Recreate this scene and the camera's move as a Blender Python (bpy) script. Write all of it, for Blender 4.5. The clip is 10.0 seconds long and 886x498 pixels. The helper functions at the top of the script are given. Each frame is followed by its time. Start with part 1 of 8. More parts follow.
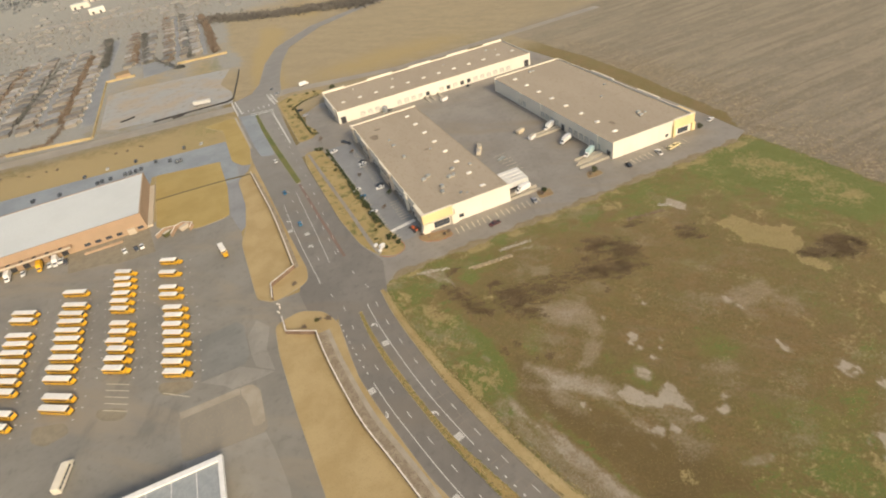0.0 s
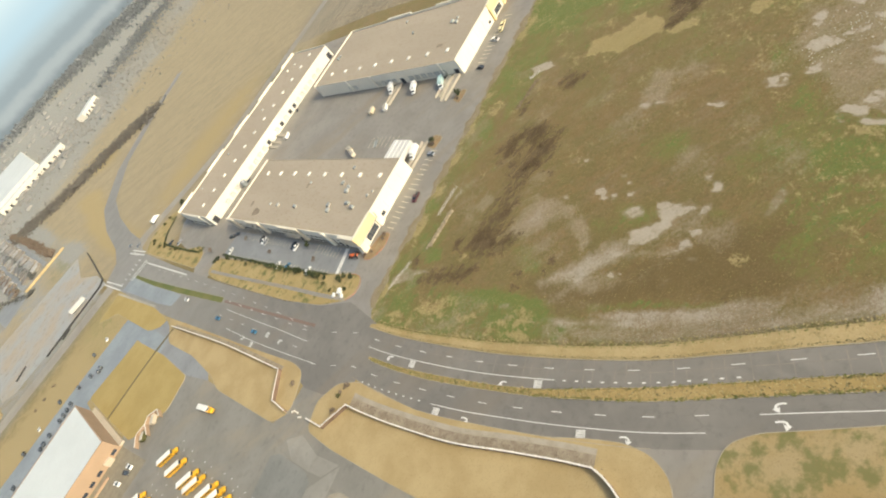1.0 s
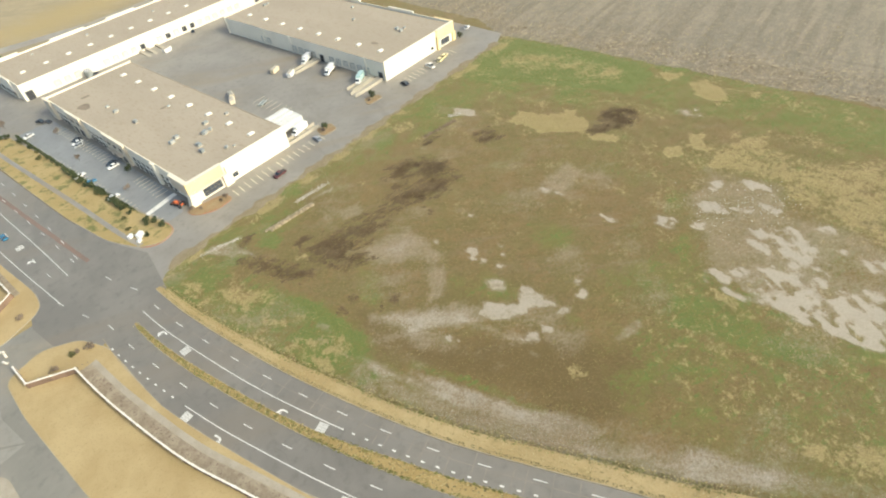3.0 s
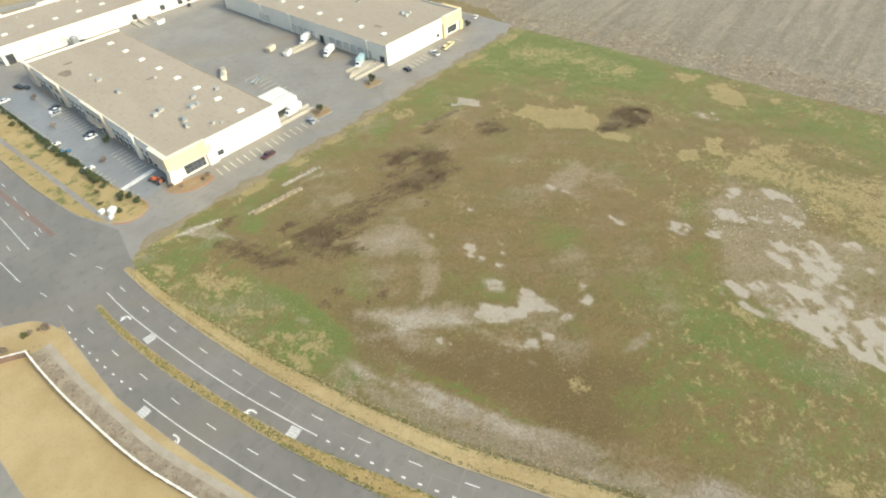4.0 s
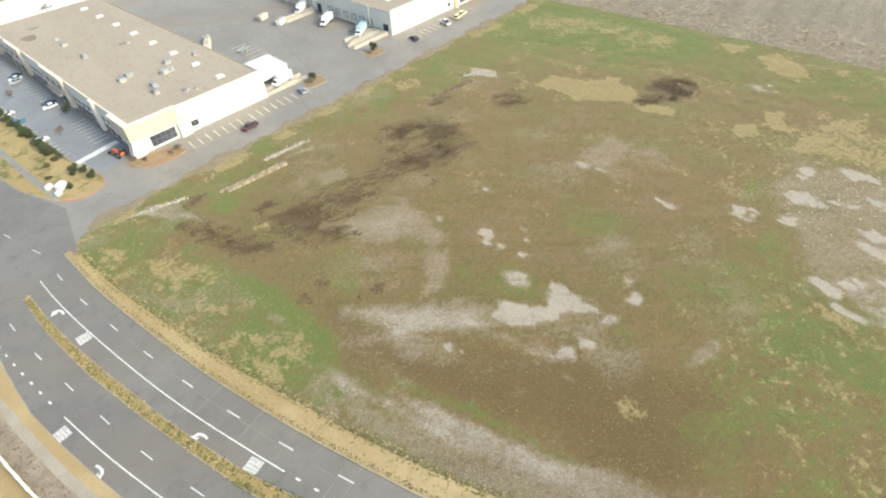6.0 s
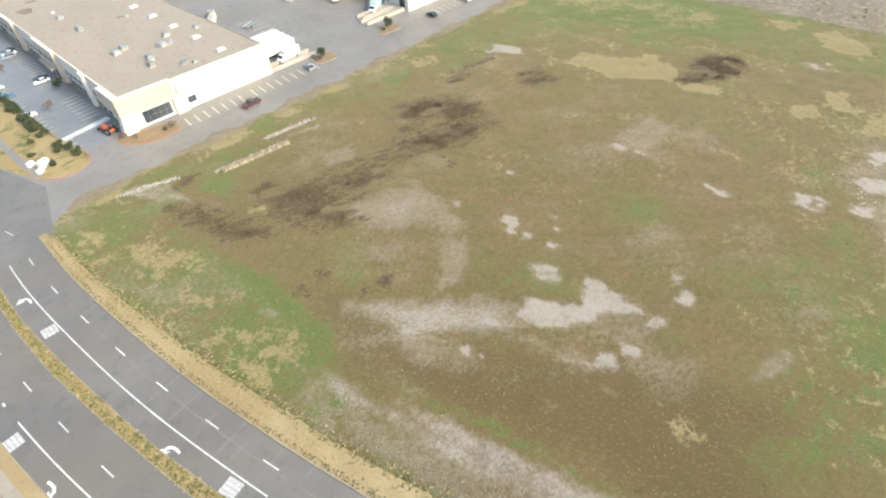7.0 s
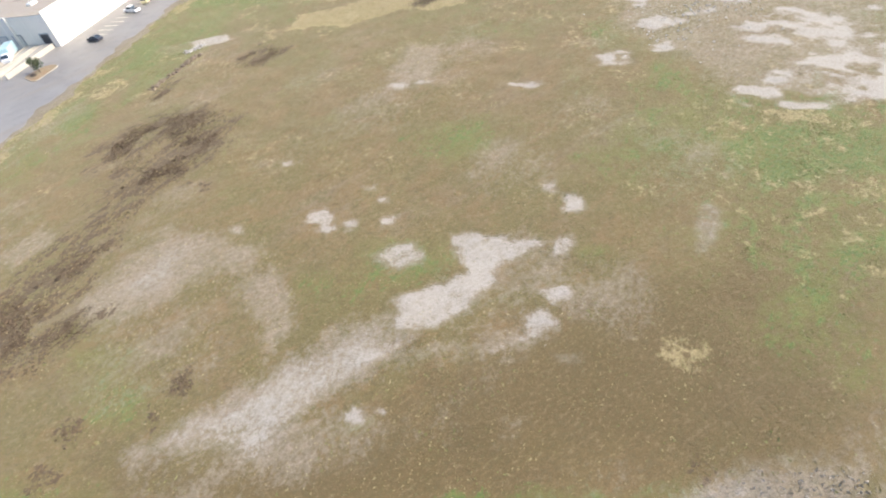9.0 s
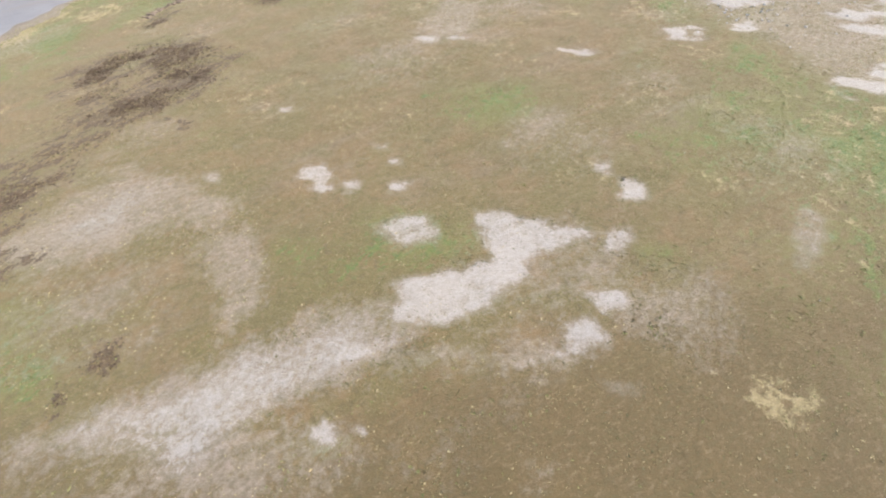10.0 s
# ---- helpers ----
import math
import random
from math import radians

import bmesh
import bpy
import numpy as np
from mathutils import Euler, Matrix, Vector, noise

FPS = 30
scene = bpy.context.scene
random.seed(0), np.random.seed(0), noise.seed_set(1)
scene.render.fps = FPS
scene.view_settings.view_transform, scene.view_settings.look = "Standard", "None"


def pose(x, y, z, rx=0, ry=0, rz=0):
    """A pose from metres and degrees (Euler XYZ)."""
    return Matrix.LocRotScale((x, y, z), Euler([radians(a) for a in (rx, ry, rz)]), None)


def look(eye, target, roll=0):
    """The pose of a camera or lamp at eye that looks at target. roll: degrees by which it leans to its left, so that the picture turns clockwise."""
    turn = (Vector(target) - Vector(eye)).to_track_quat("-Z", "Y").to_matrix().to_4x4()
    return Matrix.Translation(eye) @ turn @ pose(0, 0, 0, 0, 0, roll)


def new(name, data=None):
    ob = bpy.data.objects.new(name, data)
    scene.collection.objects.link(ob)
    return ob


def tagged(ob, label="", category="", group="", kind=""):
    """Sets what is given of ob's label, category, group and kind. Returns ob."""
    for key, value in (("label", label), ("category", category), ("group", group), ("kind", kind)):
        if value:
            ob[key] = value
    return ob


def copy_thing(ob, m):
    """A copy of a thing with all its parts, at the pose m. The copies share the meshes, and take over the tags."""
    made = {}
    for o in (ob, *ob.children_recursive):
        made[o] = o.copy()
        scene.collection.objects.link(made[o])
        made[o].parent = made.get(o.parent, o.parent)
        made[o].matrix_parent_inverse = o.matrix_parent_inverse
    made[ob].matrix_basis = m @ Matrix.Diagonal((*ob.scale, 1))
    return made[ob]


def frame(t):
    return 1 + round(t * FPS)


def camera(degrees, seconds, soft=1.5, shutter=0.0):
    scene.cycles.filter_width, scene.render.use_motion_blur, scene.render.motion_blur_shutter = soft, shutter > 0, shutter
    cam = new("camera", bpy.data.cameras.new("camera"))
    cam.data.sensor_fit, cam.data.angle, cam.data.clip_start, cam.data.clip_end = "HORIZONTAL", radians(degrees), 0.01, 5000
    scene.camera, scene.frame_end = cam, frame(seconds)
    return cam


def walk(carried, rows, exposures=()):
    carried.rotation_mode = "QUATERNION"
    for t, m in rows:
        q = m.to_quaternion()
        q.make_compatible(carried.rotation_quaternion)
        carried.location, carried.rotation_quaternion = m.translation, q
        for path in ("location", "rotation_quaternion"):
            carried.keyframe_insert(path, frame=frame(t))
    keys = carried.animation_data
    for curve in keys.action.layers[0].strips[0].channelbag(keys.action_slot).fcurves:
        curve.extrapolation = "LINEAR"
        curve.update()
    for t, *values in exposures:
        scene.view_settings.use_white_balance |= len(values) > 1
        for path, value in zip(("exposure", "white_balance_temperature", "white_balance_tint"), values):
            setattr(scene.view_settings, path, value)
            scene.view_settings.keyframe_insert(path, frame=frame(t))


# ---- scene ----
import collections

cam = camera(78.4, 10.0, 2.0)
PATH = [
    (0, (-3.561, -0.634, 139.909), (-3.097, 0.914, 138.731), -11.2),
    (0.2, (-4.926, 1.754, 138.935), (-4.52, 3.272, 137.696), -25.5),
    (0.5, (-6.69, 5.034, 137.38), (-6.289, 6.533, 136.118), -40.6),
    (1, (-8.892, 9.845, 134.022), (-8.267, 11.246, 132.738), -46.6),
    (1.2, (-9.183, 11.625, 132.541), (-8.419, 12.944, 131.246), -46.9),
    (1.5, (-9.111, 13.714, 130.197), (-8.151, 14.821, 128.835), -27.7),
    (1.8, (-8.763, 15.628, 127.703), (-7.749, 16.665, 126.326), -14.2),
    (2, (-8.284, 16.874, 125.846), (-7.243, 17.873, 124.461), -8.9),
    (2.5, (-6.909, 20.092, 120.678), (-5.9, 21.134, 119.301), -6.8),
    (2.7, (-6.219, 21.489, 118.668), (-5.188, 22.507, 117.289), -8.5),
    (4, (-0.038, 29.66, 105.741), (1.014, 30.658, 104.363), -4.0),
    (4.5, (2.776, 32.853, 100.279), (3.834, 33.842, 98.9), -3.9),
    (5, (5.666, 35.988, 94.539), (6.727, 36.987, 93.169), -4.1),
    (6.5, (14.861, 46.071, 77.335), (15.894, 47.105, 75.971), -3.6),
    (7, (18.138, 49.887, 71.437), (19.147, 50.944, 70.072), -4.1),
    (7.5, (21.484, 54.053, 65.588), (22.47, 55.137, 64.227), -4.4),
    (7.8, (23.283, 56.558, 62.223), (24.365, 57.533, 60.852), -5.6),
    (8, (24.551, 58.417, 60.002), (25.751, 59.231, 58.624), -16.4),
    (8.2, (25.956, 60.043, 57.726), (27.235, 60.751, 56.361), -29.7),
    (8.5, (28.227, 62.299, 54.3), (29.563, 62.895, 52.936), -31.6),
    (9, (32.442, 65.097, 48.425), (33.804, 65.56, 47.035), -12.2),
    (9.5, (36.65, 67.494, 42.481), (37.998, 67.994, 41.091), -8.2),
    (10, (40.647, 70.011, 36.905), (42.001, 70.482, 35.51), -5.8),
]
EXPOSE = [(0.0, 0.26, 8000, 9), (0.4, 0.47, 7750, 7), (1.0, 0.60, 7350, 3), (2.0, 0.73, 7150, 1), (4.0, 0.84, 6650, -1), (5.0, 0.89, 6500, 0), (6.5, 0.99, 6330, 4), (7.5, 1.05, 6200, 7), (10.0, 1.20, 5900, 13)]
walk(cam, [(t, look(eye, target, roll)) for t, eye, target, roll in PATH], EXPOSE)

# ---------- world and sun: hazy winter sun from the south-east, soft shadows
SUN_AT = Vector((0.24, -0.96, 0.62)).normalized()
world = bpy.data.worlds.new("world")
scene.world = world
world.use_nodes = True
wn = world.node_tree
sky = wn.nodes.new("ShaderNodeTexSky")
sky.sky_type, sky.sun_disc = "NISHITA", False
sky.sun_elevation, sky.sun_rotation = math.asin(SUN_AT.z), math.atan2(SUN_AT.x, SUN_AT.y)
sky.air_density, sky.dust_density, sky.ozone_density, sky.altitude = 1.0, 4.0, 1.0, 150
wn.links.new(sky.outputs[0], wn.nodes["Background"].inputs[0])
wn.nodes["Background"].inputs[1].default_value = 0.15
sun = new("sun", bpy.data.lights.new("sun", "SUN"))
sun.data.energy, sun.data.angle, sun.data.color = 2.15, radians(14), (1.0, 0.92, 0.78)
sun.matrix_world = look(SUN_AT * 300, (0, 0, 0))


# ---------- materials
def graph(name):
    m = bpy.data.materials.new(name)
    m.use_nodes = True
    return m, m.node_tree, m.node_tree.nodes["Principled BSDF"]


def link_in(t, node, key, value):
    if isinstance(value, bpy.types.NodeSocket):
        t.links.new(value, node.inputs[key])
    elif value is not None:
        node.inputs[key].default_value = (*value, 1) if isinstance(value, tuple) and len(value) == 3 else value


def noise_of(t, scale, detail=3.0, rough=0.55, stretch=None, where="Position", lack=0.0):
    """Noise on the place in the world; scale is in cycles a metre."""
    g = t.nodes.new("ShaderNodeNewGeometry") if where == "Position" else t.nodes.new("ShaderNodeTexCoord")
    v = g.outputs[where]
    if stretch:
        mp = t.nodes.new("ShaderNodeMapping")
        mp.vector_type = "TEXTURE"
        mp.inputs["Rotation"].default_value = (0, 0, radians(stretch[2]))
        mp.inputs["Scale"].default_value = (stretch[0], stretch[1], 1)
        t.links.new(v, mp.inputs[0])
        v = mp.outputs[0]
    n = t.nodes.new("ShaderNodeTexNoise")
    n.inputs["Scale"].default_value, n.inputs["Detail"].default_value, n.inputs["Roughness"].default_value = scale, detail, rough
    n.inputs["Distortion"].default_value = lack
    t.links.new(v, n.inputs["Vector"])
    return n.outputs[0]


def calc(t, op, a, b=0.0):
    n = t.nodes.new("ShaderNodeMath")
    n.operation = op
    link_in(t, n, 0, a)
    link_in(t, n, 1, b)
    return n.outputs[0]


def ramp(t, v, lo, hi, a=0.0, b=1.0):
    n = t.nodes.new("ShaderNodeMapRange")
    n.interpolation_type = "SMOOTHSTEP"
    for k, x in zip(range(5), (v, lo, hi, a, b)):
        link_in(t, n, k, x)
    return n.outputs[0]


def blend(t, fac, a, b):
    n = t.nodes.new("ShaderNodeMix")
    n.data_type = "RGBA"
    link_in(t, n, 0, fac)
    link_in(t, n, 6, a)
    link_in(t, n, 7, b)
    return n.outputs[2]


def relief(t, p, height, amount, size):
    b = t.nodes.new("ShaderNodeBump")
    b.inputs["Strength"].default_value, b.inputs["Distance"].default_value = amount, size
    t.links.new(height, b.inputs["Height"])
    t.links.new(b.outputs[0], p.inputs["Normal"])


def attr(t, name):
    n = t.nodes.new("ShaderNodeAttribute")
    n.attribute_name = name
    return n.outputs["Fac"]


def surface(name, base, second, big=0.15, fine=3.0, rough=0.85, bump=0.3, size=0.02, metal=0.0, third=None, vary=0.0, stretch=None, where="Position"):
    """A worn surface: two colours mixed by large stains, a third by fine grain, and a little change from object to object."""
    m, t, p = graph(name)
    large = ramp(t, noise_of(t, big, 4, 0.6, stretch, where), 0.35, 0.68)
    grain = noise_of(t, fine, 3, 0.6, stretch, where)
    c = blend(t, large, base, second)
    c = blend(t, ramp(t, grain, 0.52, 0.75), c, third or tuple(0.72 * x for x in base))
    if vary:
        o = t.nodes.new("ShaderNodeObjectInfo")
        h = t.nodes.new("ShaderNodeHueSaturation")
        t.links.new(ramp(t, o.outputs["Random"], 0, 1, 1 - vary, 1 + vary), h.inputs["Value"])
        t.links.new(c, h.inputs["Color"])
        c = h.outputs[0]
    t.links.new(c, p.inputs["Base Color"])
    p.inputs["Metallic"].default_value = metal
    t.links.new(ramp(t, grain, 0.3, 0.8, rough - 0.08, min(1, rough + 0.08)), p.inputs["Roughness"])
    if bump:
        relief(t, p, grain, bump, size)
    return m


def paint(name, colour, rough=0.35, coat=0.0, metal=0.0, vary=0.0):
    return surface(name, colour, tuple(0.9 * x for x in colour), 0.6, 9.0, rough, 0.05, 0.005, metal, tuple(0.8 * x for x in colour), vary, where="Object")


def glass(name, colour, rough=0.06):
    m, t, p = graph(name)
    c = blend(t, ramp(t, noise_of(t, 0.4, 2), 0.3, 0.7), colour, tuple(1.6 * x for x in colour))
    t.links.new(c, p.inputs["Base Color"])
    p.inputs["Roughness"].default_value = rough
    p.inputs["IOR"].default_value = 1.5
    p.inputs["Specular IOR Level"].default_value = 0.8
    return m


def asphalt(name, tone, cracks=True, stretch=None, dirt=None, haze_tone=None):
    """Worn asphalt; dirt is the colour of long trodden stains, the last tone a paler one painted in up the road for
    distance haze.
    """
    m, t, p = graph(name)
    a, b = tone, tuple(x * 1.25 for x in tone)
    c = blend(t, ramp(t, noise_of(t, 0.045, 5, 0.62), 0.35, 0.65), a, b)
    c = blend(t, ramp(t, noise_of(t, 0.35, 4, 0.65, stretch), 0.50, 0.72, 0, 0.55), c, tuple(x * 0.72 for x in tone))
    if dirt:
        c = blend(t, ramp(t, noise_of(t, 0.045, 5, 0.6, (4.5, 1.0, -38), "Position", 0.5), 0.50, 0.66, 0, 0.8), c, dirt)
        c = blend(t, ramp(t, noise_of(t, 0.09, 5, 0.62, (1, 3.0, -20)), 0.55, 0.70, 0, 0.6), c, tuple(x * 0.8 for x in tone))
    # paling along y: distance haze and sheen put into the asphalt colour
    if haze_tone:
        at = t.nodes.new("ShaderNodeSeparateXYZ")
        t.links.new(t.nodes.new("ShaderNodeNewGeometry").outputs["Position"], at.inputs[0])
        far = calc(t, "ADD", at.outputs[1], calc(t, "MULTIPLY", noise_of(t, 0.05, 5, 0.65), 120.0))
        c = blend(t, ramp(t, far, 250.0, 470.0, 0, 0.9), c, blend(t, ramp(t, noise_of(t, 0.08, 5, 0.6), 0.4, 0.6), haze_tone, tuple(x * 0.86 for x in haze_tone)))
    grain = noise_of(t, 6.0, 3, 0.7)
    c = blend(t, ramp(t, grain, 0.5, 0.8, 0, 0.6), c, tuple(x * 1.35 for x in tone))
    if cracks:
        v = t.nodes.new("ShaderNodeTexVoronoi")
        v.feature = "DISTANCE_TO_EDGE"
        v.inputs["Scale"].default_value = 0.16
        g = t.nodes.new("ShaderNodeNewGeometry")
        w = t.nodes.new("ShaderNodeVectorMath")
        w.operation = "ADD"
        t.links.new(g.outputs["Position"], w.inputs[0])
        d = t.nodes.new("ShaderNodeTexNoise")
        d.inputs["Scale"].default_value = 0.5
        t.links.new(g.outputs["Position"], d.inputs["Vector"])
        t.links.new(d.outputs["Color"], w.inputs[1])
        t.links.new(w.outputs[0], v.inputs["Vector"])
        line = ramp(t, v.outputs["Distance"], 0.0, 0.018, 1, 0)
        line = calc(t, "MULTIPLY", line, ramp(t, noise_of(t, 0.06, 2), 0.5, 0.62, 0, 0.26))
        c = blend(t, line, c, tuple(x * 0.45 for x in tone))
    t.links.new(c, p.inputs["Base Color"])
    p.inputs["Roughness"].default_value = 0.55
    p.inputs["IOR"].default_value = 1.6
    relief(t, p, grain, 0.3, 0.01)
    return m


def grass_dry(name, base, pale, green, amount=0.2, rare=0.60):
    """Cut dry winter lawn with a few green and bare places."""
    m, t, p = graph(name)
    c = blend(t, ramp(t, noise_of(t, 0.07, 4, 0.6), 0.35, 0.65), base, pale)
    c = blend(t, ramp(t, noise_of(t, 0.16, 5, 0.65), rare, rare + 0.15, 0, amount * 2), c, green)
    g = noise_of(t, 2.2, 4, 0.7)
    c = blend(t, ramp(t, g, 0.50, 0.75, 0, 0.6), c, tuple(0.62 * x for x in base))
    t.links.new(c, p.inputs["Base Color"])
    p.inputs["Roughness"].default_value = 0.95
    relief(t, p, g, 0.6, 0.06)
    return m


def ground_material():
    """Rough grass, with the kinds of cover named by the mesh's own attributes."""
    m, t, p = graph("rough_field_ground")
    wide, mid, small = noise_of(t, 0.022, 5, 0.6), noise_of(t, 0.16, 6, 0.68), noise_of(t, 0.9, 6, 0.75, None, "Position", 0.4)
    drift = noise_of(t, 0.10, 7, 0.72, (3.4, 1.0, -48), "Position", 0.6)
    crumb = noise_of(t, 2.3, 4, 0.75, (1.8, 1.0, -48))
    tiny = noise_of(t, 5.5, 3, 0.7)
    away = lambda v, k: calc(t, "MULTIPLY", calc(t, "SUBTRACT", v, 0.5), k)  # noqa: E731
    ragged = calc(t, "ADD", calc(t, "ADD", away(mid, 1.3), away(drift, 1.5)), calc(t, "ADD", away(small, 1.2), away(crumb, 1.1)))
    c = blend(t, ramp(t, wide, 0.42, 0.58), (0.151, 0.103, 0.037), (0.137, 0.106, 0.035))
    c = blend(t, ramp(t, mid, 0.47, 0.60, 0, 0.6), c, (0.162, 0.106, 0.046))
    c = blend(t, ramp(t, drift, 0.50, 0.64, 0, 0.6), c, (0.173, 0.126, 0.072))
    c = blend(t, ramp(t, noise_of(t, 0.05, 5, 0.65), 0.48, 0.60, 0, 0.58), c, (0.116, 0.098, 0.026))
    patchy, speck = noise_of(t, 0.33, 6, 0.72, (1.6, 1.0, -48), "Position", 0.5), noise_of(t, 1.5, 6, 0.78, None, "Position", 0.3)
    c = blend(t, ramp(t, patchy, 0.52, 0.62, 0, 0.55), c, (0.187, 0.115, 0.047))
    c = blend(t, ramp(t, patchy, 0.47, 0.38, 0, 0.60), c, (0.115, 0.096, 0.027))
    c = blend(t, ramp(t, small, 0.50, 0.66, 0, 0.42), c, (0.205, 0.153, 0.087))
    c = blend(t, ramp(t, small, 0.48, 0.34, 0, 0.45), c, (0.078, 0.062, 0.025))
    c = blend(t, ramp(t, speck, 0.55, 0.63, 0, 0.50), c, (0.089, 0.072, 0.025))
    c = blend(t, ramp(t, speck, 0.45, 0.37, 0, 0.45), c, (0.218, 0.146, 0.071))

    torn = calc(t, "ADD", calc(t, "ADD", away(mid, 0.6), away(drift, 1.4)), calc(t, "ADD", away(small, 1.2), calc(t, "ADD", away(crumb, 0.9), away(speck, 1.7))))
    weed = noise_of(t, 0.42, 5, 0.7, (2.6, 1.0, -20), "Position", 0.8)
    clumpy = calc(t, "ADD", calc(t, "ADD", away(mid, 0.7), away(weed, 2.6)), calc(t, "ADD", away(small, 1.9), away(crumb, 1.3)))

    lump = t.nodes.new("ShaderNodeTexVoronoi")
    lump.feature, lump.inputs["Scale"].default_value = "SMOOTH_F1", 0.55
    t.links.new(t.nodes.new("ShaderNodeNewGeometry").outputs["Position"], lump.inputs["Vector"])
    lumpy = calc(t, "ADD", calc(t, "MULTIPLY", calc(t, "SUBTRACT", 0.42, lump.outputs["Distance"]), 0.4), calc(t, "ADD", away(small, 1.2), away(speck, 0.9)))
    shred = calc(t, "ADD", calc(t, "ADD", away(weed, 2.2), away(patchy, 1.6)), calc(t, "ADD", away(small, 1.6), away(speck, 2.2)))

    def cover(name, colour, other, soft, gain=1.0, top=1.0, keep=1.0, fray=ragged, at=0.5):
        a = attr(t, name)
        v = calc(t, "ADD", calc(t, "MULTIPLY", a, keep), calc(t, "MULTIPLY", calc(t, "MULTIPLY", fray, gain), ramp(t, a, 0.02, 0.22)))
        return blend(t, ramp(t, v, at - soft, at + soft, 0, top), c, blend(t, ramp(t, crumb, 0.40, 0.60), colour, other))

    c = cover("loam", (0.118, 0.078, 0.028), (0.098, 0.070, 0.022), 0.45, 0.8, 0.9)
    c = cover("prairie", blend(t, ramp(t, drift, 0.43, 0.57), (0.285, 0.232, 0.156), (0.205, 0.174, 0.122)), blend(t, ramp(t, mid, 0.45, 0.6), (0.300, 0.240, 0.152), (0.225, 0.188, 0.128)), 0.3, 0.5)
    # grey housing ground, cooled so that its colour carries the distance haze
    c = cover("haze_grey", blend(t, ramp(t, mid, 0.42, 0.60), (0.218, 0.240, 0.260), (0.168, 0.190, 0.212)), (0.248, 0.256, 0.256), 0.3, 0.5)
    c = cover("dry", (0.33, 0.250, 0.122), (0.27, 0.205, 0.098), 0.25, 0.6)
    c = cover("green", (0.108, 0.117, 0.026), (0.150, 0.142, 0.036), 0.48, 1.2, 0.85, 1.0)
    c = cover("green", (0.060, 0.112, 0.020), (0.134, 0.156, 0.036), 0.24, 1.2, 0.88, 1.0, shred, 0.74)
    c = cover("straw", (0.35, 0.275, 0.130), (0.26, 0.206, 0.092), 0.14, 1.55, 0.80, 1.0, lumpy)
    c = cover("pale", (0.300, 0.246, 0.182), (0.218, 0.172, 0.116), 0.42, 1.25, 0.75, 0.90, torn)
    c = cover("burn", (0.042, 0.024, 0.011), (0.098, 0.060, 0.028), 0.14, 1.9, 0.92, 0.95, shred, 0.53)
    c = cover("bare", (0.305, 0.264, 0.208), (0.258, 0.216, 0.162), 0.46, 0.62, 0.80, 0.95, torn)
    c = cover("bare", (0.370, 0.330, 0.276), (0.328, 0.288, 0.234), 0.20, 0.85, 0.90, 0.92, torn, 0.72)
    # ploughed stubble: long rows and clods
    rows = noise_of(t, 0.15, 4, 0.6, (16, 1.0, 3), "Position", 0.3)
    soil = blend(t, ramp(t, noise_of(t, 0.05, 5, 0.65, (2.5, 1, 3)), 0.42, 0.60), (0.166, 0.147, 0.122), (0.214, 0.186, 0.150))
    soil = blend(t, ramp(t, rows, 0.46, 0.60, 0, 0.75), soil, (0.128, 0.108, 0.088))
    scrub = calc(t, "ADD", attr(t, "burn"), calc(t, "MULTIPLY", clumpy, 0.7))
    soil = blend(t, ramp(t, scrub, 0.30, 0.70, 0, 0.8), soil, blend(t, ramp(t, crumb, 0.42, 0.58), (0.120, 0.095, 0.070), (0.20, 0.16, 0.115)))
    clod, margin = noise_of(t, 0.50, 6, 0.8, None, "Position", 0.6), ramp(t, attr(t, "burn"), 0.05, 0.35, 0.35, 1)
    soil = blend(t, calc(t, "MULTIPLY", margin, ramp(t, clod, 0.47, 0.38, 0, 0.85)), soil, (0.105, 0.080, 0.058))
    soil = blend(t, calc(t, "MULTIPLY", margin, ramp(t, clod, 0.53, 0.62, 0, 0.80)), soil, (0.39, 0.315, 0.215))
    soil = blend(t, ramp(t, mid, 0.52, 0.64, 0, 0.40), soil, (0.265, 0.230, 0.176))
    soil = blend(t, ramp(t, small, 0.55, 0.64, 0, 0.6), soil, (0.38, 0.31, 0.21))
    c = blend(t, ramp(t, calc(t, "ADD", attr(t, "stubble"), calc(t, "MULTIPLY", ragged, 0.25)), 0.38, 0.62), c, soil)
    grown = ramp(t, attr(t, "bare"), 0.45, 0.75, 1, 0.25)
    c = blend(t, calc(t, "MULTIPLY", grown, ramp(t, crumb, 0.53, 0.66, 0, 0.32)), c, (0.115, 0.094, 0.042))
    c = blend(t, ramp(t, crumb, 0.46, 0.34, 0, 0.22), c, (0.30, 0.245, 0.150))
    c = blend(t, calc(t, "MULTIPLY", grown, ramp(t, tiny, 0.54, 0.70, 0, 0.5)), c, (0.105, 0.088, 0.040))
    t.links.new(c, p.inputs["Base Color"])
    p.inputs["Roughness"].default_value = 0.95
    p.inputs["Sheen Weight"].default_value, p.inputs["Sheen Roughness"].default_value = 0.13, 0.55
    p.inputs["Sheen Tint"].default_value = (0.92, 0.80, 0.52, 1)
    relief(t, p, calc(t, "ADD", calc(t, "ADD", small, speck), calc(t, "MULTIPLY", tiny, 0.4)), 0.55, 0.16)
    return m


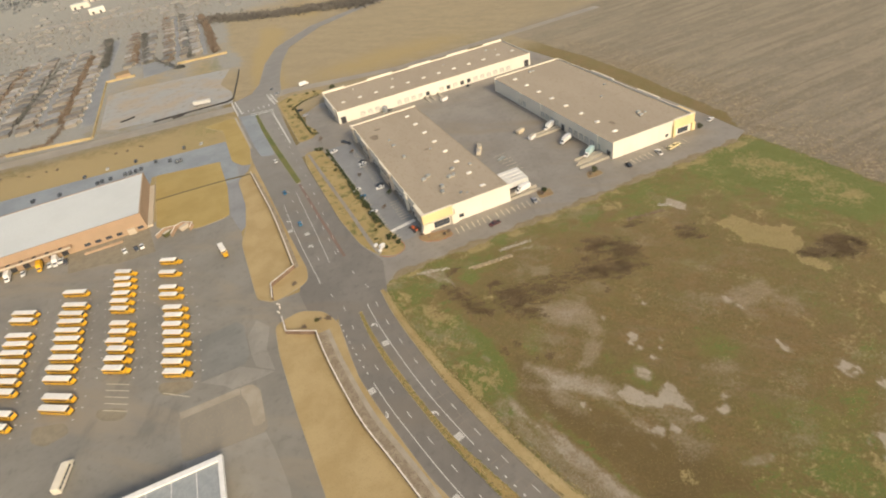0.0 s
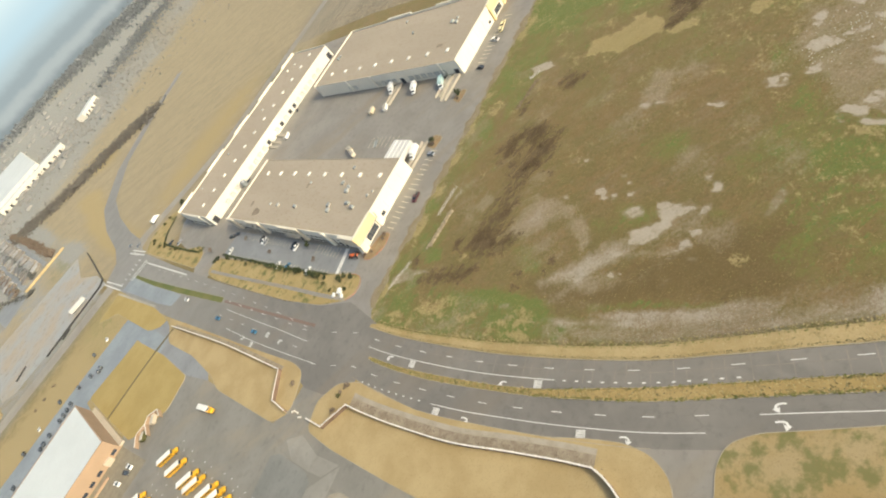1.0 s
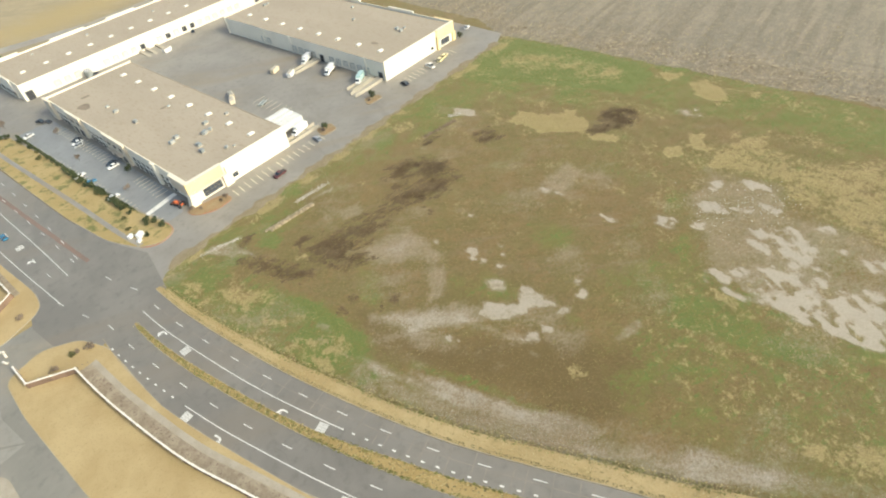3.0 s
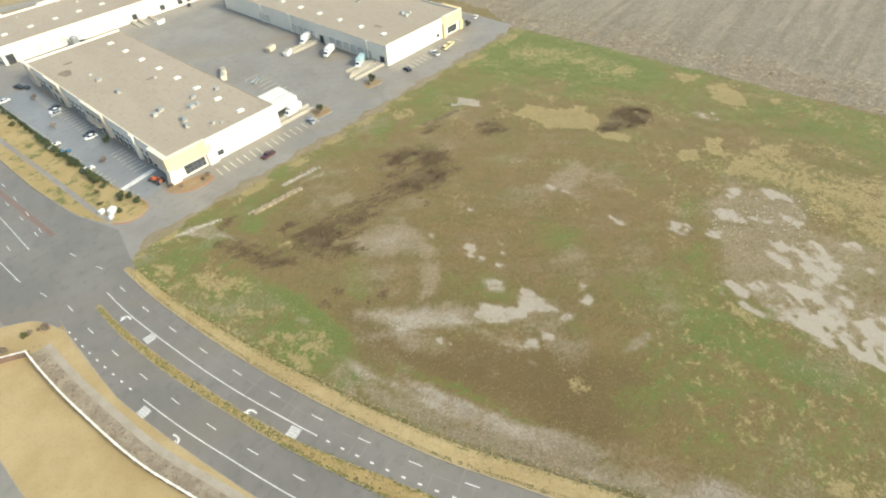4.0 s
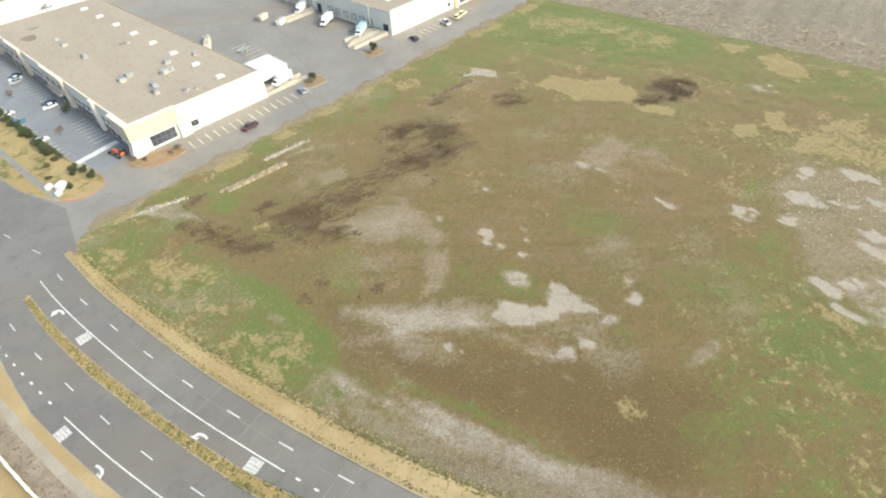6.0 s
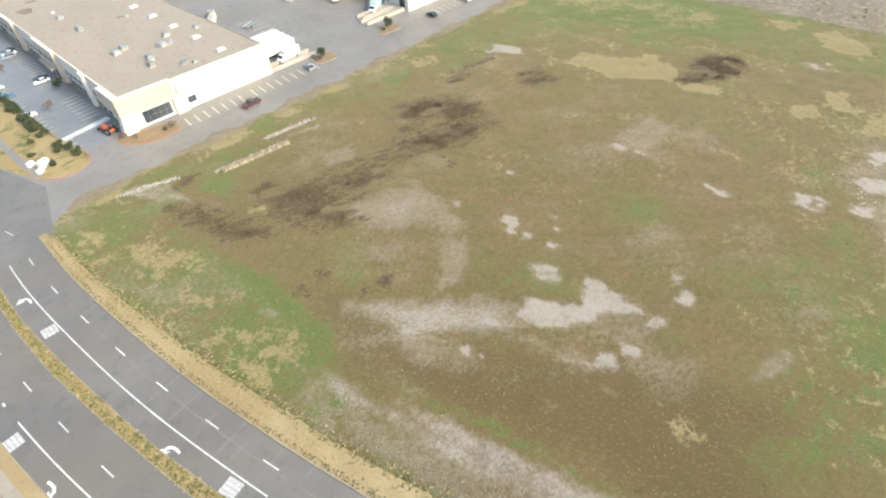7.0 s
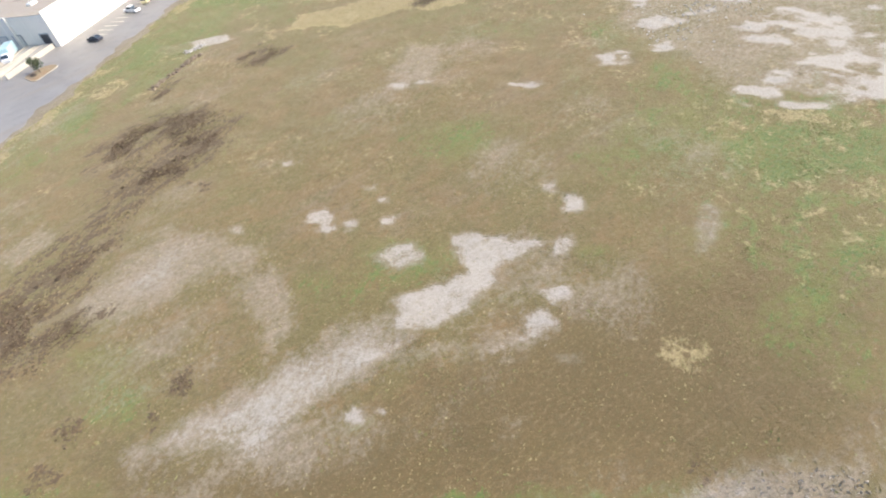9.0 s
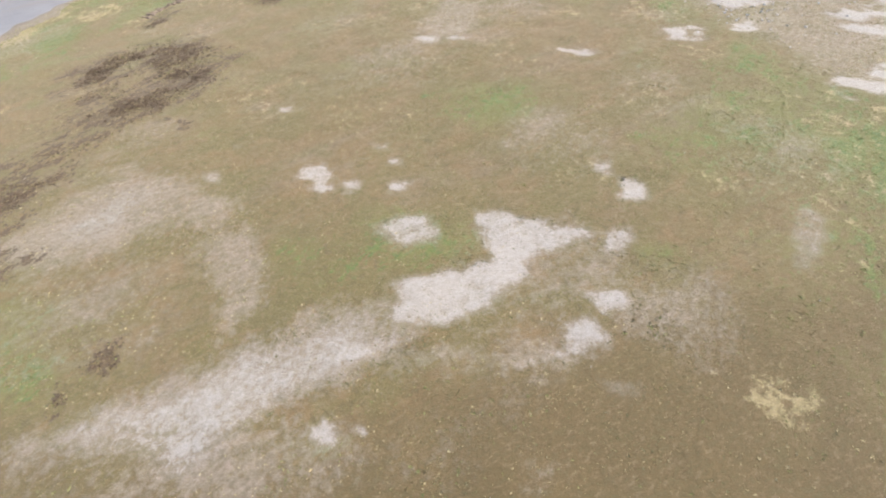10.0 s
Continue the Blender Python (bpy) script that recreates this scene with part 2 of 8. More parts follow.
M_GROUND = ground_material()
M_ROAD = asphalt("worn_road_asphalt", (0.160, 0.148, 0.131), True, None, (0.186, 0.160, 0.128))
M_ROADNORTH = asphalt("haze_paled_road_asphalt", (0.160, 0.148, 0.131), True, None, (0.186, 0.160, 0.128), (0.255, 0.240, 0.215))
M_STREET = asphalt("housing_street_asphalt", (0.205, 0.212, 0.215), False)
M_ROADFAR = asphalt("dusty_road_asphalt", (0.255, 0.228, 0.188), False, None, (0.30, 0.25, 0.18))
M_DRIVE = asphalt("yard_asphalt", (0.215, 0.198, 0.175), True, None, (0.245, 0.205, 0.155))
M_BUSLOT = asphalt("lot_asphalt", (0.196, 0.184, 0.160), False, None, (0.275, 0.235, 0.180))
M_BLUELOT = asphalt("blue_grey_asphalt", (0.215, 0.24, 0.26), False)
M_STALLS = asphalt("parking_asphalt", (0.205, 0.21, 0.215), False)
M_CONCRETE = surface("pale_concrete", (0.40, 0.37, 0.31), (0.34, 0.31, 0.26), 0.12, 4, 0.9)
M_PAD = surface("stained_concrete_slab", (0.27, 0.240, 0.195), (0.225, 0.205, 0.172), 0.07, 1.5, 0.85, third=(0.31, 0.265, 0.20), stretch=(1, 2, -4))
M_LOTPALE = asphalt("faded_lot_asphalt", (0.250, 0.234, 0.204), False, None, (0.285, 0.248, 0.195))
M_LOTGREY = asphalt("patched_lot_asphalt", (0.176, 0.174, 0.160), False)
M_SLABEDGE = surface("tan_concrete_strip", (0.36, 0.32, 0.26), (0.31, 0.27, 0.21), 0.2, 3, 0.9)
M_ISLAND = surface("worn_dirt_island", (0.27, 0.235, 0.175), (0.22, 0.19, 0.14), 0.3, 2, 0.95)
M_KERB = surface("kerb_concrete", (0.36, 0.32, 0.25), (0.28, 0.24, 0.18), 0.3, 5, 0.9)
M_REDKERB = surface("red_painted_kerb", (0.42, 0.16, 0.09), (0.30, 0.18, 0.11), 0.4, 5, 0.8)
M_PAVER = surface("red_brown_pavers", (0.232, 0.155, 0.128), (0.20, 0.148, 0.125), 0.4, 5, 0.9)
M_VERGE = grass_dry("dry_verge_grass", (0.33, 0.245, 0.118), (0.40, 0.310, 0.165), (0.15, 0.14, 0.05), 0.3)
M_LAWN = grass_dry("dry_gold_lawn", (0.35, 0.260, 0.130), (0.41, 0.315, 0.168), (0.24, 0.19, 0.07), 0.12)
M_YARD = grass_dry("mustard_lawn", (0.33, 0.245, 0.092), (0.375, 0.285, 0.115), (0.20, 0.17, 0.05), 0.2)
M_SWALE = surface("dark_swale_grass", (0.16, 0.125, 0.06), (0.12, 0.10, 0.05), 0.4, 3, 0.95)
M_MEDIAN = grass_dry("weedy_median", (0.31, 0.222, 0.09), (0.36, 0.265, 0.12), (0.12, 0.125, 0.035), 0.3, 0.56)
M_STRIP = grass_dry("weedy_parking_grass", (0.32, 0.24, 0.105), (0.38, 0.29, 0.14), (0.13, 0.135, 0.045), 0.5, 0.50)
M_CORNER = grass_dry("weedy_corner_grass", (0.30, 0.218, 0.098), (0.33, 0.255, 0.140), (0.115, 0.125, 0.040), 0.38, 0.46)
M_GREENSTRIP = grass_dry("green_median_grass", (0.10, 0.125, 0.035), (0.15, 0.15, 0.05), (0.07, 0.10, 0.025), 0.3)
M_MULCH = surface("brown_mulch", (0.24, 0.195, 0.145), (0.33, 0.28, 0.21), 0.35, 2.5, 0.95, 0.6, 0.08)
M_REDMULCH = surface("rust_mulch", (0.27, 0.18, 0.10), (0.29, 0.225, 0.13), 0.4, 3, 0.95, 0.5, 0.06)
M_DIRT = surface("graded_dirt", (0.315, 0.330, 0.340), (0.36, 0.305, 0.235), 0.03, 0.2, 0.95, 0.3, 0.1, third=(0.25, 0.235, 0.205))
M_SHOULDER = surface("dusty_tan_shoulder", (0.262, 0.215, 0.150), (0.215, 0.170, 0.108), 0.25, 2.2, 0.95, 0.5, 0.05, third=(0.15, 0.135, 0.06))
M_JOINT = surface("tan_filled_joint", (0.262, 0.232, 0.198), (0.205, 0.185, 0.162), 0.3, 4, 0.9)
M_LINE = surface("worn_white_road_paint", (0.72, 0.71, 0.68), (0.58, 0.57, 0.54), 0.5, 4, 0.75, third=(0.42, 0.41, 0.39))
M_WORD = surface("worn_grey_white_paint", (0.60, 0.59, 0.56), (0.46, 0.45, 0.43), 1.2, 5, 0.8, third=(0.30, 0.295, 0.28))
M_STALL = surface("worn_cream_stall_paint", (0.66, 0.60, 0.46), (0.52, 0.47, 0.36), 0.5, 4, 0.8, third=(0.40, 0.36, 0.28))
M_WALL = surface("white_tilt_up_concrete", (0.71, 0.675, 0.595), (0.66, 0.625, 0.55), 0.08, 1.4, 0.85, 0.1, third=(0.66, 0.63, 0.57), vary=0.025)
M_CREAM = surface("cream_painted_concrete", (0.73, 0.575, 0.32), (0.69, 0.535, 0.29), 0.1, 1.4, 0.85, 0.1, third=(0.68, 0.57, 0.37))
M_TAN = surface("tan_painted_concrete", (0.52, 0.45, 0.36), (0.46, 0.40, 0.32), 0.1, 1.4, 0.85, 0.1)
M_TANPALE = surface("pale_tan_concrete", (0.60, 0.53, 0.43), (0.54, 0.475, 0.385), 0.15, 1.6, 0.85, 0.1, third=(0.50, 0.44, 0.35))
M_CAP = surface("cream_parapet_coping", (0.74, 0.69, 0.58), (0.68, 0.62, 0.51), 0.2, 3, 0.6, 0.05)
M_ROOF = surface("tan_roof_membrane", (0.365, 0.312, 0.245), (0.335, 0.285, 0.222), 0.05, 1.2, 0.9, 0.15, third=(0.30, 0.245, 0.185), stretch=(1, 3, 0))
M_STAIN = surface("dark_roof_patch", (0.20, 0.165, 0.125), (0.25, 0.205, 0.155), 0.3, 2, 0.9)
M_SKYLIGHT = surface("frosted_skylight", (0.80, 0.80, 0.78), (0.72, 0.72, 0.70), 0.5, 5, 0.3, 0.0)
M_UNIT = surface("grey_galvanised_sheet", (0.36, 0.385, 0.385), (0.30, 0.325, 0.33), 0.6, 6, 0.5, 0.05, 0.004, 0.3, vary=0.15)
M_DARK = surface("black_opening", (0.03, 0.032, 0.04), (0.05, 0.05, 0.055), 0.5, 4, 0.7, 0.0)
M_GLASS = glass("dark_window_glass", (0.035, 0.045, 0.06))
M_DOCK = surface("pale_grey_dock_door", (0.56, 0.55, 0.51), (0.50, 0.49, 0.45), 0.5, 4, 0.6, 0.05)
M_FRAME = paint("bronze_window_frame", (0.12, 0.10, 0.08), 0.4)
M_WHITEROOF = surface("white_school_roof", (0.57, 0.61, 0.62), (0.52, 0.56, 0.57), 0.03, 1.0, 0.8, 0.05, third=(0.52, 0.55, 0.56))
M_BRICK = surface("orange_brown_brick", (0.40, 0.282, 0.195), (0.355, 0.255, 0.178), 0.1, 3, 0.9, 0.2, third=(0.345, 0.225, 0.145))
M_BRICKWALL = surface("brown_brick_screen", (0.20, 0.135, 0.10), (0.16, 0.11, 0.085), 0.3, 5, 0.9, 0.3, vary=0.12)
M_COPING = surface("white_wall_coping", (0.76, 0.72, 0.66), (0.68, 0.63, 0.57), 0.4, 4, 0.8)
M_FENCESTONE = surface("yellow_tan_fence_stone", (0.50, 0.39, 0.21), (0.40, 0.31, 0.17), 0.1, 3, 0.9, 0.2)
M_STONE = surface("tan_broken_stone", (0.36, 0.30, 0.21), (0.28, 0.225, 0.15), 0.8, 4, 0.95, 0.4, 0.05, vary=0.25)
M_RUBBLE = surface("pale_concrete_rubble", (0.44, 0.41, 0.355), (0.36, 0.33, 0.28), 0.8, 4, 0.95, 0.4, 0.05, vary=0.2)
M_TYRE = surface("black_rubber", (0.025, 0.025, 0.027), (0.035, 0.035, 0.035), 1, 8, 0.8, 0.1)
M_RIM = paint("steel_rim", (0.5, 0.5, 0.52), 0.35, metal=0.8)
M_CARGLASS = glass("tinted_car_glass", (0.03, 0.04, 0.05))
M_BUSYELLOW = paint("school_bus_yellow", (0.78, 0.43, 0.035), 0.4)
M_BUSROOF = paint("white_bus_roof", (0.80, 0.79, 0.75), 0.5, vary=0.04)
M_BLACK = paint("black_trim", (0.03, 0.03, 0.032), 0.5)
M_WHITE = paint("white_vehicle_paint", (0.80, 0.80, 0.79), 0.3, vary=0.03)
M_TRAILER = paint("aged_white_trailer_paint", (0.66, 0.66, 0.64), 0.45, vary=0.06)
M_SILVER = paint("silver_vehicle_paint", (0.46, 0.47, 0.49), 0.3, metal=0.5)
M_BLUE = paint("blue_vehicle_paint", (0.04, 0.17, 0.30), 0.3)
M_NAVY = paint("dark_vehicle_paint", (0.035, 0.04, 0.055), 0.3)
M_RED = paint("dark_red_paint", (0.085, 0.025, 0.03), 0.35)
M_ORANGE = paint("orange_red_paint", (0.72, 0.17, 0.06), 0.45)
M_TEAL = paint("pale_teal_paint", (0.45, 0.62, 0.62), 0.35)
M_YELLOW = paint("yellow_paint", (0.84, 0.73, 0.42), 0.4)
M_BEIGE = paint("beige_machine_paint", (0.62, 0.54, 0.40), 0.5)
M_LAMP = paint("clear_lamp_lens", (0.75, 0.72, 0.62), 0.15)
M_BARK = surface("grey_bark", (0.13, 0.10, 0.075), (0.09, 0.07, 0.055), 2, 12, 0.95, 0.5, 0.02)


def leaf_material(name, a, b):
    m, t, p = graph(name)
    g = t.nodes.new("ShaderNodeNewGeometry")
    c = blend(t, g.outputs["Random Per Island"], a, b)
    t.links.new(c, p.inputs["Base Color"])
    p.inputs["Roughness"].default_value = 0.75
    return m


M_LEAF = leaf_material("dark_evergreen_leaves", (0.030, 0.045, 0.018), (0.075, 0.090, 0.035))
M_LEAFOLIVE = leaf_material("olive_leaves", (0.06, 0.065, 0.025), (0.13, 0.12, 0.045))
M_LEAFBROWN = leaf_material("brown_winter_twigs", (0.14, 0.108, 0.085), (0.24, 0.185, 0.14))
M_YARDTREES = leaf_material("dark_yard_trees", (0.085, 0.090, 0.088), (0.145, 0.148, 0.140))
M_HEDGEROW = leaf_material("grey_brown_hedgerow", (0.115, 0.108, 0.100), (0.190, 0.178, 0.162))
# far woods: lighter, greyer leaf colours with the distance haze mixed in
M_FARWOODS = leaf_material("haze_blue_woods", (0.150, 0.165, 0.180), (0.230, 0.245, 0.260))
M_WOODS = leaf_material("hazed_leafless_woods", (0.20, 0.185, 0.17), (0.34, 0.32, 0.29))
M_BURNT = leaf_material("scorched_weed_stalks", (0.060, 0.039, 0.019), (0.130, 0.087, 0.045))
M_TUFTDARK = leaf_material("dark_weed_tufts", (0.100, 0.092, 0.038), (0.20, 0.170, 0.075))
M_TUFTGREEN = leaf_material("green_weed_tufts", (0.13, 0.14, 0.038), (0.21, 0.20, 0.062))
M_TUFTVIVID = leaf_material("bright_green_weeds", (0.096, 0.118, 0.026), (0.200, 0.195, 0.060))
M_TUFTOLIVE = leaf_material("olive_brown_weeds", (0.120, 0.092, 0.030), (0.250, 0.185, 0.082))
M_SCRUB = leaf_material("grey_dry_scrub", (0.22, 0.19, 0.145), (0.44, 0.40, 0.335))
M_CLUMP = leaf_material("dark_green_weed_clumps", (0.100, 0.100, 0.036), (0.185, 0.170, 0.070))
M_BROWNSTONE = surface("brown_weathered_stone", (0.20, 0.15, 0.10), (0.14, 0.105, 0.07), 0.8, 4, 0.95, 0.4, 0.05, vary=0.25)
M_TUFTSTRAW = leaf_material("straw_tufts", (0.26, 0.20, 0.09), (0.46, 0.38, 0.20))


# ---------- mesh helpers
def mesh_of(name, bm, material, smooth=False):
    me = bpy.data.meshes.new(name)
    bm.to_mesh(me)
    bm.free()
    for m in material if isinstance(material, (list, tuple)) else (material,):
        me.materials.append(m)
    if smooth:
        me.polygons.foreach_set("use_smooth", [True] * len(me.polygons))
    return me


def part(name, bm, material, parent, label="", smooth=False):
    ob = new(name, mesh_of(name, bm, material, smooth))
    ob.parent = parent
    return tagged(ob, label) if label else ob


def shared(name, me, parent, m):
    """One more piece on a mesh that others use too."""
    ob = new(name, me)
    ob.parent = parent
    ob.matrix_basis = m
    return ob


def thing(name, m, label, category, group="", kind=""):
    ob = new(name)
    ob.empty_display_size = 0.5
    ob.matrix_basis = m
    return tagged(ob, label, category, group, kind)


def flat(name, bm, material, label, category, kind="structure"):
    return tagged(new(name, mesh_of(name, bm, material)), label, category, kind=kind)


def box(bm, x0, x1, y0, y1, z0, z1, bevel=0.0, m=None):
    vs = [bm.verts.new((x, y, z)) for z in (z0, z1) for x, y in ((x0, y0), (x1, y0), (x1, y1), (x0, y1))]
    fs = [bm.faces.new([vs[i] for i in f]) for f in ((3, 2, 1, 0), (4, 5, 6, 7), (0, 1, 5, 4), (1, 2, 6, 5), (2, 3, 7, 6), (3, 0, 4, 7))]
    if bevel:
        es = list({e for f in fs for e in f.edges})
        out = bmesh.ops.bevel(bm, geom=es, offset=bevel, segments=1, affect="EDGES")
        vs = list({v for f in out["faces"] for v in f.verts} | {v for v in vs if v.is_valid})
    if m is not None:
        bmesh.ops.transform(bm, matrix=m, verts=vs)
    return vs


def bx(*a, **k):
    bm = bmesh.new()
    box(bm, *a, **k)
    return bm


def prism(poly, z0, z1):
    """A slab on an outline."""
    bm = bmesh.new()
    lo, hi = [bm.verts.new((x, y, z0)) for x, y in poly], [bm.verts.new((x, y, z1)) for x, y in poly]
    n = len(poly)
    for i in range(n):
        bm.faces.new((lo[i], lo[(i + 1) % n], hi[(i + 1) % n], hi[i]))
    top = bm.faces.new(hi)
    bm.normal_update()
    bmesh.ops.triangulate(bm, faces=[top], ngon_method="EAR_CLIP")
    bmesh.ops.recalc_face_normals(bm, faces=bm.faces)
    return bm


def side(profile, y0, y1, bevel=0.0):
    """A solid from a side view (x, z), drawn out along y."""
    bm = bmesh.new()
    a, b = [bm.verts.new((x, y0, z)) for x, z in profile], [bm.verts.new((x, y1, z)) for x, z in profile]
    n = len(profile)
    for i in range(n):
        bm.faces.new((a[i], a[(i + 1) % n], b[(i + 1) % n], b[i]))
    bm.faces.new(a[::-1])
    bm.faces.new(b)
    bmesh.ops.recalc_face_normals(bm, faces=bm.faces)
    if bevel:
        bmesh.ops.bevel(bm, geom=list(bm.edges), offset=bevel, segments=2, affect="EDGES", clamp_overlap=True)
    return bm


def disc(r, w, axis="Y", seg=12, at=(0, 0, 0)):
    bm = bmesh.new()
    bmesh.ops.create_cone(bm, cap_ends=True, segments=seg, radius1=r, radius2=r, depth=w)
    if axis == "Y":
        bmesh.ops.rotate(bm, matrix=Matrix.Rotation(radians(90), 3, "X"), verts=bm.verts)
    bmesh.ops.bevel(bm, geom=[e for e in bm.edges if len(e.link_faces) == 2 and e.calc_face_angle(0) > 1], offset=min(r, w) * 0.12, segments=1, affect="EDGES")
    bmesh.ops.translate(bm, vec=at, verts=bm.verts)
    return bm


def rounded(poly, radius, steps=5):
    """The outline with its corners turned into bends."""
    out = []
    n = len(poly)
    for i, p in enumerate(poly):
        p, a, b = Vector(p), Vector(poly[i - 1]), Vector(poly[(i + 1) % n])
        r = min(radius, 0.45 * (a - p).length, 0.45 * (b - p).length)
        s, e = p + (a - p).normalized() * r, p + (b - p).normalized() * r
        for k in range(steps + 1):
            u = k / steps
            q = s * (1 - u) ** 2 + p * 2 * u * (1 - u) + e * u**2
            out.append((q.x, q.y))
    return out


def spline(points, step=2.0):
    """A smooth line through the points (Catmull-Rom), as points and their normals to the left."""
    ps = [Vector(p) for p in points]
    ps = [2 * ps[0] - ps[1], *ps, 2 * ps[-1] - ps[-2]]
    line = []
    for a, b, c, d in zip(ps, ps[1:], ps[2:], ps[3:]):
        n = max(2, int((c - b).length / step))
        for k in range(n):
            u = k / n
            line.append(0.5 * ((2 * b) + (c - a) * u + (2 * a - 5 * b + 4 * c - d) * u**2 + (3 * b - a - 3 * c + d) * u**3))
    line.append(ps[-2])
    out = []
    for i, p in enumerate(line):
        g = (line[min(i + 1, len(line) - 1)] - line[max(i - 1, 0)]).normalized()
        out.append((p, Vector((-g.y, g.x))))
    return out


def off(line, d):
    """The line moved to its left by d, a number or a function of the place."""
    return [p + n * (d(p) if callable(d) else d) for p, n in line]


def ribbon(left, right, z0, z1):
    """A slab between two lines of as many points."""
    bm = bmesh.new()
    rows = []
    for a, b in zip(left, right):
        rows.append([bm.verts.new(c) for c in ((a.x, a.y, z0), (a.x, a.y, z1), (b.x, b.y, z1), (b.x, b.y, z0))])
    for r, s in zip(rows, rows[1:]):
        for i in range(3):
            bm.faces.new((r[i], s[i], s[i + 1], r[i + 1]))
    bm.faces.new(rows[0])
    bm.faces.new(rows[-1][::-1])
    bmesh.ops.recalc_face_normals(bm, faces=bm.faces)
    return bm


def steps_of(pairs):
    """A function of y that goes straight from value to value."""
    ys, vs = zip(*sorted(pairs))
    return lambda p: float(np.interp(p.y, ys, vs))


# ---------- ground: one sheet to the horizon, with the kinds of cover on it
def lattice(seed):
    return np.random.default_rng(seed).random((256, 256))


def puff(x, y, scale, seed, octaves=3):
    """Smooth noise about 0, from -0.5 to 0.5."""
    total, amp, norm = 0, 1.0, 0
    for k in range(octaves):
        g = lattice(seed + k)
        u, v = x * scale * 2**k + 37.2 * k, y * scale * 2**k + 11.7 * k
        i, j = np.floor(u).astype(int), np.floor(v).astype(int)
        fu, fv = u - i, v - j
        fu, fv = fu * fu * (3 - 2 * fu), fv * fv * (3 - 2 * fv)
        a, b, c, d = (g[(i + di) % 256, (j + dj) % 256] for di, dj in ((0, 0), (1, 0), (0, 1), (1, 1)))
        total = total + amp * ((a * (1 - fu) + b * fu) * (1 - fv) + (c * (1 - fu) + d * fu) * fv - 0.5)
        norm, amp = norm + amp, amp * 0.5
    return total / norm * 1.4


def stops(lo, hi, fine, out):
    inner = np.arange(lo, hi + fine / 2, fine)
    steps = out * np.linspace(0, 1, 34) ** 2.4
    return np.concatenate([(lo - steps[:0:-1]), inner, hi + steps[1:]])


gx, gy = stops(-30, 262, 0.62, 3400), stops(-60, 216, 0.62, 3600)
GX, GY = np.meshgrid(gx, gy)
GX, GY = GX.ravel(), GY.ravel()
WX = GX + 2.2 * puff(GX, GY, 0.14, 3) + 1.6 * puff(GX, GY, 0.42, 5) + 0.9 * puff(GX, GY, 0.95, 7)
WY = GY + 2.2 * puff(GX, GY, 0.14, 17) + 1.6 * puff(GX, GY, 0.42, 23) + 0.9 * puff(GX, GY, 0.95, 29)
COVER = {k: np.zeros(GX.size) for k in ("green", "straw", "bare", "pale", "burn", "dry", "loam", "prairie", "stubble", "haze_grey")}


def patch(kind, x, y, rx, ry, turn=0.0, most=1.0, soft=0.6):
    """A spot of one kind of cover: an oval with frayed edges."""
    c, s = math.cos(radians(turn)), math.sin(radians(turn))
    u, v = (WX - x) * c + (WY - y) * s, -(WX - x) * s + (WY - y) * c
    d = np.sqrt((u / rx) ** 2 + (v / ry) ** 2)
    COVER[kind][:] = np.maximum(COVER[kind], most * np.clip((1 + soft - d) / (2 * soft), 0, 1))


def stretch_of(kind, points, width, most=1.0, soft=0.6):
    """A band of cover along a line."""
    d = np.full(GX.size, 1e9)
    for (x0, y0), (x1, y1) in zip(points, points[1:]):
        l2 = (x1 - x0) ** 2 + (y1 - y0) ** 2
        u = np.clip(((WX - x0) * (x1 - x0) + (WY - y0) * (y1 - y0)) / l2, 0, 1)
        d = np.minimum(d, np.hypot(WX - x0 - u * (x1 - x0), WY - y0 - u * (y1 - y0)))
    COVER[kind][:] = np.maximum(COVER[kind], most * np.clip((1 + soft - d / width) / (2 * soft), 0, 1))


def ramped(d, w):
    return np.clip(d / w + 0.5, 0, 1)


def zone(kind, test, most=1.0):
    COVER[kind][:] = np.maximum(COVER[kind], most * test)


FX = GX + 1.0 * puff(GX, GY, 0.30, 403, 2) + 0.7 * puff(GX, GY, 0.80, 405, 1)
FY = GY + 1.0 * puff(GX, GY, 0.30, 417, 2) + 0.7 * puff(GX, GY, 0.80, 423, 1)


WEAR = puff(GX, GY, 0.17, 431, 3)
UNEVEN = collections.defaultdict(lambda: 0.25, burn=0.35, bare=0.42, green=0.35, straw=0.4)


def blotch(kind, most, soft, *outline):
    """A patch of one kind of cover inside an outline, fading over soft metres at its frayed edge."""
    soft *= 1.7 if kind == "burn" else 1
    xs, ys = zip(*outline)
    near = np.flatnonzero((FX > min(xs) - soft) & (FX < max(xs) + soft) & (FY > min(ys) - soft) & (FY < max(ys) + soft))
    x, y = FX[near], FY[near]
    d, within = np.full(near.size, 1e9), np.zeros(near.size, bool)
    for (x0, y0), (x1, y1) in zip(outline, outline[1:] + outline[:1]):
        u = np.clip(((x - x0) * (x1 - x0) + (y - y0) * (y1 - y0)) / ((x1 - x0) ** 2 + (y1 - y0) ** 2 + 1e-9), 0, 1)
        d = np.minimum(d, np.hypot(x - x0 - u * (x1 - x0), y - y0 - u * (y1 - y0)))
        within ^= ((y0 > y) != (y1 > y)) & (x < x0 + (x1 - x0) * (y - y0) / (y1 - y0 + 1e-9))
    v = (most + UNEVEN[kind] * WEAR[near]) * np.clip(0.55 + np.where(within, d, -d) / soft, 0, 1)
    COVER[kind][near] = np.maximum(COVER[kind][near], v)


